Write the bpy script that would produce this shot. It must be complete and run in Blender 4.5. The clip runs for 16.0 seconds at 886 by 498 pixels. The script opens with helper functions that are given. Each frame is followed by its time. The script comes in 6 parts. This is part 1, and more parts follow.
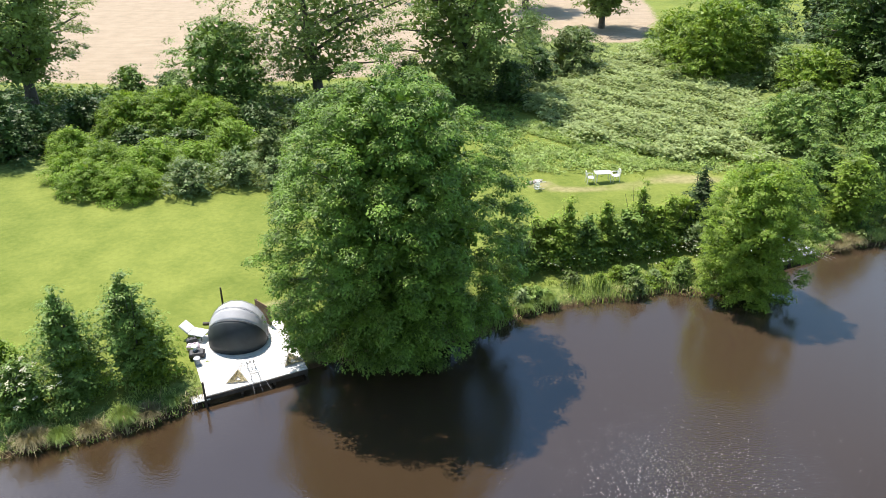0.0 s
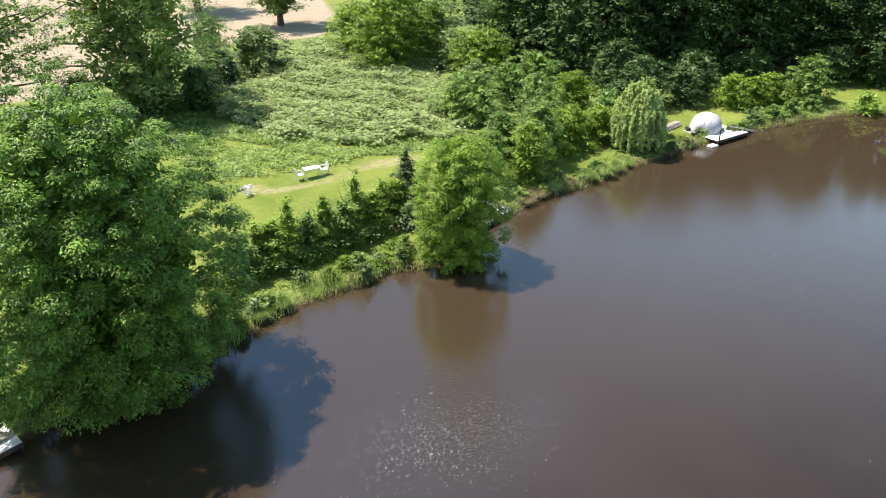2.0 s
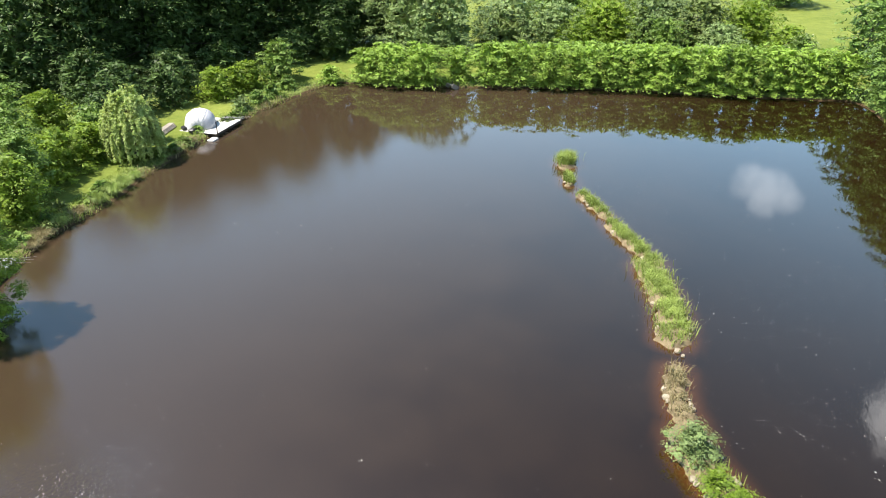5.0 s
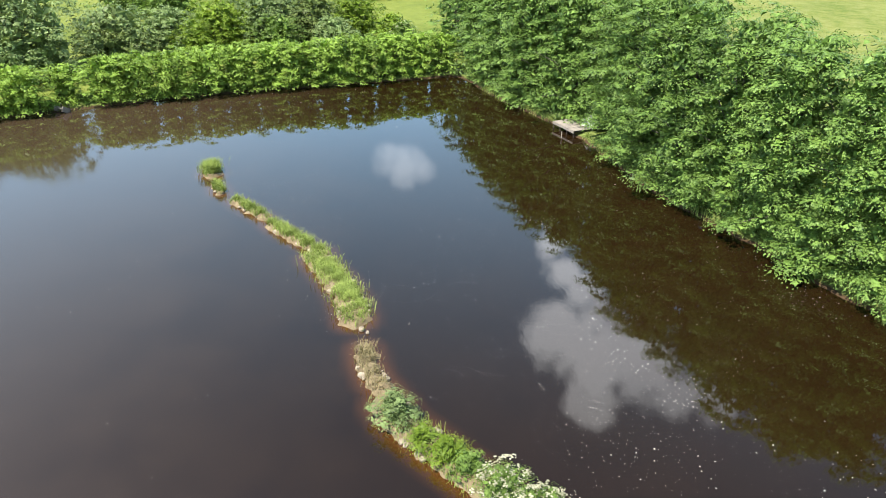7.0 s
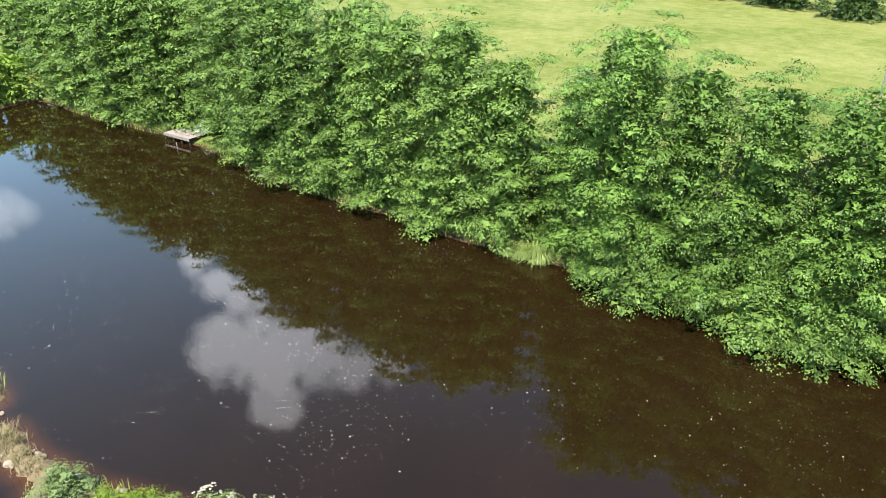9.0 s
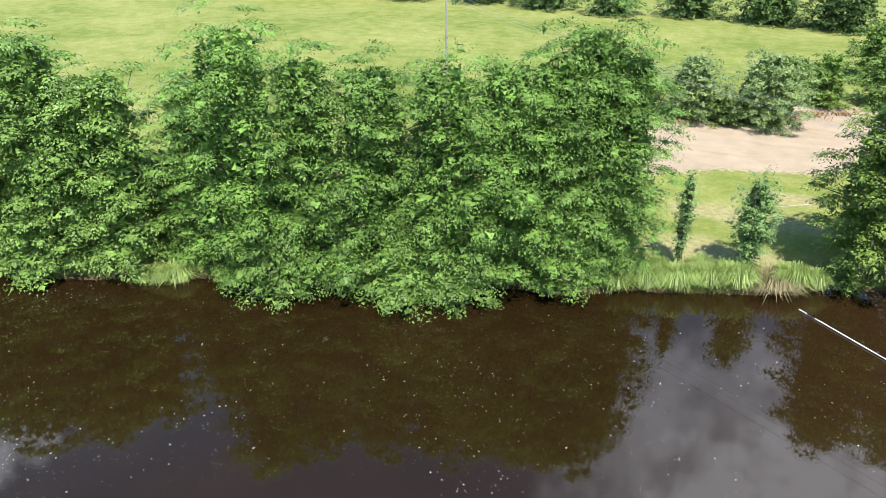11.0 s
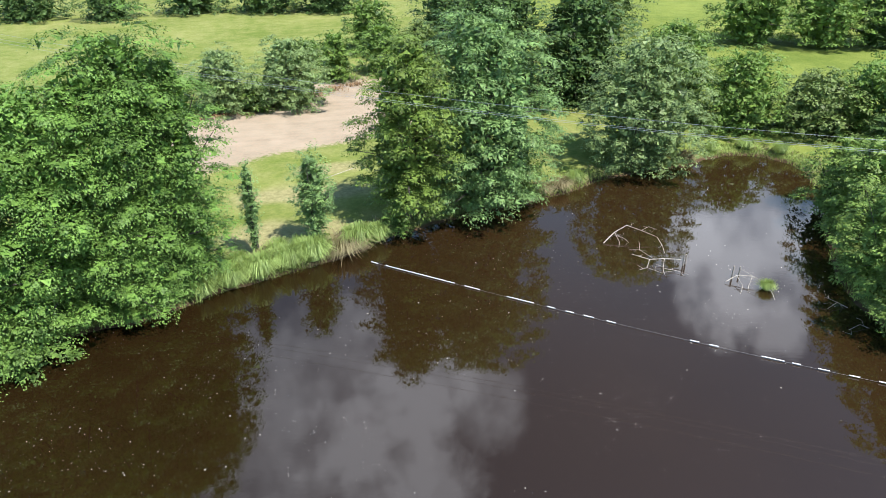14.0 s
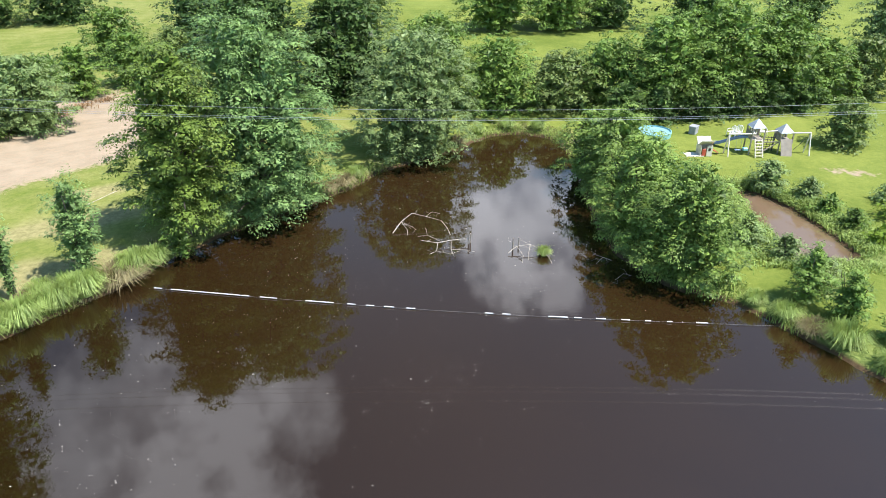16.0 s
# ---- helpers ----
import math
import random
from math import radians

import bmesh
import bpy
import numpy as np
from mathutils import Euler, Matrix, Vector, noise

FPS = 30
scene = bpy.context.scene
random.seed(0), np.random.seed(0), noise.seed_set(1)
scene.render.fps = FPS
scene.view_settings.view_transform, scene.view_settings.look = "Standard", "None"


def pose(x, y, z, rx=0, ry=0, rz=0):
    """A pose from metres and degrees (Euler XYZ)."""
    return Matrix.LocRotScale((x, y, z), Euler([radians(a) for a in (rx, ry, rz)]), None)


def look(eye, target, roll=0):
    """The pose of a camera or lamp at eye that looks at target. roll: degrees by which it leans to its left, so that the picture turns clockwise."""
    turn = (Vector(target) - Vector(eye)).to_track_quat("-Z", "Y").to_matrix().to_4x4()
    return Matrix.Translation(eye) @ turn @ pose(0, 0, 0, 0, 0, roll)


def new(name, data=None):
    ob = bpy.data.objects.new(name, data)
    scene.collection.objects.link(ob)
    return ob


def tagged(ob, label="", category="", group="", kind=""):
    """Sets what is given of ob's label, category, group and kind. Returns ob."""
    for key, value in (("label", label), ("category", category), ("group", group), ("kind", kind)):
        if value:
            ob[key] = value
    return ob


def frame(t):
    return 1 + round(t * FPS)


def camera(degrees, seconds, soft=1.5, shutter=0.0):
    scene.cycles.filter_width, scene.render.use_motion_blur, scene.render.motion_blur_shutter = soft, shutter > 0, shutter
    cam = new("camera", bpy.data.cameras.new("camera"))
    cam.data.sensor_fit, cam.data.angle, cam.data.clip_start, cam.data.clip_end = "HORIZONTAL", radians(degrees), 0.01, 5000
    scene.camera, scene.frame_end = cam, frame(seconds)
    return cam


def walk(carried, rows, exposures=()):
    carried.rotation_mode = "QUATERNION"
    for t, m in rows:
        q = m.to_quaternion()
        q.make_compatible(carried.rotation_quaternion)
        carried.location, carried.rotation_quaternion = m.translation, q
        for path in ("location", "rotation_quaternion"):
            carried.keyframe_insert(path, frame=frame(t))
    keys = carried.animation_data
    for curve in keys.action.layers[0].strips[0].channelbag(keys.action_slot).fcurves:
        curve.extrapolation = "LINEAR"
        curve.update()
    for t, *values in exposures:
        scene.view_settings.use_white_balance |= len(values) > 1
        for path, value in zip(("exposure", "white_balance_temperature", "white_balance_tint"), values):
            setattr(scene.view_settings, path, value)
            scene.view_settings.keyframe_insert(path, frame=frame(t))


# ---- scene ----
# A fishing pond seen from a drone that hovers over the water and turns to the right.
EYE = 20.0
TURNS = [
    (0, 0.00, -27.12, -0.32),
    (0.5, -7.77, -27.11, -0.26),
    (1, -13.58, -27.12, -0.19),
    (1.5, -17.86, -27.17, -0.20),
    (2, -24.47, -27.20, -0.27),
    (2.5, -31.14, -27.23, -0.23),
    (3, -37.68, -27.22, -0.28),
    (3.5, -44.26, -27.20, -0.26),
    (4, -50.97, -27.18, -0.29),
    (4.2, -53.69, -27.19, -0.21),
    (6.3, -83.06, -27.11, -0.50),
    (6.5, -86.15, -27.10, -0.50),
    (7, -93.88, -27.08, -0.50),
    (7.5, -101.62, -27.05, -0.42),
    (8, -109.34, -27.05, -0.38),
    (8.5, -117.05, -27.05, -0.34),
    (9, -124.87, -27.07, -0.25),
    (9.5, -132.78, -27.10, -0.20),
    (10, -140.75, -27.13, -0.20),
    (10.2, -143.95, -27.16, -0.22),
    (12.3, -175.25, -27.27, -0.15),
    (12.5, -178.01, -27.26, -0.15),
    (13, -184.18, -27.30, -0.15),
    (13.5, -188.74, -27.37, -0.19),
    (14, -193.20, -27.42, -0.14),
    (14.5, -197.69, -27.45, -0.13),
    (15, -202.40, -27.46, -0.21),
    (15.5, -207.21, -27.47, -0.27),
    (16, -211.83, -27.50, -0.34),
]
cam = camera(63.55, 16.0, soft=0.9)


def aim(yaw, pitch, roll):
    return pose(0, 0, EYE, 0, 0, yaw) @ pose(0, 0, 0, 90 + pitch) @ pose(0, 0, 0, 0, 0, -roll)


walk(cam, [(t, aim(yaw, pitch, roll)) for t, yaw, pitch, roll in TURNS], exposures=[(0.0, 0.80, 6800, 15), (2.0, 0.91, 6900, 14), (4.0, 1.01, 7000, 13), (6.4, 0.92, 6950, 13), (7.0, 0.94, 6900, 13), (9.0, 1.02, 6750, 14), (12.5, 0.83, 6350, 14), (14.0, 0.80, 6350, 14), (16.0, 0.87, 6500, 14)])

# ---- light ----
SUN_AZ, SUN_EL = -37.0, 62.0
sun_way = Vector((math.sin(radians(SUN_AZ)) * math.cos(radians(SUN_EL)), math.cos(radians(SUN_AZ)) * math.cos(radians(SUN_EL)), math.sin(radians(SUN_EL))))
sun_data = bpy.data.lights.new("sun", "SUN")
sun_data.energy, sun_data.angle, sun_data.color = 5.0, radians(0.53), (1.0, 0.95, 0.87)
sun = new("sun", sun_data)
sun.matrix_world = look(sun_way * 200, (0, 0, 0))


def node_tree(owner):
    owner.use_nodes = True
    tree = owner.node_tree
    tree.nodes.clear()
    return tree


def mk(tree, kind, **values):
    node = tree.nodes.new(kind)
    for key, value in values.items():
        if key in node.inputs:
            node.inputs[key].default_value = value
    return node


def link(tree, a, b):
    tree.links.new(a, b)


def math_node(tree, op, a, b=None, clamp=False):
    node = tree.nodes.new("ShaderNodeMath")
    node.operation, node.use_clamp = op, clamp
    for slot, v in zip(node.inputs, (a, b)):
        if v is None:
            continue
        if isinstance(v, (int, float)):
            slot.default_value = v
        else:
            tree.links.new(v, slot)
    return node.outputs[0]


def noise_node(tree, vector, scale, detail=3.0, rough=0.55):
    node = mk(tree, "ShaderNodeTexNoise", Scale=scale, Detail=detail, Roughness=rough)
    if vector is not None:
        tree.links.new(vector, node.inputs["Vector"])
    return node.outputs["Fac"]


def mix_colour(tree, fac, a, b):
    node = tree.nodes.new("ShaderNodeMix")
    node.data_type = "RGBA"
    for slot, v in ((node.inputs["Factor"], fac), (node.inputs[6], a), (node.inputs[7], b)):
        if isinstance(v, (int, float)):
            slot.default_value = v
        elif isinstance(v, tuple):
            slot.default_value = (*v, 1) if len(v) == 3 else v
        else:
            tree.links.new(v, slot)
    return node.outputs[2]


def ramp(tree, fac, lo, hi):
    node = mk(tree, "ShaderNodeMapRange")
    node.inputs["From Min"].default_value, node.inputs["From Max"].default_value = lo, hi
    tree.links.new(fac, node.inputs["Value"])
    return node.outputs["Result"]


# sky with a few fair-weather clouds, which the water mirrors
world = bpy.data.worlds.new("sky")
scene.world = world
wt = node_tree(world)
sky = mk(wt, "ShaderNodeTexSky")
sky.sky_type, sky.sun_disc = "NISHITA", False
sky.sun_elevation, sky.sun_rotation = radians(SUN_EL), radians(SUN_AZ)
sky.air_density, sky.dust_density, sky.ozone_density = 1.15, 0.35, 1.3
coord = mk(wt, "ShaderNodeTexCoord").outputs["Generated"]
fluff = noise_node(wt, coord, 17.0, 9.0, 0.62)


def cloud(az, el, wide, thick=1.0, soft=0.22, ragged_by=2.5):
    way = (math.sin(radians(az)) * math.cos(radians(el)), math.cos(radians(az)) * math.cos(radians(el)), math.sin(radians(el)))
    dot = wt.nodes.new("ShaderNodeVectorMath")
    dot.operation = "DOT_PRODUCT"
    wt.links.new(coord, dot.inputs[0])
    dot.inputs[1].default_value = way
    edge = math.cos(radians(wide))
    near = ramp(wt, dot.outputs["Value"], edge - (1 - edge) * 1.2, 1.0)
    ragged = ramp(wt, math_node(wt, "ADD", near, math_node(wt, "MULTIPLY", math_node(wt, "SUBTRACT", fluff, 0.5), ragged_by)), 0.33 - 0.3 * soft, 0.6 + 0.7 * soft)
    return math_node(wt, "MULTIPLY", math_node(wt, "MULTIPLY", thick, ragged), ramp(wt, near, 0.02, 0.3))


cover = None
for spot in ((89.2, 20.2, 1.2, 0.45, 0.6), (90.6, 20.7, 1.5, 0.5, 0.5), (92.0, 21.0, 1.0, 0.45, 0.6), (103.6, 26.4, 1.3, 0.9), (104.6, 28.4, 1.4, 0.9), (106.8, 29.8, 1.5, 0.85), (108.0, 31.2, 1.6, 0.85), (105.0, 33.4, 2.4, 0.85), (107.6, 34.6, 3.0, 0.85), (110.2, 33.4, 2.9, 0.8), (108.4, 38.0, 1.9, 0.7), (113.2, 35.2, 2.3, 0.7), (116.5, 35.8, 1.9, 0.6), (119.5, 36.2, 1.5, 0.45),
             (176, 40, 6, 0.5, 0.7), (183, 38, 6, 0.5, 0.7), (187, 42, 6.5, 0.7, 0.5), (192, 39, 4.5, 0.68, 0.4), (196, 39.5, 3.5, 0.5, 0.6), (191, 45, 4, 0.6, 0.4), (178, 46, 6, 0.45, 0.7), (214.5, 25.5, 2.8, 1.0, 0.4), (218.5, 26.5, 4.2, 0.9, 0.5), (221.5, 25.0, 3.2, 0.8, 0.4), (219, 29.5, 2.6, 0.7, 0.4), (222.4, 30.5, 1.8, 0.6, 0.4), (217, 22.5, 3.5, 0.5, 0.7), (300, 35, 16, 0.6), (330, 22, 14, 0.6)):
    one = cloud(*spot)
    cover = one if cover is None else math_node(wt, "MAXIMUM", cover, one)
sky_light = mk(wt, "ShaderNodeBackground", Strength=0.047)
link(wt, sky.outputs[0], sky_light.inputs["Color"])
cloud_light = mk(wt, "ShaderNodeBackground", Color=(0.92, 0.97, 1.03, 1), Strength=1.3)
both = wt.nodes.new("ShaderNodeMixShader")
link(wt, math_node(wt, "MULTIPLY", cover, 0.9), both.inputs[0])
link(wt, sky_light.outputs[0], both.inputs[1])
link(wt, cloud_light.outputs[0], both.inputs[2])
# thin haze: bright round the sun, and pale blue low over the eastern horizon
toward = wt.nodes.new("ShaderNodeVectorMath")
toward.operation = "DOT_PRODUCT"
link(wt, coord, toward.inputs[0])
toward.inputs[1].default_value = sun_way
aureole = mk(wt, "ShaderNodeBackground", Color=(0.2, 0.6, 1.2, 1))
link(wt, math_node(wt, "MULTIPLY", math_node(wt, "POWER", ramp(wt, toward.outputs["Value"], -0.18, 0.95), 4.0), 0.42), aureole.inputs["Strength"])
height = mk(wt, "ShaderNodeSeparateXYZ")
link(wt, coord, height.inputs[0])
low_haze = mk(wt, "ShaderNodeBackground", Color=(0.36, 0.68, 1.0, 1))
# the haze thins out from the eastern sky to the western
eastward = wt.nodes.new("ShaderNodeVectorMath")
eastward.operation = "DOT_PRODUCT"
link(wt, coord, eastward.inputs[0])
eastward.inputs[1].default_value = (1.0, 0.0, 0)
low = math_node(wt, "MULTIPLY", math_node(wt, "POWER", ramp(wt, height.outputs[2], 0.75, 0.1), 1.8), 1.6)
link(wt, math_node(wt, "MULTIPLY", low, math_node(wt, "MAXIMUM", ramp(wt, eastward.outputs["Value"], -0.1, 0.62), 0.3)), low_haze.inputs["Strength"])
sum_a, sum_b = wt.nodes.new("ShaderNodeAddShader"), wt.nodes.new("ShaderNodeAddShader")
link(wt, both.outputs[0], sum_a.inputs[0])
link(wt, aureole.outputs[0], sum_a.inputs[1])
link(wt, sum_a.outputs[0], sum_b.inputs[0])
link(wt, low_haze.outputs[0], sum_b.inputs[1])
link(wt, sum_b.outputs[0], mk(wt, "ShaderNodeOutputWorld").inputs[0])


# ---- materials ----
def surface(name, dark, light, scale=4.0, rough=0.7, metal=0.0, bump=0.0, fine=40.0, per_object=0.0):
    """Two tones by a broad and a fine noise, with a fine relief."""
    m = bpy.data.materials.new(name)
    t = node_tree(m)
    place = mk(t, "ShaderNodeTexCoord").outputs["Object"]
    broad, grain = noise_node(t, place, scale), noise_node(t, place, fine, 4)
    fac = math_node(t, "ADD", math_node(t, "MULTIPLY", broad, 0.7), math_node(t, "MULTIPLY", grain, 0.3))
    fac = ramp(t, fac, 0.32, 0.68)
    if per_object:
        own = mk(t, "ShaderNodeObjectInfo").outputs["Random"]
        fac = math_node(t, "ADD", math_node(t, "MULTIPLY", fac, 1 - per_object), math_node(t, "MULTIPLY", own, per_object), True)
    bsdf = mk(t, "ShaderNodeBsdfPrincipled", Roughness=rough, Metallic=metal)
    link(t, mix_colour(t, fac, dark, light), bsdf.inputs["Base Color"])
    if bump:
        b = mk(t, "ShaderNodeBump", Strength=bump, Distance=0.02)
        link(t, grain, b.inputs["Height"])
        link(t, b.outputs[0], bsdf.inputs["Normal"])
    link(t, bsdf.outputs[0], mk(t, "ShaderNodeOutputMaterial").inputs[0])
    return m


def leaf_material(name, dark, light, glow=0.15, rough=0.5):
    """Leaves: two tones from leaf to leaf and from bough to bough, with light coming through."""
    m = bpy.data.materials.new(name)
    t = node_tree(m)
    geo = mk(t, "ShaderNodeNewGeometry")
    place = mk(t, "ShaderNodeTexCoord").outputs["Object"]
    own = mk(t, "ShaderNodeObjectInfo").outputs["Random"]
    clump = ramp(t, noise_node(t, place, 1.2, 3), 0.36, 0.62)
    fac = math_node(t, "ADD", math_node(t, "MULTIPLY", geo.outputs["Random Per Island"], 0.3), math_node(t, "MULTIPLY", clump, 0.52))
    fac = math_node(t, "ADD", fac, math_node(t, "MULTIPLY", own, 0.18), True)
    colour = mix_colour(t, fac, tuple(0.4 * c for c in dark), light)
    bsdf = mk(t, "ShaderNodeBsdfPrincipled", Roughness=rough)
    bsdf.inputs["Specular IOR Level"].default_value = 0.25
    link(t, colour, bsdf.inputs["Base Color"])
    thin = mk(t, "ShaderNodeBsdfTranslucent")
    link(t, mix_colour(t, 0.35, colour, (light[0] * 1.3, light[1] * 1.2, light[2] * 0.6)), thin.inputs["Color"])
    mixed = mk(t, "ShaderNodeMixShader", Fac=glow)
    link(t, bsdf.outputs[0], mixed.inputs[1])
    link(t, thin.outputs[0], mixed.inputs[2])
    link(t, mixed.outputs[0], mk(t, "ShaderNodeOutputMaterial").inputs[0])
    return m


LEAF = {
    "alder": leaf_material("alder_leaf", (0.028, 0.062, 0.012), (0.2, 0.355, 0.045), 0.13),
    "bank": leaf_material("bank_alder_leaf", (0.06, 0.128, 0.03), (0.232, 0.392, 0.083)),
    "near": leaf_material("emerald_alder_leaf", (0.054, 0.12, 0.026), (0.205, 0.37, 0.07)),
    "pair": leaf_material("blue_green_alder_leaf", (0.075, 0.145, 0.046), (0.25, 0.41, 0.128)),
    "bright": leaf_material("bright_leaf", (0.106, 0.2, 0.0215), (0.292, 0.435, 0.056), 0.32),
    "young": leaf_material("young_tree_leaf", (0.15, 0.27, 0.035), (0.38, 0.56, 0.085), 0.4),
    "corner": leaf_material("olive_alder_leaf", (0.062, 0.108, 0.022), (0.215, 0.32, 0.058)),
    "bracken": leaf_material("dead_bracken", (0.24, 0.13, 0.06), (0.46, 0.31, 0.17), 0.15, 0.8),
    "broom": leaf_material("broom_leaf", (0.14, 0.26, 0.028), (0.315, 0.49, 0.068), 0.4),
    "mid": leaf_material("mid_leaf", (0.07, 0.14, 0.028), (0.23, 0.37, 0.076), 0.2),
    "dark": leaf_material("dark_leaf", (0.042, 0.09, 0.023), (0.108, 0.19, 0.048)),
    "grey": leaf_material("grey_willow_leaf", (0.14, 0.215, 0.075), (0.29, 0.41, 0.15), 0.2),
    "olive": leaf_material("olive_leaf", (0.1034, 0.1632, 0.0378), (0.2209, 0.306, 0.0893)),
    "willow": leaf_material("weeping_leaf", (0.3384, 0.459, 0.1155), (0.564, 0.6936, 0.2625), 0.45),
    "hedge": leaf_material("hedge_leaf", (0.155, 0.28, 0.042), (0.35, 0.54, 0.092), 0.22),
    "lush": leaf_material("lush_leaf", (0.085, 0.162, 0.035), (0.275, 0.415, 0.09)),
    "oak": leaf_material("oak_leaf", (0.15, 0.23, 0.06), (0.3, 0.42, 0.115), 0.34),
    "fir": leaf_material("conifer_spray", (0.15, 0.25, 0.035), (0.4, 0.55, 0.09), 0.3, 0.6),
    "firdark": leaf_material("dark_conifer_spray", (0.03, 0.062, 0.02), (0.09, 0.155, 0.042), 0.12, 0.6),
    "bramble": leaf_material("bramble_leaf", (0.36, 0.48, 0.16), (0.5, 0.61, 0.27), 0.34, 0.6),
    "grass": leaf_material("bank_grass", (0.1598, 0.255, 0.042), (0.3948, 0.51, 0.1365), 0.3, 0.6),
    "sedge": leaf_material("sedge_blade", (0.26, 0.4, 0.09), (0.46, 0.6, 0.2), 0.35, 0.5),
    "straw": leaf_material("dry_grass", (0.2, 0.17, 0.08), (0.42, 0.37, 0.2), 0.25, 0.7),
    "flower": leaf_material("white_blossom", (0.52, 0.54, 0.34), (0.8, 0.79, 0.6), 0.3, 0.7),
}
BARK = surface("bark", (0.05, 0.04, 0.03), (0.14, 0.12, 0.095), 3.0, 0.9, bump=0.6)
DEAD_WOOD = surface("bleached_wood", (0.26, 0.23, 0.19), (0.5, 0.47, 0.41), 6.0, 0.8, bump=0.4)
DECK_WOOD = surface("pale_deck_board", (0.5, 0.49, 0.46), (0.72, 0.71, 0.67), 3.0, 0.75, bump=0.3, per_object=0.35)
GREY_WOOD = surface("grey_deck_board", (0.2, 0.175, 0.145), (0.34, 0.31, 0.265), 3.0, 0.8, bump=0.4, per_object=0.35)
DARK_WOOD = surface("dark_brown_wood", (0.025, 0.02, 0.016), (0.07, 0.055, 0.042), 5.0, 0.7, bump=0.4)
BROWN_WOOD = surface("brown_board", (0.12, 0.07, 0.04), (0.24, 0.15, 0.09), 4.0, 0.8, bump=0.3)
STONE = surface("stone", (0.19, 0.155, 0.105), (0.42, 0.37, 0.28), 6.0, 0.85, bump=0.5, per_object=0.3)
ROCK_EARTH = surface("islet_earth", (0.1, 0.072, 0.036), (0.26, 0.21, 0.12), 3.0, 0.9, bump=0.8)
TENT_GREY = surface("grey_tent_cloth", (0.3, 0.315, 0.335), (0.42, 0.435, 0.455), 2.0, 0.55, bump=0.15)
TENT_WHITE = surface("white_tent_cloth", (0.6, 0.61, 0.63), (0.74, 0.75, 0.77), 2.0, 0.6, bump=0.15)
TENT_DARK = surface("dark_tent_mesh", (0.018, 0.024, 0.026), (0.035, 0.045, 0.048), 2.0, 0.6)
TENT_PANEL = surface("pale_tent_panel", (0.4, 0.41, 0.44), (0.5, 0.51, 0.54), 2.0, 0.6)
POLE_GREY = surface("grey_pole", (0.2, 0.21, 0.22), (0.34, 0.35, 0.36), 8.0, 0.5)
WHITE_PLASTIC = surface("white_plastic", (0.68, 0.68, 0.66), (0.82, 0.82, 0.8), 3.0, 0.4)
FLOAT_WHITE = surface("white_float", (0.65, 0.66, 0.66), (0.85, 0.85, 0.85), 5.0, 0.45)
ROPE = surface("rope", (0.1, 0.1, 0.1), (0.22, 0.21, 0.2), 9.0, 0.8)
BLACK_PLASTIC = surface("black_plastic", (0.012, 0.012, 0.014), (0.035, 0.035, 0.038), 5.0, 0.45)
NET_TAN = surface("tan_net", (0.3, 0.26, 0.14), (0.52, 0.47, 0.3), 14.0, 0.85, bump=0.4)
LILAC = surface("lilac_cloth", (0.45, 0.38, 0.45), (0.6, 0.52, 0.6), 5.0, 0.8)
BLUE_PLASTIC = surface("blue_plastic", (0.12, 0.2, 0.36), (0.2, 0.29, 0.46), 3.0, 0.35)
ROOF_BLUE = surface("grey_blue_roof", (0.24, 0.29, 0.35), (0.34, 0.39, 0.45), 3.0, 0.5)
TURQUOISE = surface("turquoise_liner", (0.16, 0.42, 0.47), (0.27, 0.53, 0.57), 2.0, 0.4)
POOL_WATER = surface("pool_water", (0.2, 0.4, 0.44), (0.3, 0.5, 0.53), 1.5, 0.08)
RED_PLASTIC = surface("red_plastic", (0.4, 0.06, 0.04), (0.5, 0.1, 0.06), 3.0, 0.45)
CREAM = surface("cream_plastic", (0.6, 0.56, 0.48), (0.74, 0.7, 0.62), 3.0, 0.5)
BIN_GREY = surface("grey_bin", (0.25, 0.27, 0.3), (0.36, 0.38, 0.41), 3.0, 0.5)
CONCRETE = surface("pole_concrete", (0.19, 0.19, 0.185), (0.29, 0.29, 0.28), 2.0, 0.85, bump=0.3)
WIRE = surface("wire", (0.3, 0.31, 0.32), (0.45, 0.46, 0.47), 9.0, 0.45, 0.6)
SPECK = surface("floating_fluff", (0.5, 0.48, 0.42), (0.75, 0.73, 0.68), 9.0, 0.8)
# plain white that paints the sun's glints on the ripples
GLINT_WHITE = surface("white_glint", (0.75, 0.75, 0.74), (0.9, 0.9, 0.9), 9.0, 0.3)
ROAD_PALE = surface("pale_gravel", (0.45, 0.43, 0.4), (0.6, 0.58, 0.54), 2.0, 0.9)


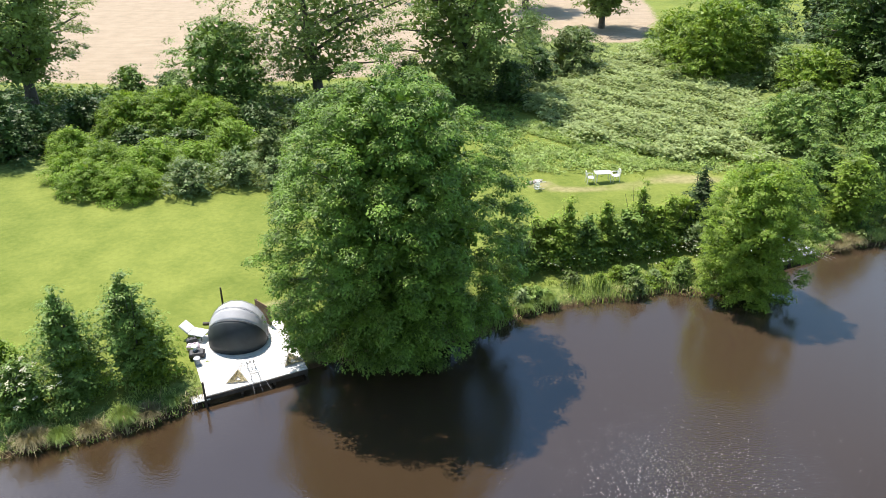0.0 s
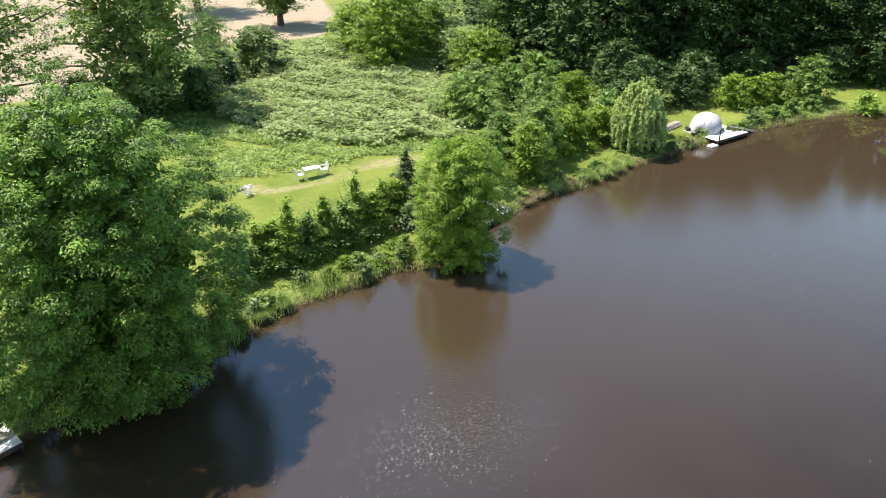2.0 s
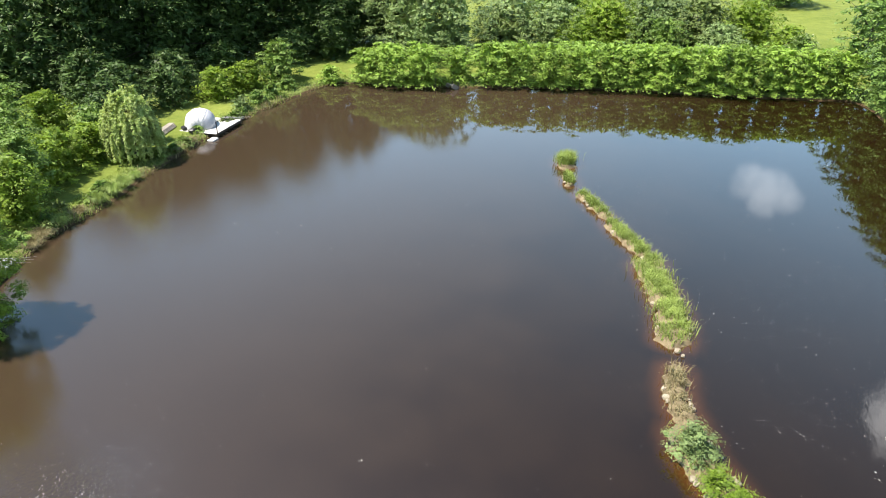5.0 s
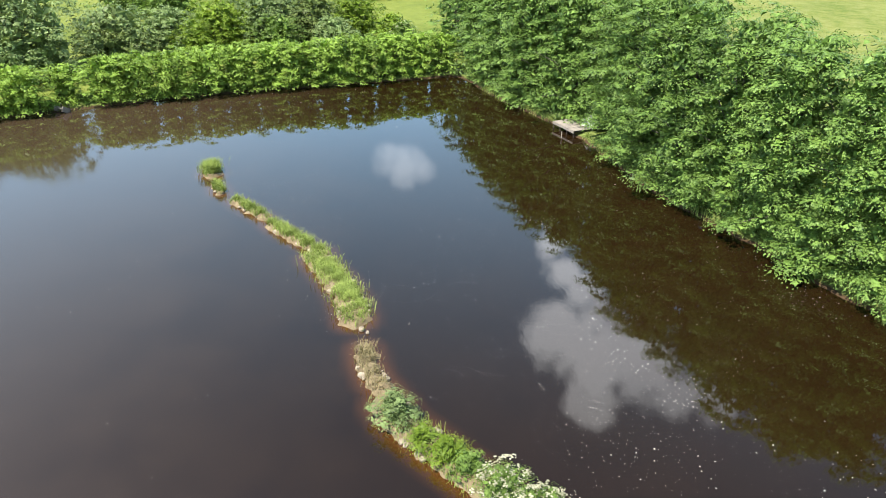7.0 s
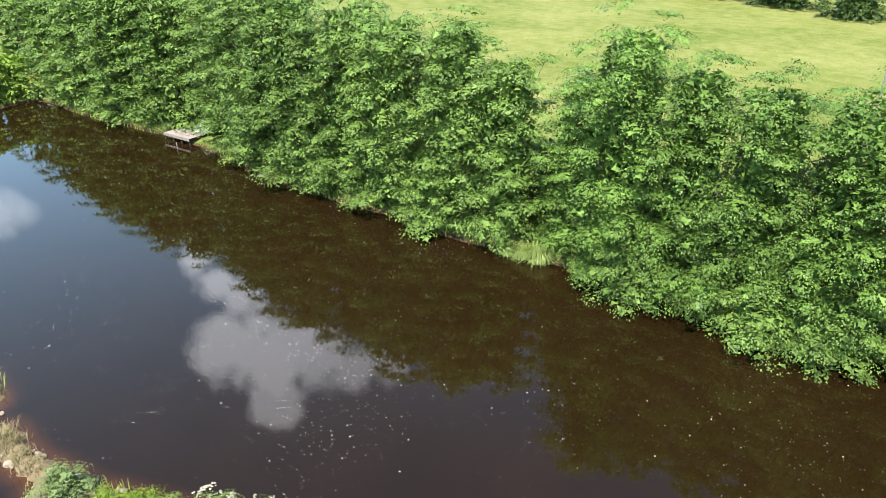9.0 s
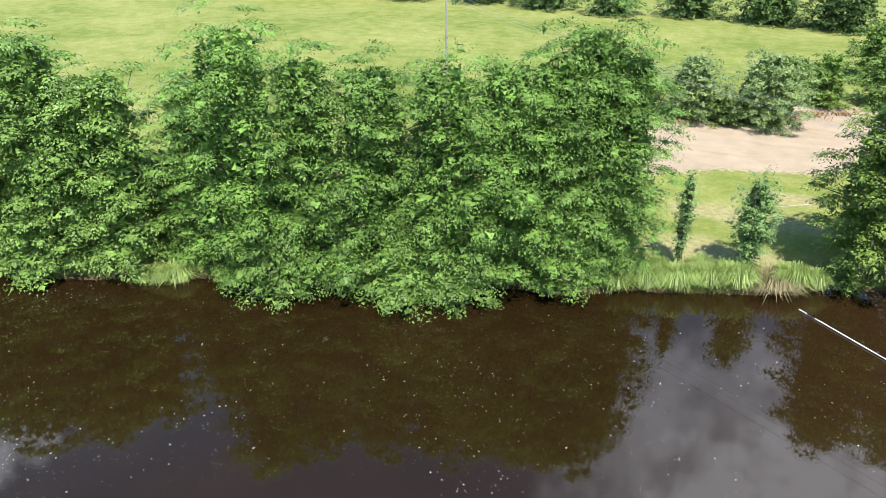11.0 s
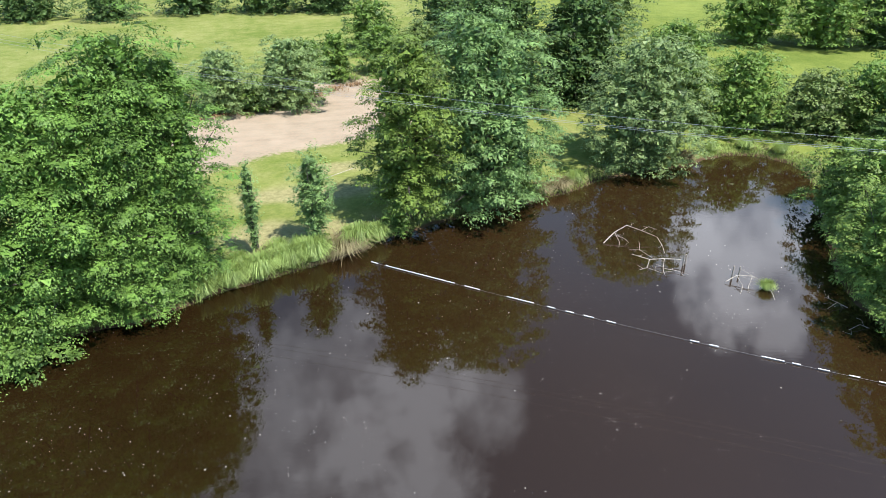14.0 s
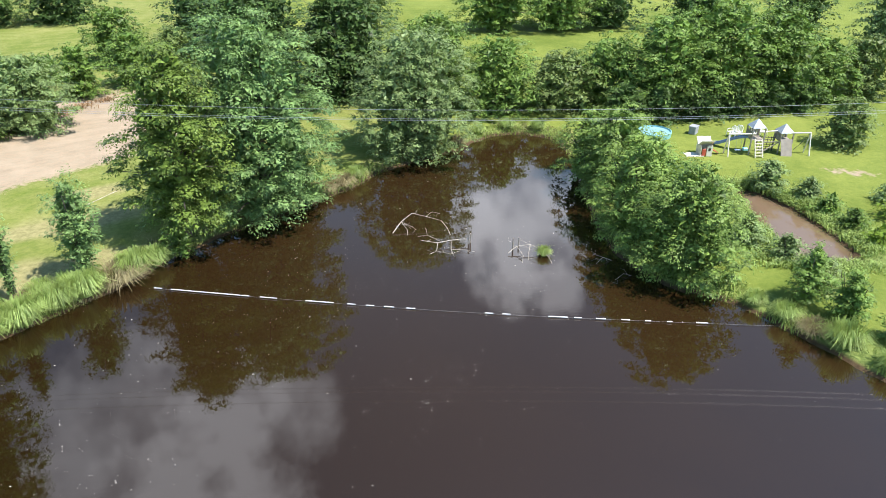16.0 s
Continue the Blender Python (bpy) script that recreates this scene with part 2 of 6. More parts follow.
def ground_material():
    m = bpy.data.materials.new("meadow_ground")
    t = node_tree(m)
    place = mk(t, "ShaderNodeTexCoord").outputs["Object"]
    zone = mk(t, "ShaderNodeAttribute")
    zone.attribute_name = "zone"
    split = mk(t, "ShaderNodeSeparateColor")
    link(t, zone.outputs["Color"], split.inputs[0])
    big, middle, small, tiny = noise_node(t, place, 0.07, 4), noise_node(t, place, 0.55, 4), noise_node(t, place, 3.5, 4), noise_node(t, place, 22.0, 3)
    fac = math_node(t, "ADD", math_node(t, "MULTIPLY", big, 0.45), math_node(t, "MULTIPLY", middle, 0.3))
    fac = math_node(t, "ADD", fac, math_node(t, "MULTIPLY", small, 0.25))
    lawn = mix_colour(t, ramp(t, fac, 0.36, 0.64), (0.092, 0.135, 0.02), (0.222, 0.258, 0.055))
    lawn = mix_colour(t, math_node(t, "MULTIPLY", ramp(t, tiny, 0.35, 0.7), 0.25), lawn, (0.1, 0.15, 0.03))
    rough = mix_colour(t, ramp(t, small, 0.35, 0.65), (0.075, 0.115, 0.026), (0.2, 0.25, 0.07))
    # fields: tilled pale soil with faint drill lines
    rows = mk(t, "ShaderNodeMapping")
    rows.inputs["Scale"].default_value = (0.12, 1.6, 1.0)
    link(t, place, rows.inputs["Vector"])
    wave = mk(t, "ShaderNodeTexNoise", Scale=1.0, Detail=3.0)
    link(t, rows.outputs[0], wave.inputs["Vector"])
    sand = mix_colour(t, ramp(t, math_node(t, "ADD", math_node(t, "MULTIPLY", middle, 0.6), math_node(t, "MULTIPLY", wave.outputs["Fac"], 0.4)), 0.35, 0.65), (0.262, 0.217, 0.152), (0.358, 0.296, 0.213))
    sand = mix_colour(t, math_node(t, "MULTIPLY", ramp(t, small, 0.4, 0.75), 0.5), sand, (0.38, 0.275, 0.19))
    dry = mix_colour(t, ramp(t, small, 0.3, 0.7), (0.19, 0.185, 0.075), (0.31, 0.285, 0.135))

    def mask(slot, lo=0.35, hi=0.65, by=small):
        edge = math_node(t, "ADD", slot, math_node(t, "MULTIPLY", math_node(t, "SUBTRACT", by, 0.5), 0.9))
        return ramp(t, edge, lo, hi)

    col = mix_colour(t, mask(split.outputs[1]), lawn, rough)
    col = mix_colour(t, mask(split.outputs[2], 0.25, 0.75, math_node(t, "ADD", math_node(t, "MULTIPLY", middle, 0.6), math_node(t, "MULTIPLY", big, 0.4))), col, dry)
    col = mix_colour(t, mask(split.outputs[0]), col, sand)
    # bare wet earth where the bank meets the water
    xyz = mk(t, "ShaderNodeSeparateXYZ")
    link(t, place, xyz.inputs[0])
    earth = ramp(t, math_node(t, "ADD", xyz.outputs[2], math_node(t, "MULTIPLY", small, -0.14)), 0.14, 0.02)
    col = mix_colour(t, earth, col, mix_colour(t, small, (0.035, 0.022, 0.012), (0.11, 0.075, 0.04)))
    bsdf = mk(t, "ShaderNodeBsdfPrincipled", Roughness=0.9)
    bsdf.inputs["Specular IOR Level"].default_value = 0.15
    link(t, col, bsdf.inputs["Base Color"])
    b = mk(t, "ShaderNodeBump", Strength=0.7, Distance=0.08)
    link(t, math_node(t, "ADD", small, math_node(t, "MULTIPLY", tiny, 0.5)), b.inputs["Height"])
    link(t, b.outputs[0], bsdf.inputs["Normal"])
    link(t, bsdf.outputs[0], mk(t, "ShaderNodeOutputMaterial").inputs[0])
    return m


def water_material():
    m = bpy.data.materials.new("peat_brown_water")
    t = node_tree(m)
    place = mk(t, "ShaderNodeTexCoord").outputs["Object"]
    zone = mk(t, "ShaderNodeAttribute")
    zone.attribute_name = "depth"
    split = mk(t, "ShaderNodeSeparateColor")
    link(t, zone.outputs["Color"], split.inputs[0])
    murk = noise_node(t, place, 0.25, 3)
    col = mix_colour(t, ramp(t, murk, 0.3, 0.7), (0.0125, 0.0068, 0.0023), (0.0155, 0.0085, 0.003))
    # more silt hangs in the water towards the north bank
    spot = mk(t, "ShaderNodeSeparateXYZ")
    link(t, place, spot.inputs[0])
    silt = ramp(t, math_node(t, "ADD", spot.outputs[1], math_node(t, "MULTIPLY", murk, 8.0)), 6.0, 30.0)
    col = mix_colour(t, silt, col, (0.043, 0.028, 0.0155))
    shelf = ramp(t, math_node(t, "ADD", spot.outputs[1], math_node(t, "MULTIPLY", murk, 8.0)), 14.0, 36.0)
    col = mix_colour(t, shelf, col, (0.046, 0.0315, 0.0195))
    bay = ramp(t, math_node(t, "ADD", spot.outputs[0], math_node(t, "MULTIPLY", murk, 6.0)), 4.0, -10.0)
    col = mix_colour(t, math_node(t, "MULTIPLY", bay, 0.3), col, (0.042, 0.0235, 0.0095))
    col = mix_colour(t, split.outputs[0], col, (0.2, 0.075, 0.02))
    col = mix_colour(t, split.outputs[1], col, (0.16, 0.11, 0.07))
    bsdf = mk(t, "ShaderNodeBsdfPrincipled", Roughness=0.03, IOR=1.6)
    bsdf.inputs["Specular IOR Level"].default_value = 0.82
    link(t, col, bsdf.inputs["Base Color"])
    # light air over the water: patches of ripple between calm stretches
    stretch = mk(t, "ShaderNodeMapping")
    stretch.inputs["Scale"].default_value = (1.0, 1.9, 1.0)
    stretch.inputs["Rotation"].default_value = (0, 0, radians(28))
    link(t, place, stretch.inputs["Vector"])
    ripple = noise_node(t, stretch.outputs[0], 2.6, 3, 0.5)
    calm = ramp(t, noise_node(t, place, 0.09, 2), 0.42, 0.62)
    b = mk(t, "ShaderNodeBump", Distance=0.02)
    link(t, math_node(t, "ADD", math_node(t, "MULTIPLY", calm, 0.055), 0.014), b.inputs["Strength"])
    link(t, ripple, b.inputs["Height"])
    # a cat's paw of wind off the great alder
    gust = noise_node(t, stretch.outputs[0], 6.5, 2.5, 0.5)
    b2 = mk(t, "ShaderNodeBump", Distance=0.07)
    link(t, math_node(t, "MULTIPLY", split.outputs[2], 1.0), b2.inputs["Strength"])
    link(t, gust, b2.inputs["Height"])
    link(t, b.outputs[0], b2.inputs["Normal"])
    b = b2
    link(t, b.outputs[0], bsdf.inputs["Normal"])
    link(t, bsdf.outputs[0], mk(t, "ShaderNodeOutputMaterial").inputs[0])
    return m


GROUND, WATER = ground_material(), water_material()


# ---- building helpers ----
def quads_mesh(name, corners, material):
    """One mesh of loose faces from an array (n, corners, 3)."""
    n, c = corners.shape[:2]
    me = bpy.data.meshes.new(name)
    me.vertices.add(n * c)
    me.vertices.foreach_set("co", np.ascontiguousarray(corners, dtype=np.float32).ravel())
    me.loops.add(n * c)
    me.loops.foreach_set("vertex_index", np.arange(n * c, dtype=np.int32))
    me.polygons.add(n)
    me.polygons.foreach_set("loop_start", np.arange(0, n * c, c, dtype=np.int32))
    me.update(calc_edges=True)
    me.materials.append(material)
    return me


def grid_mesh(name, xs, ys, z, material):
    nx, ny = len(xs), len(ys)
    gx, gy = np.meshgrid(xs, ys)
    me = bpy.data.meshes.new(name)
    me.vertices.add(nx * ny)
    me.vertices.foreach_set("co", np.stack([gx, gy, z], -1).astype(np.float32).ravel())
    k = (np.arange(ny - 1)[:, None] * nx + np.arange(nx - 1)[None]).ravel()
    faces = np.stack([k, k + 1, k + nx + 1, k + nx], -1).astype(np.int32)
    me.loops.add(faces.size)
    me.loops.foreach_set("vertex_index", faces.ravel())
    me.polygons.add(len(faces))
    me.polygons.foreach_set("loop_start", np.arange(0, faces.size, 4, dtype=np.int32))
    me.polygons.foreach_set("use_smooth", np.ones(len(faces), dtype=bool))
    me.update(calc_edges=True)
    me.materials.append(material)
    return me


def paint(me, name, rgb):
    layer = me.attributes.new(name, "FLOAT_COLOR", "POINT")
    layer.data.foreach_set("color", np.concatenate([rgb, np.ones((len(rgb), 1))], 1).astype(np.float32).ravel())


def thing(name, x, y, z=0.0, turn=0.0, label="", category="", group="", kind="", scale=1.0):
    ob = new(name)
    ob.empty_display_size = 0.2
    ob.matrix_world = pose(x, y, z, 0, 0, turn) @ Matrix.Scale(scale, 4)
    return tagged(ob, label, category, group, kind)


def mesh_part(name, me, parent, label=""):
    ob = new(name, me)
    ob.parent = parent
    return tagged(ob, label)


def part(name, bm, material, parent, label="", smooth=False):
    me = bpy.data.meshes.new(name)
    bm.to_mesh(me)
    bm.free()
    me.materials.append(material)
    if smooth:
        me.polygons.foreach_set("use_smooth", [True] * len(me.polygons))
    return mesh_part(name, me, parent, label)


def box(bm, x, y, z, sx, sy, sz, rx=0, ry=0, rz=0, bevel=0.0):
    made = bmesh.ops.create_cube(bm, size=1.0, matrix=pose(x, y, z, rx, ry, rz) @ Matrix.Diagonal((sx, sy, sz, 1)))
    if bevel:
        edges = list({e for v in made["verts"] for e in v.link_edges})
        bmesh.ops.bevel(bm, geom=edges, offset=bevel, segments=1, affect="EDGES")
    return bm


def one_box(*a, **k):
    return box(bmesh.new(), *a, **k)


def tube(bm, points, radii, sides=6):
    """A round bar along points, with a radius at each."""
    points = [Vector(p) for p in points]
    rings = []
    for k, p in enumerate(points):
        way = (points[min(k + 1, len(points) - 1)] - points[max(k - 1, 0)]).normalized()
        side = way.cross(Vector((0.31, 0.17, 0.93))).normalized()
        other = way.cross(side)
        r = float(radii[min(k, len(radii) - 1)])
        rings.append([bm.verts.new(p + r * (math.cos(a) * side + math.sin(a) * other)) for a in (math.tau * s / sides for s in range(sides))])
    for a, b in zip(rings, rings[1:]):
        for s in range(sides):
            bm.faces.new((a[s], a[(s + 1) % sides], b[(s + 1) % sides], b[s]))
    bm.faces.new(rings[0][::-1])
    bm.faces.new(rings[-1])
    return bm


def bar(a, b, r, sides=6):
    return tube(bmesh.new(), [a, b], [r], sides)


# ---- the lie of the land ----
SHORE = [
    (-17.1, 20.9), (-13.3, 22.2), (-10.7, 23.8), (-6.3, 26.8), (-2.2, 28.0), (2.2, 29.7), (4.0, 31.2), (6.9, 32.4), (10.6, 33.2), (12.2, 33.9),
    (14.2, 33.6), (17.5, 35.6), (20.2, 37.1), (22.6, 38.3), (26.2, 39.6), (31.5, 40.5), (36.5, 42.3), (45.6, 44.2), (50.7, 44.9), (57.7, 45.3), (65.0, 44.9),
    (67.1, 42.6), (68.3, 36.1), (70.0, 32.4), (71.9, 28.3), (75.0, 20.7), (77.1, 14.8), (79.3, 5.6), (82.0, -3.8), (82.6, -7.2), (76.8, -9.2), (71.0, -11.4),
    (64.5, -14.4), (60.6, -15.8), (53.2, -17.4), (47.0, -18.6)]
SHORE += [
    (37.5, -22.4), (32.4, -23.8), (29.8, -25.2), (26.7, -26.6), (21.2, -28.0), (18.0, -29.6), (10.6, -32.6), (7.8, -33.1), (5.2, -34.4), (2.6, -35.8), (-0.7, -36.9),
    (-4.1, -38.4), (-5.9, -39.8), (-11.2, -41.6), (-16.0, -42.9), (-19.2, -43.9), (-23.7, -46.0), (-30.0, -46.8), (-33.4, -48.2), (-36.5, -48.1), (-38.6, -45.9),
    (-38.2, -42.5), (-34.6, -36.5), (-31.0, -31.3), (-29.0, -27.4), (-28.4, -24.0), (-28.6, -21.7), (-29.6, -20.4), (-30.2, -18.3), (-30.3, -14.8), (-30.4, -11.3)]
SHORE += [(-31.0, -4.0), (-30.0, 6.0), (-26.5, 13.5), (-21.5, 18.5)]
POOL = [(-42.6, -29.2), (-40.2, -25.6), (-38.4, -22.6), (-37.0, -20.9), (-38.6, -19.6), (-40.6, -18.8), (-41.6, -20.2), (-42.8, -22.7), (-43.8, -26.3), (-43.9, -28.4)]


def rounded(poly, steps=6):
    """The closed outline, drawn as a smooth curve through its corners."""
    p = np.array(poly)
    a, b, c, d = np.roll(p, 1, 0), p, np.roll(p, -1, 0), np.roll(p, -2, 0)
    u = np.linspace(0, 1, steps, endpoint=False)[None, :, None]
    a, b, c, d = (q[:, None, :] for q in (a, b, c, d))
    s = 0.5 * (2 * b + (c - a) * u + (2 * a - 5 * b + 4 * c - d) * u ** 2 + (3 * b - a - 3 * c + d) * u ** 3)
    return s.reshape(-1, 2)


def signed_distance(poly, px, py):
    """Distance to an outline: above zero outside it."""
    best, inside = np.full(px.shape, 1e9), np.zeros(px.shape, bool)
    for (ax, ay), (bx, by) in zip(poly, np.roll(poly, -1, 0)):
        ex, ey = bx - ax, by - ay
        k = np.clip(((px - ax) * ex + (py - ay) * ey) / (ex * ex + ey * ey + 1e-12), 0, 1)
        best = np.minimum(best, np.hypot(px - ax - k * ex, py - ay - k * ey))
        cross = (ay > py) != (by > py)
        with np.errstate(divide="ignore", invalid="ignore"):
            inside ^= cross & (px < (bx - ax) * (py - ay) / (by - ay) + ax)
    return np.where(inside, -best, best)


SHORE_LINE, POOL_LINE = rounded(SHORE), rounded(POOL)


def wobble(x, y):
    return np.sin(x * 0.9 + 1.3 * np.sin(y * 0.5)) * np.cos(y * 1.1 + 0.7 * np.sin(x * 0.7)) + 0.5 * np.sin(x * 2.3 + y * 1.9)


def land(x, y):
    """Height of the ground, and the distance from the water's edge."""
    x, y = np.asarray(x, float), np.asarray(y, float)
    d = np.minimum(signed_distance(SHORE_LINE, x, y), signed_distance(POOL_LINE, x, y)) + 0.13 * wobble(x * 1.7, y * 1.7)
    up = 0.34 * (1 - np.exp(-np.maximum(d, 0) / 0.35)) + 0.12 * (1 - np.exp(-np.maximum(d, 0) / 5)) + 0.035 * wobble(x, y) * np.clip(d, 0, 1)
    far = np.clip((np.hypot(x, y) - 130) / 400, 0, 1) ** 2
    return np.where(d > 0, up + far * 14, np.maximum(d * 0.7, -1.2)), d


def ground_at(x, y):
    return float(land(np.array([x]), np.array([y]))[0][0])


def inside(poly, x, y, soft):
    return np.clip(0.5 - signed_distance(np.array(poly), x, y) / soft, 0, 1)


FIELD = [(-260, 96), (-45, 77.5), (-28, 76), (-8, 81), (2, 91), (9, 101), (27, 101), (36, 124), (46, 260), (-260, 260)]
TILLED = [(15, -66), (7, -68), (-3.5, -76), (-12, -79), (-12, -60), (-7.5, -58), (1, -55.6), (7.5, -51.5), (14, -54)]
UNDERGROWTH = [(-60, 55), (-28, 50), (-12, 57), (2, 58), (5, 63), (8, 79), (14, 81), (25, 99), (33, 78), (30, 64), (27, 51), (38, 50), (56, 57), (66, 52), (90, 60), (90, 110), (36, 110), (27, 102), (8, 99), (-8, 79), (-28, 75), (-60, 76)]
WOOD_SIDE = [(84, -10), (76, -12), (60, -19), (46, -21), (30, -28), (10, -36), (4, -38.5), (8, -43), (32, -34), (60, -24), (86, -17)]
xs = np.concatenate([-np.geomspace(1500, 66, 26), np.arange(-64, 92, 0.95), np.geomspace(94, 1500, 26)])
ys = np.concatenate([-np.geomspace(1500, 74, 26), np.arange(-72, 62, 0.95), np.arange(62.6, 118, 1.4), np.geomspace(120, 1500, 22)])
gx, gy = np.meshgrid(xs, ys)
gz, gd = land(gx, gy)
zones = np.zeros((gx.size, 3))
flat_x, flat_y, flat_d = gx.ravel(), gy.ravel(), gd.ravel()
zones[:, 0] = np.maximum(inside(FIELD, flat_x, flat_y, 3), inside(TILLED, flat_x, flat_y, 3))
zones[:, 0] = np.maximum(zones[:, 0], np.clip(1.4 - np.hypot((flat_x + 52.6 + 0.9 * (flat_y + 26.8)) / 0.9, (flat_y + 26.8) / 2.0), 0, 1) * 0.8)
zones[:, 1] = np.maximum(np.maximum(inside(UNDERGROWTH, flat_x, flat_y, 4), inside(WOOD_SIDE, flat_x, flat_y, 2)), np.clip((2.6 - flat_d) / 1.3, 0, 1) * 0.8)
zones[:, 2] = np.maximum.reduce([np.clip(1.4 - np.hypot((flat_x - cx) / rx, (flat_y - cy) / ry), 0, 1) for cx, cy, rx, ry in ((1.8, -41.6, 2.6, 1.6), (-2.2, -41.2, 1.8, 1.2), (7, 48.6, 1.2, 0.7), (18, 49.8, 3.2, 0.9), (9.5, 47.6, 2.6, 0.5), (13.5, 48.2, 2.6, 0.5), (21, 52.6, 1.6, 0.9), (-3, -51.5, 3, 1.2), (-8.5, 31.5, 1.6, 0.8), (0.0, -38.4, 4.5, 1.0), (0.0, -40.4, 5.5, 1.8), (-1.0, -47.0, 6.0, 1.6))])
zones[:, 2] = np.maximum(zones[:, 2], 0.36 * np.clip((-37 - flat_y) / 6, 0, 1) * np.clip((flat_x + 36) / 8, 0, 1))
ground_mesh = grid_mesh("ground", xs, ys, gz, GROUND)
paint(ground_mesh, "zone", zones)
ground = tagged(new("ground", ground_mesh), "sunlit mown lawn, rough meadow and pale tilled fields", "ground", kind="structure")

ISLETS = [[(53.6, 14.5), (52.2, 14.2)], [(50.0, 13.3), (48.6, 12.8)], [(47.1, 11.4), (45.4, 10.0), (44.0, 8.9)], [(43.0, 8.3), (41.4, 7.0), (39.4, 5.2), (38.9, 4.7)],
          [(38.2, 5.0), (36.0, 3.9), (34.0, 3.0), (32.2, 2.5), (31.2, 2.4)], [(28.6, 1.8), (27.3, 1.6), (26.0, 1.2), (25.4, 0.8)], [(24.4, 0.6), (23.4, 0.2), (22.0, -0.9), (20.4, -2.2), (19.0, -3.5), (17.8, -4.8)]]
ISLET_R = [0.62, 0.36, 0.4, 0.45, 0.8, 0.5, 0.78]


def islet_distance(x, y):
    best = np.full(np.shape(x), 1e9)
    for line, r in zip(ISLETS, ISLET_R):
        for (ax, ay), (bx, by) in zip(line, line[1:]):
            ex, ey = bx - ax, by - ay
            k = np.clip(((x - ax) * ex + (y - ay) * ey) / (ex * ex + ey * ey), 0, 1)
            best = np.minimum(best, np.hypot(x - ax - k * ex, y - ay - k * ey) - r)
    return best


wx = np.concatenate([np.arange(-46, 15, 1.2), np.arange(15, 56, 0.42), np.arange(56, 88, 1.2)])
wy = np.concatenate([np.arange(-52, -7, 1.2), np.arange(-7, 17, 0.42), np.arange(17, 50, 1.2)])
mx, my = np.meshgrid(wx, wy)
water_mesh = grid_mesh("water", wx, wy, np.zeros(mx.shape), WATER)
shallow = np.clip(1 - islet_distance(mx.ravel(), my.ravel()) / 0.9, 0, 1) ** 1.6 * 0.34
gusty = np.clip(1.15 - np.hypot((mx.ravel() - 10.0) / 6.5, (my.ravel() - 20.0) / 5.0), 0, 1) ** 1.2
gusty = np.maximum(gusty * 0.7, 0.11 * np.clip((my.ravel() - 10 + 4 * wobble(mx.ravel() * 0.1, my.ravel() * 0.1)) / 14, 0, 1) * np.clip((60 - mx.ravel()) / 30, 0, 1))
gusty = np.maximum(gusty, 0.3 * np.clip(1.2 - np.hypot((mx.ravel() + 1.0) / 8.0, (my.ravel() - 24.0) / 5.0), 0, 1))
small_pool = np.clip(0.5 - signed_distance(POOL_LINE, mx.ravel(), my.ravel()), 0, 1)
paint(water_mesh, "depth", np.stack([shallow, small_pool, gusty], -1))
tagged(new("water", water_mesh), "dark peat-brown pond water mirroring trees and clouds", "water", kind="structure")


def islet(line, r, seed):
    """A low bank of stony earth that just clears the water."""
    rng = np.random.default_rng(seed)
    pts = np.array(line)
    x0, y0, x1, y1 = pts[:, 0].min() - 1.6, pts[:, 1].min() - 1.6, pts[:, 0].max() + 1.6, pts[:, 1].max() + 1.6
    ix, iy = np.arange(x0, x1, 0.16), np.arange(y0, y1, 0.16)
    px, py = np.meshgrid(ix, iy)
    best = np.full(px.shape, 1e9)
    for (ax, ay), (bx, by) in zip(pts, pts[1:]):
        ex, ey = bx - ax, by - ay
        k = np.clip(((px - ax) * ex + (py - ay) * ey) / (ex * ex + ey * ey), 0, 1)
        best = np.minimum(best, np.hypot(px - ax - k * ex, py - ay - k * ey))
    d = best - r + 0.16 * wobble(px * 3, py * 3)
    z = np.where(d < 0, 0.02 + 0.3 * (1 - np.exp(d / 0.3)), np.maximum(-d * 0.6, -0.6)) + 0.05 * wobble(px * 7 + seed, py * 7)
    z = np.where(d > 0.5, -0.7, z)
    return tagged(new("islet", grid_mesh("islet", ix, iy, z, ROCK_EARTH)), "low islet of stony brown earth in the pond", "islet", "chain of islets", "structure")


for number, (line, r) in enumerate(zip(ISLETS, ISLET_R)):
    islet(line, r, number)


# ---- plants ----
def leaf_quads(at, normal, length, width, rng, far=False, along=None):
    """Small pointed leaves (plain triangles far off): diamonds round each place, square to each normal."""
    n = len(at)
    normal /= np.linalg.norm(normal, axis=1, keepdims=True) + 1e-9
    t = rng.normal(size=(n, 3)) if along is None else along
    t -= (t * normal).sum(1, keepdims=True) * normal
    t /= np.linalg.norm(t, axis=1, keepdims=True) + 1e-9
    b = np.cross(normal, t)
    size = rng.uniform(0.65, 1.25, (n, 1))
    t, b = t * size * length / 2, b * size * width / 2
    if far:
        return np.stack([at - t * 0.8 + b * 1.1, at + t * 1.1, at - t * 0.8 - b * 1.1], 1)
    return np.stack([at - t, at + b - t * 0.15, at + t, at - b - t * 0.15], 1)


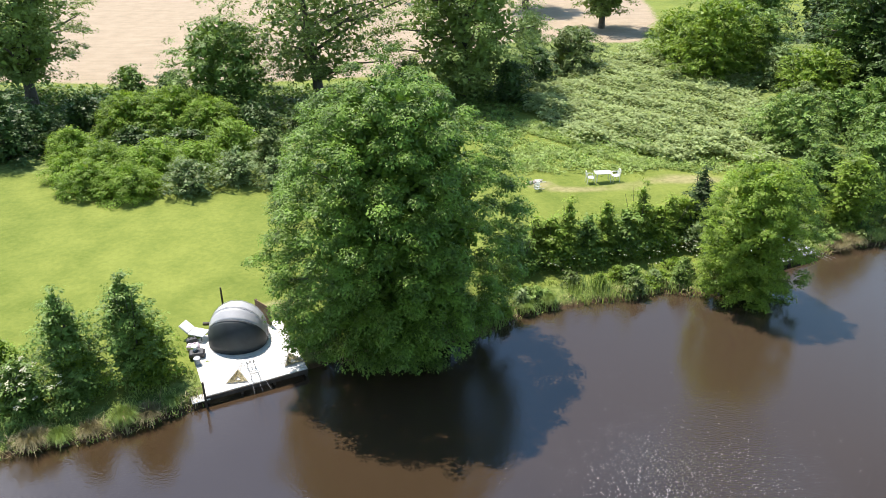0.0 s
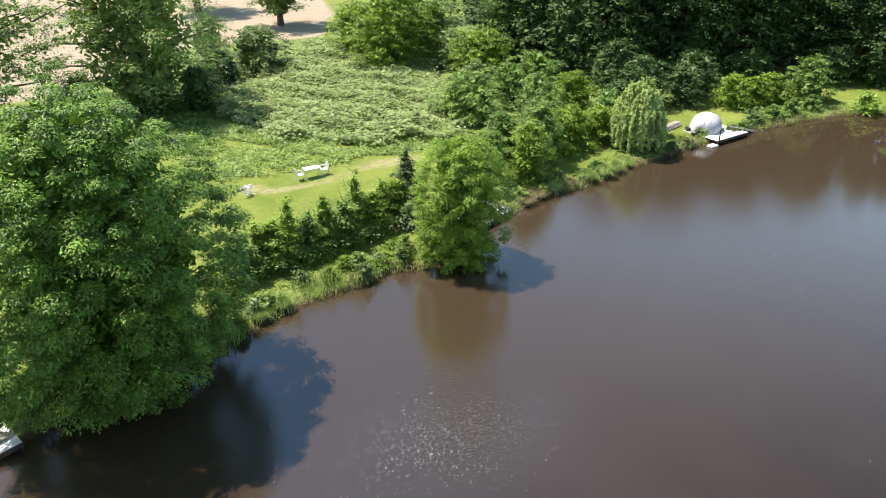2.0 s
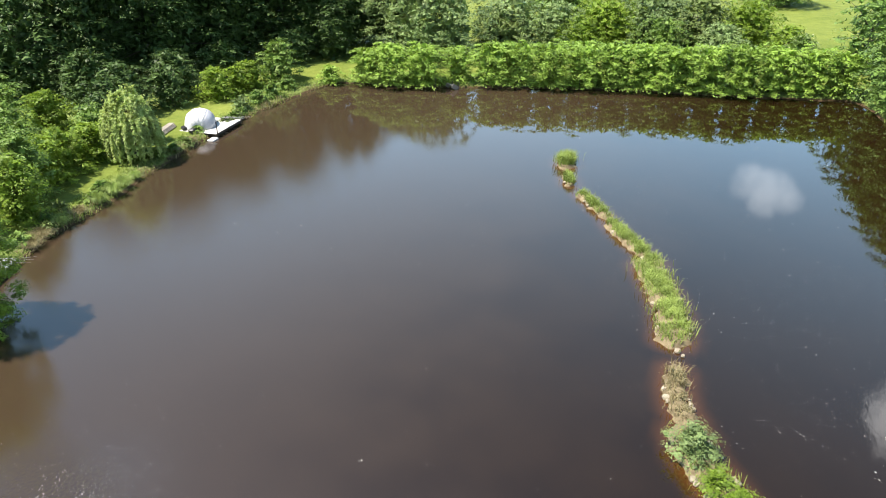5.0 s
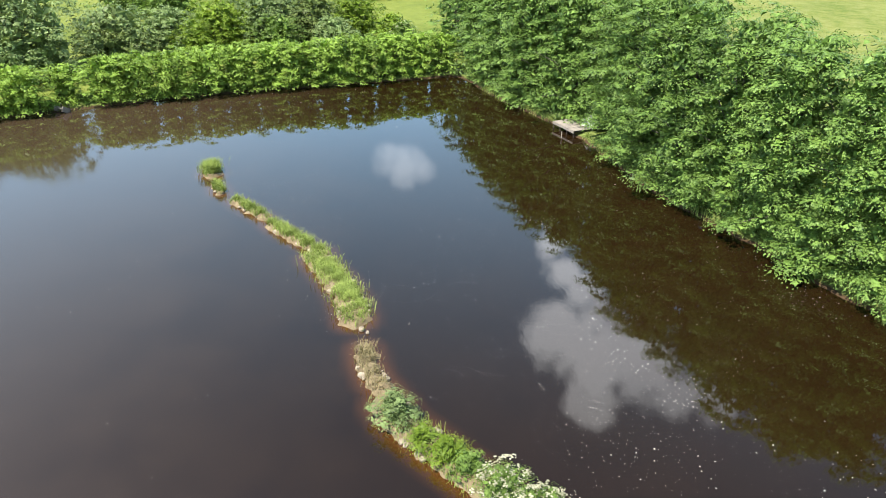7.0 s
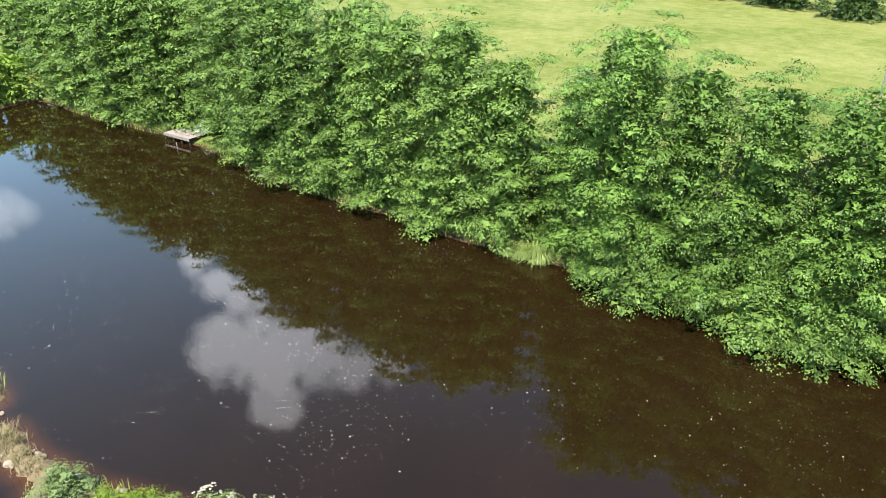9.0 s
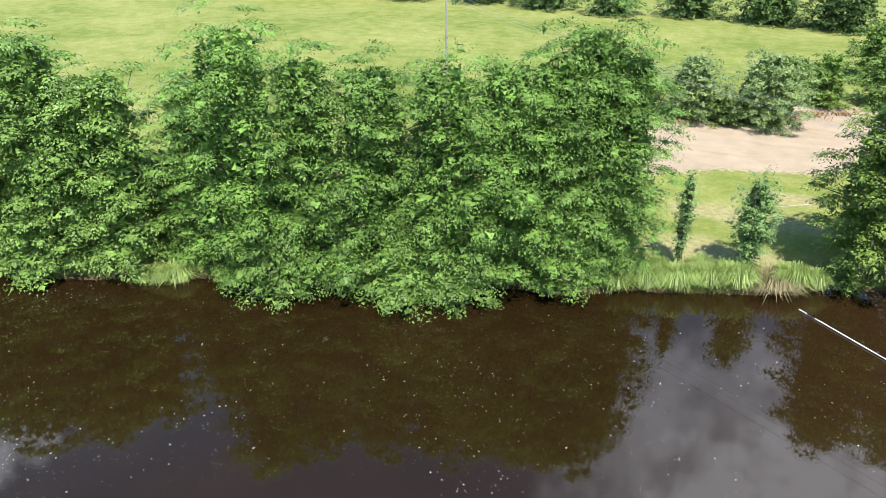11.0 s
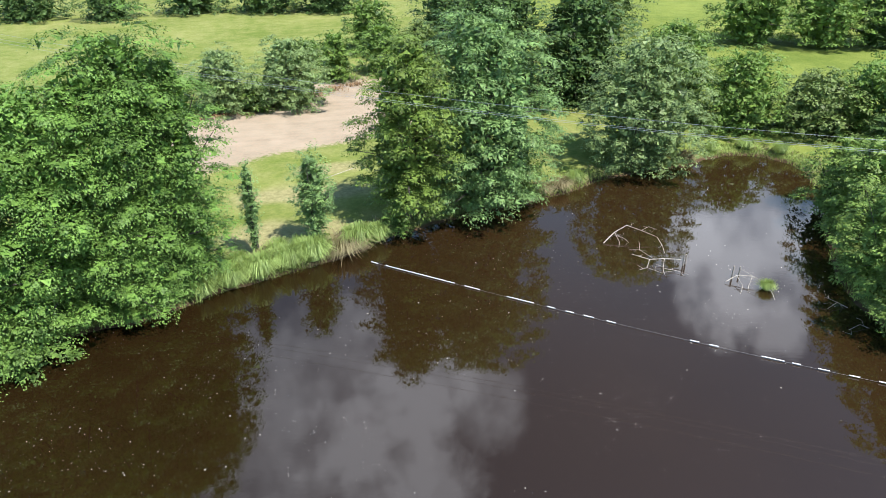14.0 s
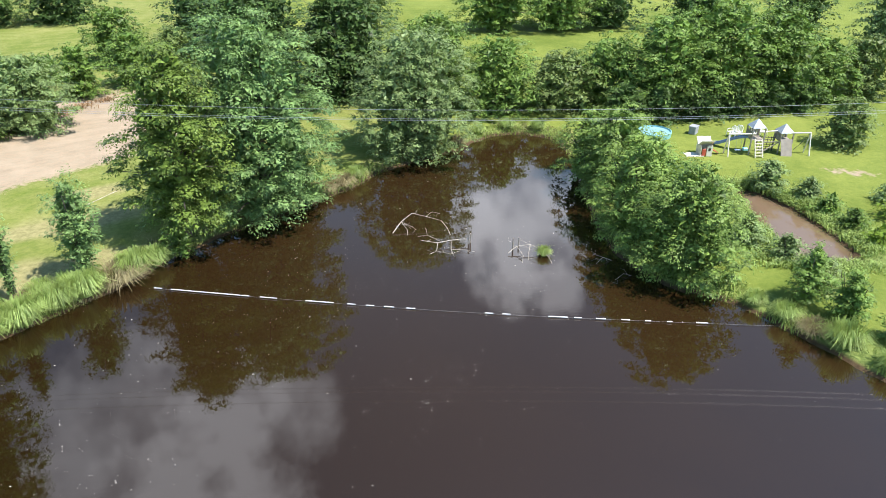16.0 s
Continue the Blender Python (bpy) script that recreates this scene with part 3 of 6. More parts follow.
PROFILES = {
    "great": ((0, 0.66), (0.1, 0.86), (0.22, 0.96), (0.4, 1.0), (0.6, 0.95), (0.8, 0.76), (0.93, 0.5), (1, 0.22)),
    "round": ((0, 0.6), (0.15, 0.86), (0.4, 1.0), (0.65, 0.97), (0.85, 0.78), (1, 0.4)),
    "vase": ((0, 0.25), (0.2, 0.7), (0.5, 1.0), (0.75, 0.84), (0.9, 0.5), (1, 0.12)),
    "alder": ((0, 0.84), (0.12, 0.97), (0.3, 1.0), (0.55, 0.98), (0.75, 0.93), (0.9, 0.8), (1, 0.5)),
    "dome": ((0, 0.72), (0.14, 0.93), (0.35, 1.0), (0.55, 0.97), (0.73, 0.85), (0.88, 0.62), (1, 0.25)),
    "mound": ((0, 0.96), (0.2, 1.0), (0.45, 0.93), (0.7, 0.74), (0.88, 0.48), (1, 0.2)),
    "bush": ((0, 0.88), (0.25, 1.0), (0.5, 0.97), (0.75, 0.84), (0.92, 0.6), (1, 0.3)),
    "hedge": ((0, 0.92), (0.25, 1.0), (0.65, 1.0), (0.85, 0.95), (0.95, 0.86), (1, 0.7)),
    "cone": ((0, 0.95), (0.1, 1.0), (0.35, 0.78), (0.6, 0.52), (0.8, 0.3), (1, 0.05)),
    "column": ((0, 0.45), (0.15, 0.8), (0.4, 1.0), (0.65, 0.85), (0.85, 0.5), (1, 0.08)),
    "oak": ((0, 0.4), (0.15, 0.8), (0.4, 1.0), (0.65, 0.92), (0.85, 0.66), (1, 0.25)),
}
DENSITY = 0.175


def crown_quads(rng, h, r, profile, leaf, bough, cover=2.0, flat=0.5, droop=0.35, low=0.0, ragged=0.22, thin=0.13, far=False, fill=1.0, pack=2.7):
    """Leaves set in boughs on a lobed outline: flattened puffs with shaded gaps between them."""
    us, rs = zip(*PROFILES[profile])
    grid = np.linspace(0, 1, 60)
    wide = np.interp(grid, us, rs)
    body = h - low
    area = 2 * math.pi * r * body * wide.mean() + math.pi * r * r * 0.6
    count = max(int(area / (bough * bough * pack)), 14)
    u = np.interp((np.arange(count) + 0.5) / count, np.cumsum(wide) / wide.sum(), grid) + rng.normal(0, 0.02, count)
    u = np.clip(u, 0, 1)
    turn = np.arange(count) * 2.399963 + rng.normal(0, 0.2, count)
    phase = rng.random(4) * 6.28
    lobes = 1 + ragged * (0.5 * np.sin(2 * turn + phase[0] + 2 * u) + 0.4 * np.sin(3 * turn + phase[1] - 3 * u) + 0.3 * np.sin(5 * turn + phase[2]) + rng.normal(0, 0.32, count))
    reach = np.interp(u, us, rs) * r * lobes - bough * 0.45
    depth = np.where(rng.random(count) < 0.16, rng.uniform(0.3, 0.75, count), rng.uniform(0.84, 1.02, count))
    reach = np.maximum(reach, 0.05) * depth
    out = np.stack([np.cos(turn), np.sin(turn), np.zeros(count)], 1)
    side = np.stack([-np.sin(turn), np.cos(turn), np.zeros(count)], 1)
    mid = out * reach[:, None]
    mid[:, 2] = low + u * body * (1 + 0.05 * np.sin(2 * turn + phase[3])) - bough * 0.2
    mid[:, 2] = np.maximum(mid[:, 2], low + bough * 0.3)
    sprays = max(int(cover * DENSITY * math.pi * bough * bough * 1.15 / (leaf * leaf * 0.3)), 16)
    size = bough * rng.uniform(0.75, 1.25, (count, 1))

    def on_bough(n, depth):
        q = rng.normal(size=(count, n, 3))
        q /= np.linalg.norm(q, axis=2, keepdims=True)
        q[..., 2] = np.where((q[..., 2] < -0.15) & (rng.random((count, n)) < 0.85), -q[..., 2], q[..., 2])
        a, b, c = (q[..., k] * depth[..., 0] * size * f for k, f in ((0, 1.2), (1, 1.05), (2, flat * 0.85)))
        at = mid[:, None] + a[..., None] * out[:, None] + b[..., None] * side[:, None]
        at[..., 2] += c - droop * (a + 0.3 * size) * 0.6
        face = out[:, None] * (q[..., :1] * 0.6 + 0.12) + side[:, None] * 0.6 * q[..., 1:2] + np.array([0, 0, 1.0]) * (0.5 + 0.6 * q[..., 2:3]) + rng.normal(0, thin, (count, n, 3))
        away = out[:, None] * (q[..., :1] * 1.3 + 0.35) + side[:, None] * q[..., 1:2] + rng.normal(0, 0.35, (count, n, 3)) - np.array([0, 0, 0.5 * droop])
        return at.reshape(-1, 1, 3), face.reshape(-1, 1, 3), away.reshape(-1, 1, 3)

    # small leaves in a loose skin over each bough, pointing outward
    spot, normal, way = (v.reshape(-1, 3) for v in on_bough(sprays, rng.random((count, sprays, 1)) ** 0.3))
    normal = normal + rng.normal(0, 0.24, normal.shape)
    keep = spot[:, 2] > 0.04
    spot, normal, way = spot[keep], normal[keep], way[keep]
    # broad inner leaves close each bough under its sprays
    pads = 9
    inner, inner_face, _ = on_bough(pads, np.full((count, pads, 1), 0.5))
    inner, inner_face = inner.reshape(-1, 3), inner_face.reshape(-1, 3) * np.array([0.4, 0.4, 1.0]) + rng.normal(0, 0.08, (count * pads, 3))
    low_keep = inner[:, 2] > bough * 0.35
    closing = leaf_quads(inner[low_keep], inner_face[low_keep], bough * 0.42, bough * 0.36, rng, far)
    # larger shade leaves fill the inside of the crown
    wide_leaf = leaf * 3.3
    n = int(area * fill / (wide_leaf * wide_leaf * 0.3))
    u = np.interp(rng.random(n), np.cumsum(wide) / wide.sum(), grid) * 0.93
    turn = rng.random(n) * math.tau
    lobe = 1 + ragged * (0.5 * np.sin(2 * turn + phase[0] + 2 * u) + 0.4 * np.sin(3 * turn + phase[1] - 3 * u) + 0.3 * np.sin(5 * turn + phase[2]))
    reach = np.maximum(np.interp(u, us, rs) * r * lobe - bough * 0.8, 0.05) * rng.uniform(0.25, 0.66, n)
    core = np.column_stack([np.cos(turn) * reach, np.sin(turn) * reach, low + u * body])
    core = core[core[:, 2] > 0.1]
    shade = leaf_quads(core, rng.normal(0, 0.5, core.shape) + np.array([0, 0, 0.6]), wide_leaf, wide_leaf * 0.6, rng, far)
    return np.concatenate([leaf_quads(spot, normal, leaf, leaf * 0.62, rng, far, way), closing, shade]), mid


def wood_mesh(rng, h, r, mids, thick, low, limbs, material, stems=1):
    """A tapered trunk (or several stems) with limbs that run out to the boughs."""
    bm = bmesh.new()
    top = h * 0.86
    for s in range(stems):
        lean = rng.normal(0, 0.035 * h if stems == 1 else 0.3 * r, 2)
        foot = rng.normal(0, 0.02 if stems == 1 else 0.12 * r, 2)
        path = [(foot[0], foot[1], -0.25), (foot[0] + lean[0] * 0.1, foot[1] + lean[1] * 0.1, h * 0.12), (lean[0] * 0.5, lean[1] * 0.5, h * 0.45), (lean[0], lean[1], top)]
        tube(bm, path, [thick * 1.25, thick, thick * 0.62, thick * 0.12], 6)
    picks = rng.permutation(len(mids))[:limbs]
    for k in picks:
        x, y, z = mids[k]
        start = max(low * 0.7, z * rng.uniform(0.45, 0.75))
        f = min(start / max(top, 0.1), 1)
        lean_x, lean_y = (lean[0] * f, lean[1] * f)
        way = Vector((x * 0.5, y * 0.5, (start + z) / 2 + 0.12 * h * 0.3))
        t0 = thick * (0.5 - 0.3 * f)
        tube(bm, [(lean_x, lean_y, start), way, (x, y, z)], [t0, t0 * 0.6, t0 * 0.18], 4)
    me = bpy.data.meshes.new("trunk")
    bm.to_mesh(me)
    bm.free()
    me.materials.append(material)
    return me


STYLE = {
    # kind: profile, leaf material, bough, cover, flat, droop, ragged, name, category, label
    "alder": ("great", "alder", 0.54, 2.1, 0.75, 0.25, 0.12, "alder_tree", "tree", "tall dense green alder tree on the pond bank"),
    "bank": ("alder", "bank", 1.0, 1.75, 0.42, 0.4, 0.24, "alder_tree", "tree", "leafy bank alder with layered fresh green boughs over the water"),
    "near": ("alder", "near", 1.0, 1.75, 0.42, 0.4, 0.24, "alder_tree", "tree", "leafy bank alder with layered emerald green boughs over the water"),
    "young": ("round", "young", 0.45, 2.2, 0.8, 0.1, 0.1, "young_tree", "tree", "young light green tree leaning over the water's edge"),
    "oak": ("oak", "oak", 1.3, 1.45, 0.55, 0.3, 0.3, "oak_tree", "tree", "large dark green oak tree in the field hedgerow"),
    "wood": ("dome", "dark", 1.3, 0.68, 0.6, 0.2, 0.17, "woodland_tree", "tree", "tall dark woodland tree behind the pond"),
    "tree": ("dome", "mid", 0.95, 1.4, 0.6, 0.22, 0.16, "broadleaf_tree", "tree", "broad green tree at the edge of the meadow"),
    "bright": ("bush", "bright", 0.6, 1.8, 0.55, 0.3, 0.22, "shrub", "shrub", "bright yellow-green leafy shrub"),
    "mid": ("bush", "mid", 0.6, 1.5, 0.55, 0.3, 0.22, "shrub", "shrub", "mid green leafy shrub"),
    "dark": ("bush", "dark", 0.75, 1.0, 0.55, 0.3, 0.22, "shrub", "shrub", "dark green shaded shrub"),
    "grey": ("dome", "grey", 0.6, 1.5, 0.65, 0.2, 0.15, "willow_shrub", "shrub", "grey-green bushy willow shrub"),
    "olive": ("bush", "olive", 0.7, 1.8, 0.5, 0.35, 0.22, "shrub", "shrub", "olive green spreading shrub"),
    "broom": ("mound", "broom", 0.5, 2.4, 0.75, 0.05, 0.14, "broom_shrub", "shrub", "low mounded yellow-green broom shrub"),
    "lush": ("bush", "lush", 0.65, 1.8, 0.5, 0.4, 0.24, "shrub", "shrub", "lush pale green leafy shrub beside the water"),
    "pair": ("dome", "pair", 0.85, 2.0, 0.5, 0.35, 0.2, "alder_tree", "tree", "tall green alder beside the landing"),
    "corner": ("dome", "corner", 0.85, 1.8, 0.5, 0.35, 0.22, "alder_tree", "tree", "tall olive-green alder at the corner of the landing"),
    "elder": ("bush", "mid", 0.6, 1.7, 0.5, 0.3, 0.22, "elder_shrub", "shrub", "green elder shrub with white flower heads"),
    "hedge": ("hedge", "hedge", 0.75, 2.0, 0.45, 0.4, 0.16, "hedge_shrub", "shrub", "dense bright green hedge shrub along the far bank"),
    "fir": ("cone", "fir", 0.4, 2.6, 0.4, 0.4, 0.3, "conifer", "conifer", "small yellow-green conifer in a row on the bank"),
    "firdark": ("cone", "firdark", 0.4, 2.8, 0.4, 0.4, 0.25, "conifer", "conifer", "small dark green spruce in a row on the bank"),
    "poplar": ("vase", "pair", 0.4, 1.5, 1.3, -0.6, 0.3, "poplar", "tree", "slender young poplar on the grassy bank"),
    "spire": ("column", "mid", 0.42, 2.1, 0.6, 0.1, 0.22, "upright_shrub", "shrub", "upright green shrub beside the fishing deck"),
}


def plant(kind, x, y, h, r, seed=0, label="", low=None, group="", leaf=None, cover=1.0, stems=None, fill=1.15, pack=2.7):
    profile, tint, bough, cov, flat, droop, ragged, name, category, words = STYLE[kind]
    rng = np.random.default_rng(int(abs(x * 131 + y * 57) * 10) + seed)
    far = math.hypot(x, y)
    size = 0.8 * ((leaf or 0.058) + 0.0027 * min(far, 60) + 0.0028 * max(far - 60, 0))
    is_tree = category == "tree"
    low = (0.12 * h if is_tree else 0.0) if low is None else low
    bough = max(min(bough, r * 0.42), size * 1.6)
    quads, mids = crown_quads(rng, h, r, profile, size, bough, cov * cover, flat, droop, low, ragged, far=far > 26, fill=fill, pack=pack)
    top = thing(name, x, y, ground_at(x, y) - 0.03, rng.uniform(0, 360) if kind != "young" else 0, label or words, category, group)
    thick = (0.012 * h + 0.05) * (2.0 if kind == "oak" else 1.0) if is_tree else 0.05
    wood = wood_mesh(rng, h, r, mids, thick, low, 12 if is_tree else 6, BARK, stems or (1 if is_tree else 4))
    mesh_part("trunk" if is_tree else "woody_base", wood, top)
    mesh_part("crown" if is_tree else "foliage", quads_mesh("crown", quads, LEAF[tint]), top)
    if kind == "elder":
        k = rng.permutation(len(quads))
        at = quads[k].mean(1)
        at = at[(at[:, 2] > 0.35 * h)][:: max(len(at) // 200, 1)][:60]
        spread = at[:, None] * np.array([1.04, 1.04, 1.0]) + rng.normal(0, [0.07, 0.07, 0.02], (len(at), 10, 3)) + np.array([0, 0, 0.1])
        flat_up = np.tile([0, 0, 1.0], (len(at) * 10, 1)) + rng.normal(0, 0.25, (len(at) * 10, 3))
        mesh_part("blossom", quads_mesh("blossom", leaf_quads(spread.reshape(-1, 3), flat_up, 0.085, 0.08, rng), LEAF["flower"]), top, "flat white flower heads")
    return top


# the great alder and the young tree that lean over the water
plant("alder", -2.3, 29.5, 13.1, 5.7, low=0.2, cover=1.9, leaf=0.062, fill=2.0, pack=1.9)
plant("young", 16.5, 33.9, 8.4, 2.85, low=0.2, cover=1.5, fill=1.6, leaf=0.04, pack=2.2)

# conifers in a row above the near bank
for x, y, h, r in ((5.3, 36.7, 3.2, 1.0), (7.2, 37.2, 4.0, 1.1), (9.4, 37.6, 3.7, 1.15), (11.6, 38.4, 4.4, 1.2), (13.6, 39.2, 3.5, 1.1), (3.6, 35.6, 2.8, 1.0)):
    plant("fir", x, y, h, r * 1.3, group="row of conifers")
for kind, x, y, h, r in (("bright", 6.2, 36.6, 3.0, 1.3), ("mid", 10.6, 37.6, 3.1, 1.3), ("bright", 12.7, 38.5, 2.9, 1.2), ("mid", 8.3, 37.1, 2.8, 1.2), ("bright", 14.6, 39.5, 3.0, 1.2), ("mid", 4.4, 35.8, 2.6, 1.1), ("grey", 15.2, 38.4, 1.9, 1.0)):
    plant(kind, x, y, h, r, label="leafy green shrub between the conifers", cover=0.8)
plant("firdark", 15.6, 40.0, 4.9, 1.8, group="row of conifers")

# beside the first fishing deck
plant("spire", -16.0, 25.1, 4.9, 1.5)
plant("spire", -13.4, 25.6, 5.5, 1.5)
plant("bright", -12.6, 25.7, 3.0, 1.1)
plant("bright", -15.4, 24.9, 2.6, 1.1)
plant("bright", -18.6, 24.6, 2.8, 1.3)
plant("elder", -17.2, 23.3, 2.6, 1.5)
plant("mid", -15.2, 23.9, 1.8, 1.1)

# mounded shrubs beyond the lawn
for x, y, h, r in ((-27.4, 61.0, 3.4, 3.4), (-23.8, 61.4, 3.7, 3.8), (-20.2, 60.6, 3.0, 3.2), (-29.0, 53.2, 2.6, 2.2), (-25.0, 50.2, 2.4, 2.4), (-24.8, 46.8, 2.3, 2.4), (-21.8, 46.2, 2.3, 2.4), (-21.6, 50.6, 2.6, 2.6), (-18.4, 50.6, 2.5, 2.3), (-16.6, 53.8, 3.2, 2.3), (-27.4, 49.0, 2.0, 1.8)):
    plant("broom", x, y, h, r, leaf=0.02, group="mounded broom shrubs", pack=1.8)
plant("grey", -17.9, 46.8, 2.5, 2.1, label="pale grey-green bramble shrub beside the broom")
plant("grey", -14.9, 48.6, 2.6, 1.9, label="pale grey-green bramble shrub beside the broom")
plant("olive", -13.4, 52.4, 2.8, 1.9)
plant("grey", -12.0, 48.0, 2.2, 1.7)
plant("grey", -10.6, 49.6, 2.0, 1.4)
plant("dark", -20.6, 55.6, 1.8, 2.6)
plant("dark", -25.6, 56.4, 1.6, 2.6)
plant("dark", -34.5, 57.7, 3.3, 3.2)
plant("dark", -31.8, 61.8, 2.8, 2.8)
plant("dark", -38.8, 60.0, 3.4, 3.0)
plant("dark", -31.9, 54.6, 1.7, 1.8)
plant("dark", -16.6, 60.6, 2.6, 3.0)
plant("dark", -11.5, 62.5, 2.6, 3.0)
plant("dark", -5.5, 65.0, 2.6, 3.0)
plant("dark", -34.8, 53.4, 6.2, 3.2, label="tall dark shrub shading the edge of the lawn")

# hedgerow along the tilled field
plant("oak", -39.7, 67.8, 17.5, 7.6, low=2.8)
plant("oak", -47.5, 70.0, 16.0, 7.6, low=1.6)
plant("tree", -20.8, 68.2, 8.6, 6.1, label="round bushy green hedgerow tree", low=0.6)
plant("oak", -12.4, 70.8, 17.0, 8.8, low=2.4, cover=0.75, fill=0.5)
plant("oak", 2.0, 73.0, 17.0, 7.8, low=0.6)
plant("dark", 6.5, 71.0, 4.2, 2.8)
plant("dark", -3.4, 72.0, 4.0, 3.0)
plant("dark", -26.8, 70.2, 3.0, 2.6)
plant("mid", -31.2, 70.8, 3.4, 2.2)
plant("grey", 10.0, 88.7, 6.0, 2.6, label="small sparse grey-green tree by the field", low=1.5, cover=0.6)
plant("olive", 14.9, 84.3, 5.2, 4.3)
plant("dark", 10.0, 78.5, 4.0, 3.2)
plant("oak", 23.9, 112.1, 14.0, 6.2, low=2.0)
plant("oak", 14.2, 131.0, 18.0, 7.0, low=4.5)
plant("oak", -2.0, 138.0, 17.0, 7.0, low=4.5)

# thicket behind the bramble bank
plant("bright", 29.9, 80.6, 9.0, 5.6)
plant("bright", 28.6, 89.0, 6.4, 4.4)
plant("mid", 35.8, 83.4, 7.4, 4.3)
plant("grey", 36.2, 77.0, 4.6, 2.8)
plant("bright", 37.0, 71.4, 5.4, 3.8)
plant("lush", 28.6, 57.3, 4.6, 3.9)
plant("mid", 34.4, 60.4, 4.2, 2.8)
plant("olive", 33.0, 64.5, 3.6, 2.6)
plant("mid", 38.5, 62.5, 4.6, 3.2)
plant("mid", 35.0, 55.5, 4.2, 2.5)
plant("bright", 40.0, 57.5, 3.6, 2.4)
plant("tree", 49.0, 82.5, 10.5, 5.0, low=0.5)
plant("tree", 42.5, 76.0, 9.0, 4.4, low=0.5)
plant("wood", 46.2, 68.0, 11.0, 5.2, low=0.5)
plant("mid", 26.2, 46.4, 4.0, 1.9)
plant("bright", 26.1, 42.4, 4.6, 1.8)
plant("mid", 28.6, 44.8, 5.0, 2.0)
plant("mid", 23.2, 43.2, 4.0, 1.9)
plant("bright", 31.2, 46.6, 3.8, 2.0)
plant("bright", 33.4, 47.6, 3.5, 2.1)
plant("bright", 36.0, 47.7, 3.3, 2.0)
plant("mid", 38.6, 49.8, 3.6, 2.2)
plant("mid", 33.0, 51.5, 3.6, 2.4)
plant("dark", 42.6, 50.8, 3.8, 1.7)

# trees at the end of the tilled field
for kind, x, y, h, r in (("tree", 41.0, 98.0, 10.0, 4.6), ("wood", 48.5, 94.0, 12.0, 5.0), ("mid", 37.5, 91.0, 6.0, 3.6), ("wood", 56.5, 92.0, 13.0, 5.5), ("tree", 45.0, 108.0, 11.0, 5.0)):
    plant(kind, x, y, h, r)

# dark wood behind the second deck
for x, y, h, r in ((45.5, 76.0, 16.0, 6.4), (53.5, 68.0, 17.0, 6.8), (61.5, 65.5, 18.0, 7.0), (70.0, 63.5, 18.0, 7.0), (78.4, 60.5, 18.0, 7.2), (85.0, 55.0, 16.0, 7.0), (77.0, 53.5, 8.0, 4.0), (88.0, 49.0, 12.0, 5.0), (57.5, 77.0, 18.0, 7.0), (68.0, 74.0, 19.0, 7.0), (79.0, 71.0, 19.0, 7.0)):
    plant("wood", x, y, h + 0.6, r * 1.28, low=0.8, group="trees of the dark wood")
for x, y, h, r in ((47.5, 61.0, 5.4, 3.6), (55.5, 58.5, 4.2, 3.2), (62.0, 57.0, 4.0, 3.0), (71.0, 54.0, 4.0, 3.0), (75.5, 51.0, 5.0, 3.2)):
    plant("dark", x, y, h, r)
plant("dark", 50.2, 53.4, 4.0, 2.2)
for x, y, h, r in ((43.2, 53.6, 4.6, 2.6), (46.6, 55.2, 5.0, 2.8), (53.4, 55.6, 4.6, 2.6), (40.6, 51.6, 4.0, 2.0), (41.4, 47.4, 3.8, 1.3)):
    plant("dark", x, y, h, r, label="dark green shrub behind the fishing tent", group="dark shrubs behind the tent")
plant("bright", 54.3, 51.1, 3.4, 2.1)
plant("bright", 57.0, 50.6, 3.0, 1.7)
plant("bright", 59.5, 51.3, 3.0, 2.0)
plant("mid", 63.0, 49.9, 4.6, 2.6)
plant("mid", 60.8, 47.4, 1.4, 1.2)
plant("mid", 55.2, 46.9, 1.3, 1.3)
plant("grey", 52.6, 46.6, 1.4, 1.0)
plant("mid", 57.8, 47.0, 1.3, 1.2)

# hedge along the far bank
for x, y, h, r in ((66.4, 45.6, 2.0, 1.2), (68.8, 42.2, 3.6, 2.1), (69.3, 39.6, 4.3, 2.5), (70.2, 36.0, 4.3, 2.5), (73.4, 33.2, 3.6, 1.7), (74.2, 29.2, 4.4, 2.4), (75.0, 26.6, 4.4, 2.4), (76.3, 23.2, 4.6, 2.5), (77.4, 20.0, 4.6, 2.5), (78.6, 16.8, 4.6, 2.5),
                   (79.6, 13.6, 4.6, 2.5), (80.3, 10.4, 4.7, 2.5), (81.2, 7.2, 4.7, 2.5), (82.0, 4.0, 4.9, 2.5), (83.4, 0.8, 4.7, 2.5), (84.6, -2.4, 4.7, 2.4), (85.4, -5.4, 4.5, 2.2)):
    plant("hedge", x * (1 - 1.0 / math.hypot(x, y)), y * (1 - 1.0 / math.hypot(x, y)), h, r * 1.15, group="hedge along the far bank", leaf=0.03)
plant("grey", 83.0, 41.6, 11.0, 8.6, label="wide dense grey-green tree behind the hedge", low=0.3)
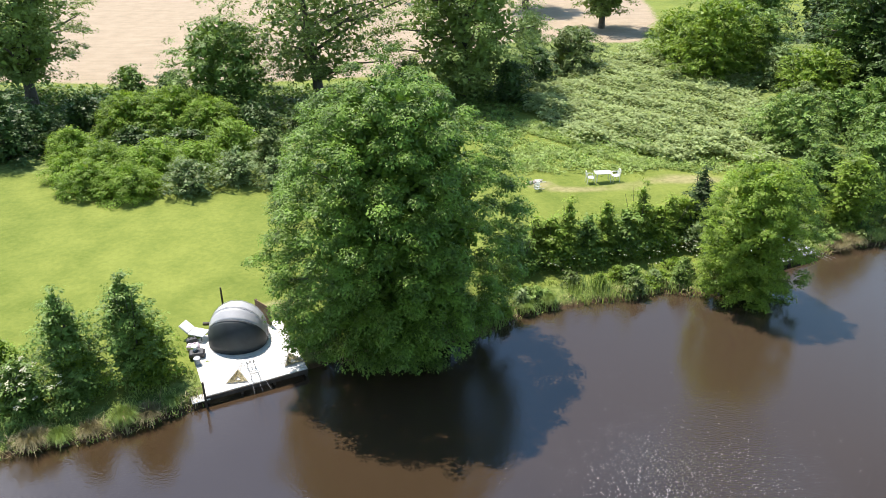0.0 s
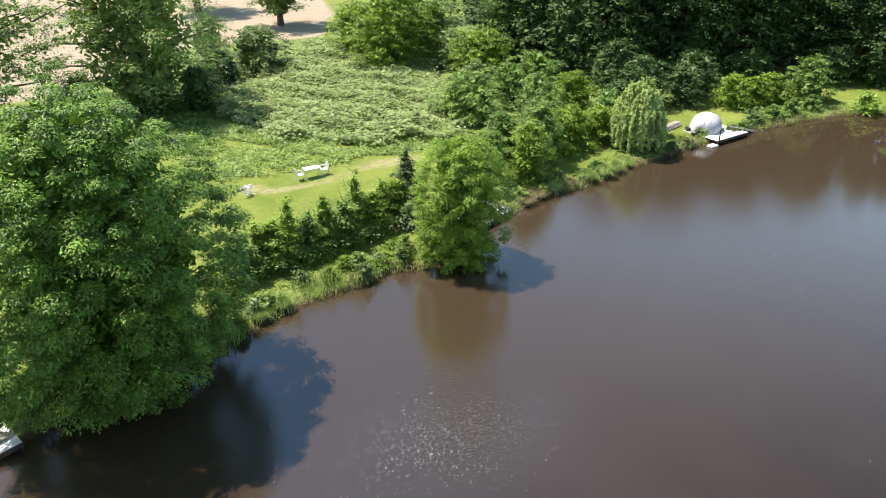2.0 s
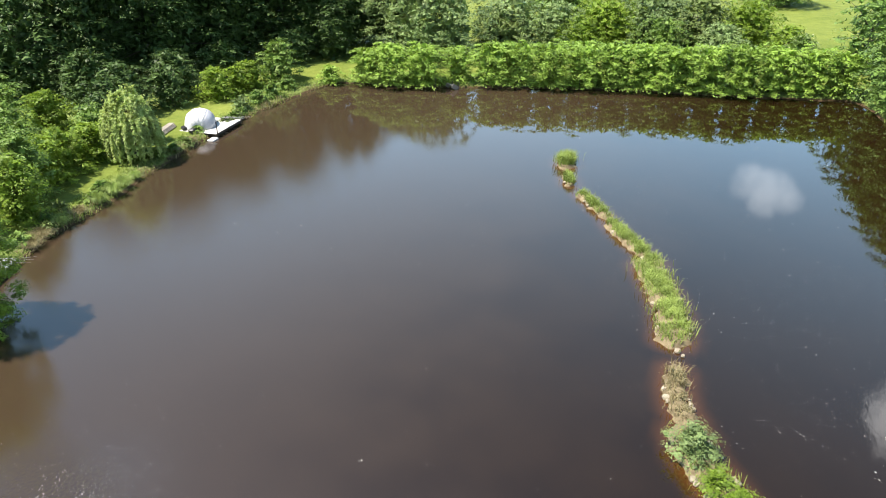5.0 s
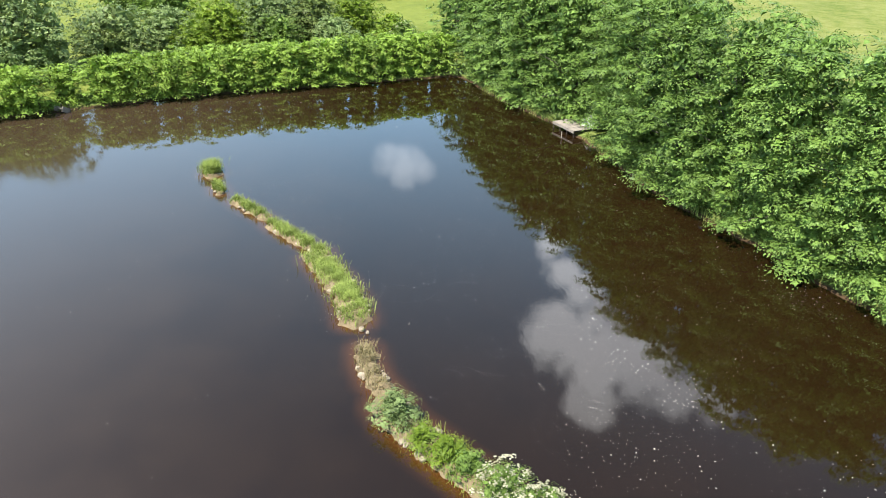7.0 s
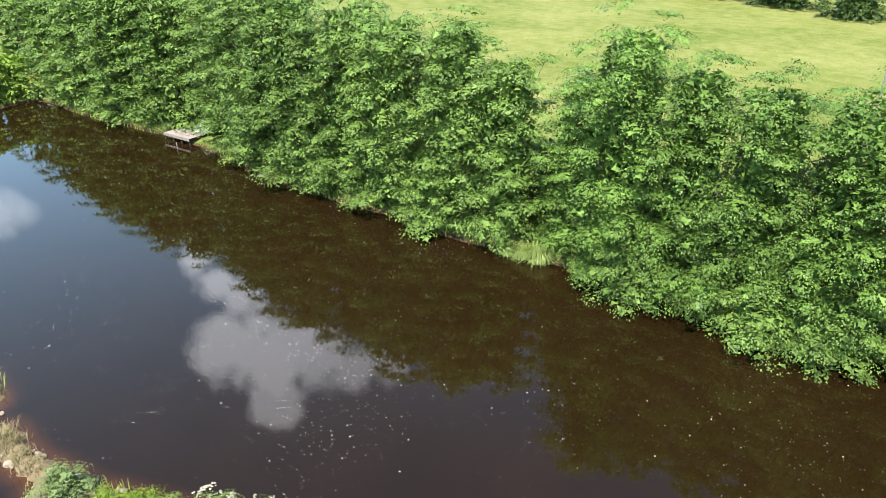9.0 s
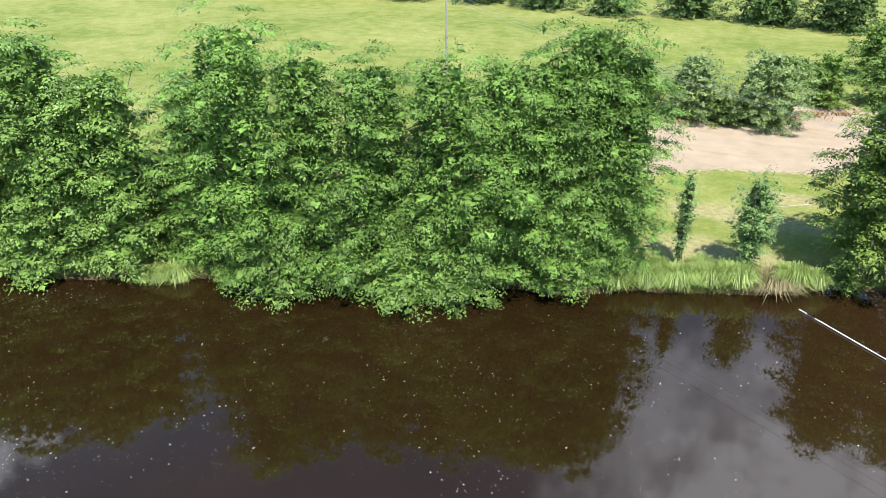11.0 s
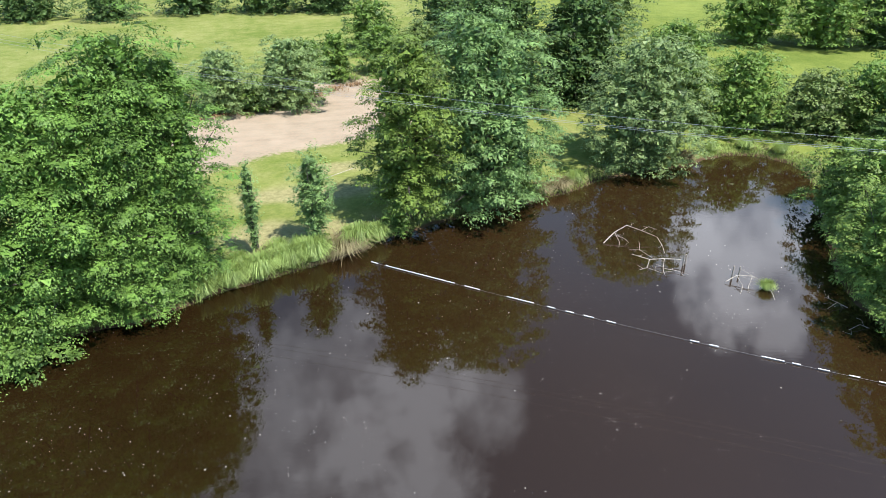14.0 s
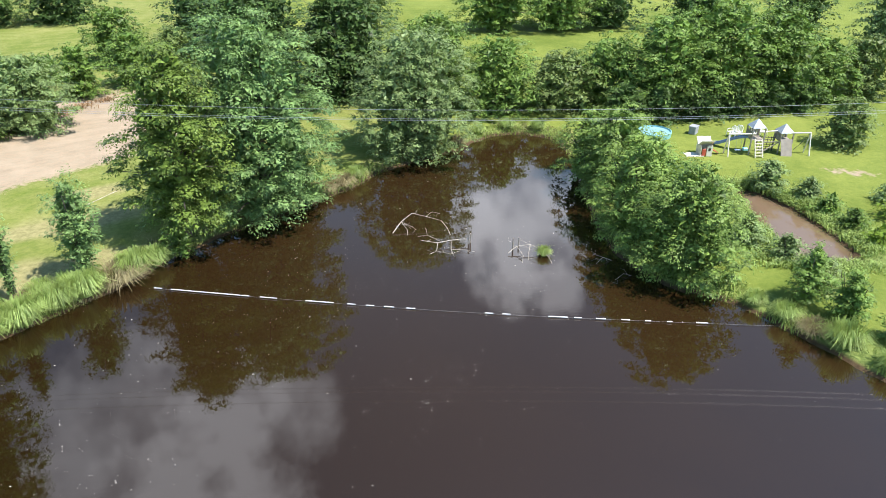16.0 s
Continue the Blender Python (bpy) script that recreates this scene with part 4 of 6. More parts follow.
for kind, x, y, h, r in (("grey", 90.8, 33.7, 6.6, 5.2), ("grey", 93.5, 28.0, 6.0, 5.0), ("bright", 96.3, 22.6, 6.4, 5.2), ("grey", 99.0, 16.8, 7.4, 5.2), ("olive", 100.2, 11.0, 7.0, 4.8), ("bright", 101.2, 5.4, 6.6, 4.8),
                         ("mid", 105.0, 31.0, 8.4, 5.2), ("grey", 108.0, 19.0, 8.4, 5.4), ("bright", 91.5, 24.5, 4.6, 3.6), ("olive", 87.5, 33.5, 4.4, 3.4), ("mid", 92.8, 14.5, 5.0, 3.4), ("grey", 93.0, 7.5, 4.8, 3.4)):
    plant(kind, x, y, h, r)
plant("elder", 93.0, -1.0, 4.4, 2.6)
plant("bright", 97.0, 0.5, 4.6, 3.0)
for x, y, h, r in ((128.0, 44.0, 10.0, 7.0), (138.0, 26.0, 10.0, 7.0), (146.0, 4.0, 9.0, 7.0), (142.0, -16.0, 9.0, 7.0)):
    plant("tree", x, y, h, r, label="distant green tree beyond the meadow", low=0.5)

# the wall of alders on the sunny bank
for x, y, h, r in ((85.6, -10.0, 11.0, 3.0), (80.5, -11.6, 11.5, 3.0), (76.0, -13.2, 12.5, 3.0), (71.6, -14.8, 13.0, 3.0), (67.6, -17.2, 13.5, 3.0), (62.6, -20.0, 13.5, 3.0), (57.2, -19.8, 13.5, 3.0), (52.8, -20.0, 13.6, 3.0), (48.5, -20.6, 13.4, 3.0), (44.0, -22.6, 13.2, 2.9), (39.6, -23.8, 13.2, 2.9),
                   (35.4, -25.6, 13.0, 2.8), (32.0, -27.0, 11.4, 2.5)):
    pull = 1 - (1.8 if x > 62 else 0.9) / math.hypot(x, y)
    plant("bank", x * pull, y * pull, h, r * 1.27, group="alders on the sunny bank", low=0.3)
for x, y, h, r in ((28.8, -30.0, 10.6, 2.3), (24.7, -29.2, 14.0, 3.0), (21.2, -30.4, 12.6, 2.6), (18.0, -31.8, 12.2, 2.6), (14.4, -32.9, 12.4, 2.8), (11.4, -34.2, 12.5, 2.6), (9.0, -35.2, 12.8, 2.6), (7.6, -36.3, 14.2, 2.5), (5.9, -37.6, 12.8, 2.3)):
    pull = 1 - 0.9 / math.hypot(x, y)
    plant("near", x * pull, y * pull, h, r * 1.27, group="alders on the sunny bank", low=0.3, leaf=0.04)
plant("near", 6.6, -35.2, 6.4, 1.6, group="alders on the sunny bank", low=0.3)
for x, y, h, r in ((90.0, -16.0, 12.0, 3.6), (80.0, -19.0, 12.5, 3.6), (70.0, -23.0, 13.0, 3.6), (60.0, -26.0, 13.0, 3.6), (50.0, -27.0, 12.5, 3.4), (41.0, -29.5, 12.0, 3.4), (96.0, -8.0, 11.0, 4.0)):
    plant("bank", x, y, h, r, label="alder in the second row behind the bank", group="alders behind the bank", low=0.5, cover=0.35, fill=0.6)

# low boughs that hang over the water, and dark growth under the row
for x, y, h, r in ((21.9, -27.0, 4.2, 2.0), (15.4, -28.9, 4.4, 2.2), (12.6, -30.4, 4.2, 2.0), (34.6, -23.2, 4.0, 1.8), (18.4, -29.2, 3.2, 1.5), (44.5, -20.0, 4.0, 1.8), (53.0, -18.2, 4.0, 1.8), (71.0, -12.6, 4.0, 1.8)):
    plant("bank", x, y, h, r, label="low leafy alder bough hanging over the water", group="low alder boughs", low=0.0)
for x, y, h, r in ((30.5, -29.4, 6.0, 2.6), (26.5, -31.0, 7.0, 2.8), (22.5, -32.4, 7.0, 2.8), (18.6, -34.2, 6.5, 2.6), (14.8, -35.4, 7.0, 2.6), (11.0, -36.6, 7.0, 2.6), (8.0, -38.0, 7.0, 2.4), (35.0, -28.4, 7.0, 2.8)):
    plant("mid", x, y, h, r, label="shaded green undergrowth behind the alders", group="undergrowth behind the alders", cover=0.35)

# the grassy landing with poplars, and the pair of tall trees
plant("poplar", 2.2, -38.6, 5.9, 0.75, low=0.2, cover=0.45, stems=2, leaf=0.03)
plant("poplar", -1.4, -39.4, 6.0, 1.5, low=0.2, stems=3, cover=0.85, leaf=0.03)
plant("corner", -7.5, -41.7, 12.0, 3.7, low=1.4)
plant("pair", -12.6, -42.9, 13.0, 5.2, low=0.4, label="tall broad alder beside the water")
plant("mid", -15.4, -44.3, 5.0, 2.2)
plant("spire", -6.6, -39.9, 3.0, 0.9, low=0.0, label="upright yellow-green alder sucker at the water's edge")

# shrubs behind the tilled patch, and the far meadow
plant("elder", 9.0, -67.6, 5.0, 1.7)
plant("grey", 5.0, -68.6, 6.0, 3.7, leaf=0.02)
plant("grey", -1.2, -69.2, 6.7, 4.3, leaf=0.02)
plant("mid", 2.1, -68.6, 2.8, 2.2)
plant("grey", 11.5, -66.0, 4.2, 2.0, leaf=0.02)
plant("mid", -6.4, -78.0, 5.2, 2.6)
plant("mid", -11.8, -80.5, 5.5, 3.0)
plant("mid", -12.2, -92.0, 6.5, 4.2)
plant("mid", -4.0, -86.0, 3.0, 2.6)
plant("olive", -17.0, -84.0, 5.0, 3.2)
for x, y, h, r in ((12.0, -128.0, 6.0, 6.0), (24.0, -124.0, 5.0, 5.0), (36.0, -126.0, 5.0, 6.0), (48.0, -128.0, 6.0, 6.0), (62.0, -126.0, 7.0, 6.0), (0.0, -126.0, 7.0, 6.0), (-10.0, -124.0, 8.0, 6.0), (76.0, -128.0, 8.0, 7.0), (92.0, -126.0, 9.0, 7.0)):
    plant("dark", x, y, h, r, label="dark hedge at the top of the meadow", group="hedge at the top of the meadow")

# dark trees and thicket behind the bay
plant("wood", -20.6, -66.0, 12.0, 7.4, low=0.2)
plant("wood", -28.4, -64.5, 11.0, 6.8, low=0.2)
plant("wood", -30.0, -101.6, 11.0, 7.0, low=0.5)
plant("wood", -21.0, -88.0, 10.0, 5.6, low=0.5)
plant("grey", -27.0, -48.0, 10.0, 5.4, low=0.1, label="tall grey-green willow at the head of the bay")
plant("tree", -35.5, -59.0, 8.6, 5.2, low=0.2)
plant("mid", -39.3, -53.5, 7.0, 4.2)
plant("olive", -44.6, -51.0, 5.4, 4.6)
plant("mid", -49.0, -49.2, 6.6, 4.6)
for x, y, h, r in ((-52.0, -45.2, 9.2, 4.9), (-57.8, -43.8, 10.6, 5.2), (-63.6, -42.0, 9.4, 5.0)):
    plant("tree", x, y, h, r, low=1.2, label="broad green tree behind the playground", group="trees behind the playground")
plant("mid", -68.5, -40.0, 6.4, 3.4)
# added dark shrubs draw the band of shade under these trees
for x, y, h, r in ((-46.4, -44.4, 3.6, 2.3), (-49.6, -43.2, 3.2, 2.2), (-53.0, -41.9, 3.0, 2.2), (-56.6, -41.1, 3.4, 2.3), (-60.2, -40.0, 3.2, 2.2), (-63.6, -38.8, 3.0, 2.1)):
    plant("dark", x, y, h, r, label="dark shrub added for the shade under the trees behind the playground", group="undergrowth behind the playground")

# shrubs on the spit and round the small pool
plant("lush", -35.6, -36.6, 5.0, 2.6)
plant("lush", -34.4, -33.0, 6.4, 3.0)
plant("lush", -31.4, -27.6, 6.4, 3.1)
plant("lush", -29.9, -22.7, 6.6, 3.3, label="broad leafy shrub on the spit beside the water")
plant("bright", -37.4, -34.0, 3.6, 2.0)
plant("bright", -35.2, -28.8, 3.8, 2.0)
plant("lush", -34.0, -25.0, 3.6, 1.8)
plant("grey", -35.6, -23.0, 2.2, 1.3)
plant("grey", -36.4, -20.8, 1.6, 1.1)
plant("grey", -44.8, -28.2, 2.2, 1.5)
plant("grey", -45.6, -25.6, 1.5, 1.2)
plant("mid", -44.6, -23.4, 1.3, 1.2)
plant("mid", -43.8, -21.2, 1.3, 1.1)
plant("bright", -43.0, -19.0, 1.1, 1.1)
plant("grey", -36.2, -18.6, 1.4, 1.0)
plant("olive", -34.8, -17.4, 1.6, 0.9)
plant("olive", -57.8, -30.6, 4.2, 2.5)
plant("bright", -47.6, -20.4, 1.5, 1.6)
plant("grey", -49.5, -22.2, 1.3, 1.3)
plant("spire", -33.0, -17.2, 3.4, 1.1, label="upright young green shrub near the bank")
plant("spire", -33.0, -15.0, 3.0, 1.1, label="upright young green shrub near the bank")
plant("mid", -33.4, -12.6, 2.0, 1.0)

# meadow trees beyond the bay
plant("tree", -70.4, -82.0, 11.0, 6.4, low=0.5, label="broad meadow tree with pale green leaves")
plant("tree", -62.0, -86.0, 11.0, 6.0, low=0.5, label="broad meadow tree with pale green leaves")
plant("wood", -86.0, -70.5, 10.0, 6.0, low=0.5)
plant("wood", -78.0, -80.0, 11.0, 6.0, low=0.5)
plant("wood", -97.0, -62.0, 10.0, 6.0, low=0.5)
plant("grey", -80.0, -41.0, 11.0, 3.4, label="thin pale tree with sparse leaves", low=3.0, cover=0.35)
plant("olive", -74.0, -39.0, 6.0, 3.4)
plant("olive", -45.0, -96.0, 8.0, 5.0)
plant("wood", -50.0, -104.0, 10.0, 6.0, low=0.5)


def weeping_willow(x, y, h, r):
    """Long hanging strands of pale narrow leaves from a domed head."""
    rng = np.random.default_rng(5)
    top = thing("weeping_willow", x, y, ground_at(x, y), 0, "pale yellow-green weeping willow with hanging strands", "tree")
    n = 520
    turn, rad = rng.random(n) * 6.283, r * np.sqrt(rng.random(n)) * (0.85 + 0.2 * np.sin(rng.random(n) * 9))
    head = h * (0.98 - 0.42 * (rad / r) ** 1.9) + rng.normal(0, 0.28, n) + 0.3 * np.sin(3 * turn + 1)
    length = np.minimum(rng.uniform(0.9, 2.8, n) * (0.5 + rad / r), head - 0.3)
    k = rng.random((n, 64))
    at = np.stack([(rad * np.cos(turn))[:, None] + 0.25 * (k ** 0.5) * np.cos(turn)[:, None], (rad * np.sin(turn))[:, None] + 0.25 * (k ** 0.5) * np.sin(turn)[:, None], head[:, None] - k * length[:, None]], -1)
    at += rng.normal(0, 0.07, at.shape)
    at = at.reshape(-1, 3)
    normal = 0.5 * rng.normal(size=at.shape) + at * np.array([0.35, 0.35, 0]) + np.array([0, 0, 0.7])
    quads = leaf_quads(at, normal, 0.26, 0.13, rng, True, along=np.tile([0.15, 0.1, -1.0], (len(at), 1)) + 0.3 * rng.normal(size=at.shape))
    bm = tube(bmesh.new(), [(0, 0, -0.2), (0.1, 0, h * 0.4), (0.05, 0.1, h * 0.85)], [0.2, 0.15, 0.05])
    for a in range(7):
        tube(bm, [(0.08, 0, h * 0.45), (r * 0.4 * math.cos(a), r * 0.4 * math.sin(a), h * 0.75), (r * 0.75 * math.cos(a), r * 0.75 * math.sin(a), h * 0.7)], [0.08, 0.05, 0.015], 5)
    part("trunk", bm, BARK, top)
    mesh_part("crown", quads_mesh("crown", quads, LEAF["willow"]), top)


weeping_willow(38.2, 45.3, 5.1, 2.05)


# nettles, willowherb and umbels in clumps along the near bank
weeds = random.Random(31)
for k in range(30):
    i = weeds.randrange(4 * 6, 10 * 6)
    out = weeds.uniform(0.3, 2.4)
    (ax, ay), (bx, by) = SHORE_LINE[i], SHORE_LINE[i + 1]
    n = math.hypot(bx - ax, by - ay)
    kind = weeds.choice(("bright", "lush", "lush", "grey", "olive"))
    plant(kind, ax - (by - ay) / n * out, ay + (bx - ax) / n * out, weeds.uniform(0.45, 1.1), weeds.uniform(0.4, 0.8), label="clump of nettles and umbels on the bank" if kind != "grey" else "grey-green clump of weeds on the bank", group="weed clumps on the near bank", cover=0.8)
for k in range(26):
    i = weeds.randrange(12 * 6, 19 * 6)
    out = weeds.uniform(0.4, 2.2)
    (ax, ay), (bx, by) = SHORE_LINE[i], SHORE_LINE[i + 1]
    n = math.hypot(bx - ax, by - ay)
    plant(weeds.choice(("mid", "lush", "olive")), ax - (by - ay) / n * out, ay + (bx - ax) / n * out, weeds.uniform(0.4, 0.9), weeds.uniform(0.4, 0.8), label="clump of rough weeds on the pond bank", group="weed clumps on the near bank", cover=0.8)

# ---- fishing decks and shelters ----
def deck(x, y, z, turn, wide, deep, boards, wood, label, legs=True, front_dark=True):
    """A platform of boards on beams; its front edge runs along its own x, over the water at y = 0."""
    top = thing("fishing_deck", x, y, 0, turn, label, "deck", "fishing decks")
    pitch = deep / boards
    me = bpy.data.meshes.new("board")
    bm = one_box(0, 0, 0, wide, pitch - 0.012, 0.035, bevel=0.006)
    bm.to_mesh(me)
    bm.free()
    me.materials.append(wood)
    rng = random.Random(int(x * 10))
    for k in range(boards):
        ob = mesh_part("board", me, top)
        ob.matrix_local = pose(rng.uniform(-0.02, 0.02), (k + 0.5) * pitch, z - 0.018 + rng.uniform(-0.004, 0.004), 0, 0, rng.uniform(-0.15, 0.15))
    for k in range(4):
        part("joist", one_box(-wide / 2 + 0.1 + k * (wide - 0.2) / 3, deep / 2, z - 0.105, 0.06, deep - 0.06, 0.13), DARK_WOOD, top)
    part("fascia", one_box(0, -0.03, z - 0.13, wide, 0.04, 0.2, bevel=0.006), DARK_WOOD if front_dark else wood, top, "dark front board")
    if legs:
        for k in range(4):
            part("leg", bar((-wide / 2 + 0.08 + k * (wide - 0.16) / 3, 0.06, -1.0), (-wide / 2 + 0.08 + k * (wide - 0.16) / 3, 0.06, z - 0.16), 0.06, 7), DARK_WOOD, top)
    return top


def shelter(x, y, z, turn, wide, deep, high, cloth, front, label, opens=68, bulge=0.75):
    """A dome tent on ribs that spread like a fan from a pivot at each side; the front looks along -y."""
    top = thing("fishing_tent", x, y, z, turn, label, "tent", "fishing tents")

    def skin(a0, a1, puff, material, name, words=""):
        bm = bmesh.new()
        n = max(2, int((a1 - a0) / 6))
        rows = []
        for i in range(n + 1):
            a = radians(a0 + (a1 - a0) * i / n)
            sag = 1 - puff * math.sin(math.pi * i / n)
            row = []
            for j in range(15):
                s = math.pi * j / 14
                w = math.sin(s) ** bulge
                row.append(bm.verts.new((-wide / 2 * math.cos(s), -deep / 2 * w * math.cos(a) * sag, max(high * w * math.sin(a) ** 0.8 * sag, 0.0))))
            rows.append(row)
        for p, q in zip(rows, rows[1:]):
            for j in range(14):
                try:
                    bm.faces.new((p[j], p[j + 1], q[j + 1], q[j]))
                except ValueError:
                    pass
        bmesh.ops.remove_doubles(bm, verts=bm.verts, dist=0.004)
        bmesh.ops.recalc_face_normals(bm, faces=bm.faces)
        bmesh.ops.solidify(bm, geom=list(bm.faces), thickness=0.012)
        part(name, bm, material, top, words, True)

    skin(0, opens, -0.02, front, "front_panel", "front panel with door")
    edges = [opens, opens + 28, opens + 56, opens + 84, 180]
    for a, b in zip(edges, edges[1:]):
        skin(a, b, 0.025, cloth, "cloth_panel")
    for a in edges[:-1]:
        a = radians(a)
        pts = [(-wide / 2 * math.cos(s) * 1.005, -deep / 2 * math.sin(s) ** bulge * math.cos(a) * 1.01, high * math.sin(s) ** bulge * math.sin(a) ** 0.8 * 1.01 + 0.01) for s in (math.pi * j / 16 for j in range(17))]
        part("rib", tube(bmesh.new(), pts, [0.009], 5), cloth, top)
    return top


def post(x, y, z0, z1, r, label, material=DARK_WOOD, name="wooden_post", lean=0.0):
    top = thing(name, x, y, z0, 0, label, "post", "posts")
    part("shaft", tube(bmesh.new(), [(0, 0, 0), (lean * 0.5, 0, (z1 - z0) * 0.5), (lean, 0, z1 - z0)], [r, r * 0.97, r * 0.9], 8), material, top)
    return top


def landing_net(x, y, z, turn):
    """A three-cornered frame with a fine tan net that hangs inside it in folds."""
    top = thing("landing_net", x, y, z, turn, "triangular landing net with tan mesh lying on the deck", "fishing net", "landing nets")
    corners = [Vector((-0.46, -0.34, 0.03)), Vector((0.46, -0.34, 0.03)), Vector((0.0, 0.46, 0.16))]
    part("net_frame", tube(bmesh.new(), [corners[2], corners[0], corners[1], corners[2]], [0.016], 5), POLE_GREY, top)
    bm = bmesh.new()
    mid = sum(corners, Vector()) / 3
    rings = []
    for k, (f, drop) in enumerate(((1.0, 0.0), (0.8, 0.02), (0.55, -0.06), (0.3, -0.03))):
        ring = []
        for a, b in zip(corners, corners[1:] + corners[:1]):
            for u in range(5):
                p = mid + (a.lerp(b, u / 5) - mid) * f
                ring.append(bm.verts.new((p.x, p.y, max(p.z + drop + 0.02 * math.sin(u * 2.1 + k), 0.012))))
        rings.append(ring)
    for p, q in zip(rings, rings[1:]):
        for k in range(len(p)):
            bm.faces.new((p[k], p[(k + 1) % len(p)], q[(k + 1) % len(p)], q[k]))
    bmesh.ops.solidify(bm, geom=list(bm.faces), thickness=0.006)
    part("mesh_bag", bm, NET_TAN, top, "tan mesh bag")
    part("handle", bar(corners[2], (0.1, 1.15, 0.03), 0.016), POLE_GREY, top)


def rod_pod(x, y, z, turn):
    top = thing("rod_pod", x, y, z, turn, "rod pod with three fishing rods over the water", "fishing rods", "rod pods")
    for k in (-0.16, 0, 0.16):
        part("rod", tube(bmesh.new(), [(k, 0.95, 0.36), (k * 1.2, -0.3, 0.42), (k * 2.2, -1.9, 0.5)], [0.013, 0.009, 0.004], 5), POLE_GREY, top)
        part("reel", one_box(k, 0.72, 0.31, 0.06, 0.08, 0.1, bevel=0.015), BLACK_PLASTIC, top)
    for yy in (0.6, -0.25):
        part("bar", bar((-0.22, yy, 0.34), (0.22, yy, 0.34), 0.012), POLE_GREY, top)
        for k in (-0.2, 0.2):
            part("leg", bar((k, yy, 0), (k * 0.6, yy, 0.34), 0.012), POLE_GREY, top)


def bed_chair(x, y, z, turn):
    top = thing("bed_chair", x, y, z, turn, "low reclining chair with pale covers on the deck", "chair")
    part("mattress", tube(bmesh.new(), [(-0.28, -0.6, 0.3), (-0.28, 0.2, 0.3), (-0.28, 0.6, 0.62)], [0.02], 5), POLE_GREY, top)
    part("seat", one_box(0, -0.2, 0.32, 0.62, 0.85, 0.09, bevel=0.03), WHITE_PLASTIC, top, "pale padded seat")
    part("backrest", one_box(0, 0.42, 0.52, 0.62, 0.55, 0.09, rx=38, bevel=0.03), WHITE_PLASTIC, top, "pale padded back")
    for k in (-0.27, 0.27):
        for yy in (-0.5, 0.2):
            part("leg", bar((k, yy, 0), (k, yy, 0.3), 0.014), BLACK_PLASTIC, top)


def bucket(x, y, z, material, label, r=0.15, h=0.3):
    top = thing("bucket", x, y, z, 0, label, "bucket", "buckets")
    bm = bmesh.new()
    bmesh.ops.create_cone(bm, cap_ends=True, segments=14, radius1=r * 0.85, radius2=r, depth=h, matrix=pose(0, 0, h / 2))
    part("body", bm, material, top)
    part("lid", tube(bmesh.new(), [(0, 0, h), (0, 0, h + 0.025)], [r * 1.06], 14), material, top)
    part("handle", tube(bmesh.new(), [(r * math.cos(a), 0.03, h + 0.02 + r * 0.8 * math.sin(a)) for a in (0, 0.8, 1.57, 2.34, 3.14)], [0.006], 4), POLE_GREY, top)


def bag(x, y, z, turn, sx, sy, sz, material, label):
    top = thing("tackle_bag", x, y, z, turn, label, "bag", "tackle bags")
    part("body", one_box(0, 0, sz / 2, sx, sy, sz, bevel=min(sx, sy, sz) * 0.22), material, top)
    part("strap", tube(bmesh.new(), [(-sx * 0.3, 0, sz * 0.95), (0, 0, sz * 1.35), (sx * 0.3, 0, sz * 0.95)], [0.015], 5), BLACK_PLASTIC, top)


D1 = 26.5
deck(-8.1, 25.3, 0.42, D1, 4.5, 4.75, 32, DECK_WOOD, "sunlit pale board fishing deck at the water's edge")
shelter(-9.75, 28.6, 0.43, 2, 2.75, 2.6, 2.0, TENT_GREY, TENT_DARK, "grey dome fishing tent with a dark mesh front on the deck", 50)
step = thing("deck_step", -10.45, 24.3, 0.0, D1, "pale low step beside the fishing deck", "step")
part("tread", one_box(0.1, 0, 0.27, 0.75, 0.5, 0.05, bevel=0.008), DECK_WOOD, step)
for k in (-0.2, 0.4):
    part("support", one_box(k, 0, -0.1, 0.06, 0.45, 0.7), DARK_WOOD, step)
post(-10.05, 24.1, -1.0, 1.3, 0.05, "dark mooring post at the deck corner")
post(-11.3, 31.4, 0.2, 1.65, 0.05, "dark thin post behind the tent")
panel = thing("board_fence", -8.95, 30.2, 0.4, -41, "short brown board fence behind the deck", "fence")
for k in range(4):
    part("slat", one_box(0, 0, 0.15 + k * 0.27, 1.15, 0.035, 0.25, bevel=0.006), BROWN_WOOD, panel)
for k in (-0.52, 0.52):
    part("fence_post", one_box(k, 0.05, 0.5, 0.09, 0.09, 1.15, bevel=0.01), DARK_WOOD, panel)
rail = thing("edge_beam", -11.0, 29.95, 0.36, 5, "dark beam along the back of the deck", "beam")
part("timber", one_box(0.55, 0, 0.06, 2.9, 0.16, 0.2, bevel=0.02), DARK_WOOD, rail)
landing_net(-9.05, 25.55, 0.43, 10)
landing_net(-6.9, 26.9, 0.43, 30)
rod_pod(-8.35, 25.7, 0.43, 26)
bed_chair(-11.9, 28.75, 0.42, 75)
bag(-11.9, 28.2, 0.42, 30, 0.5, 0.35, 0.3, BLACK_PLASTIC, "black tackle bag on the deck")
bag(-11.7, 27.75, 0.42, 10, 0.55, 0.4, 0.28, LILAC, "lilac cool bag on the deck")
bag(-11.35, 27.2, 0.42, 15, 0.7, 0.5, 0.26, BLACK_PLASTIC, "dark tackle box on the deck")
bucket(-11.15, 26.6, 0.42, BIN_GREY, "grey bait bucket on the deck")
bucket(-11.45, 27.3, 0.68, WHITE_PLASTIC, "white bait bucket on a dark box", 0.13, 0.2)

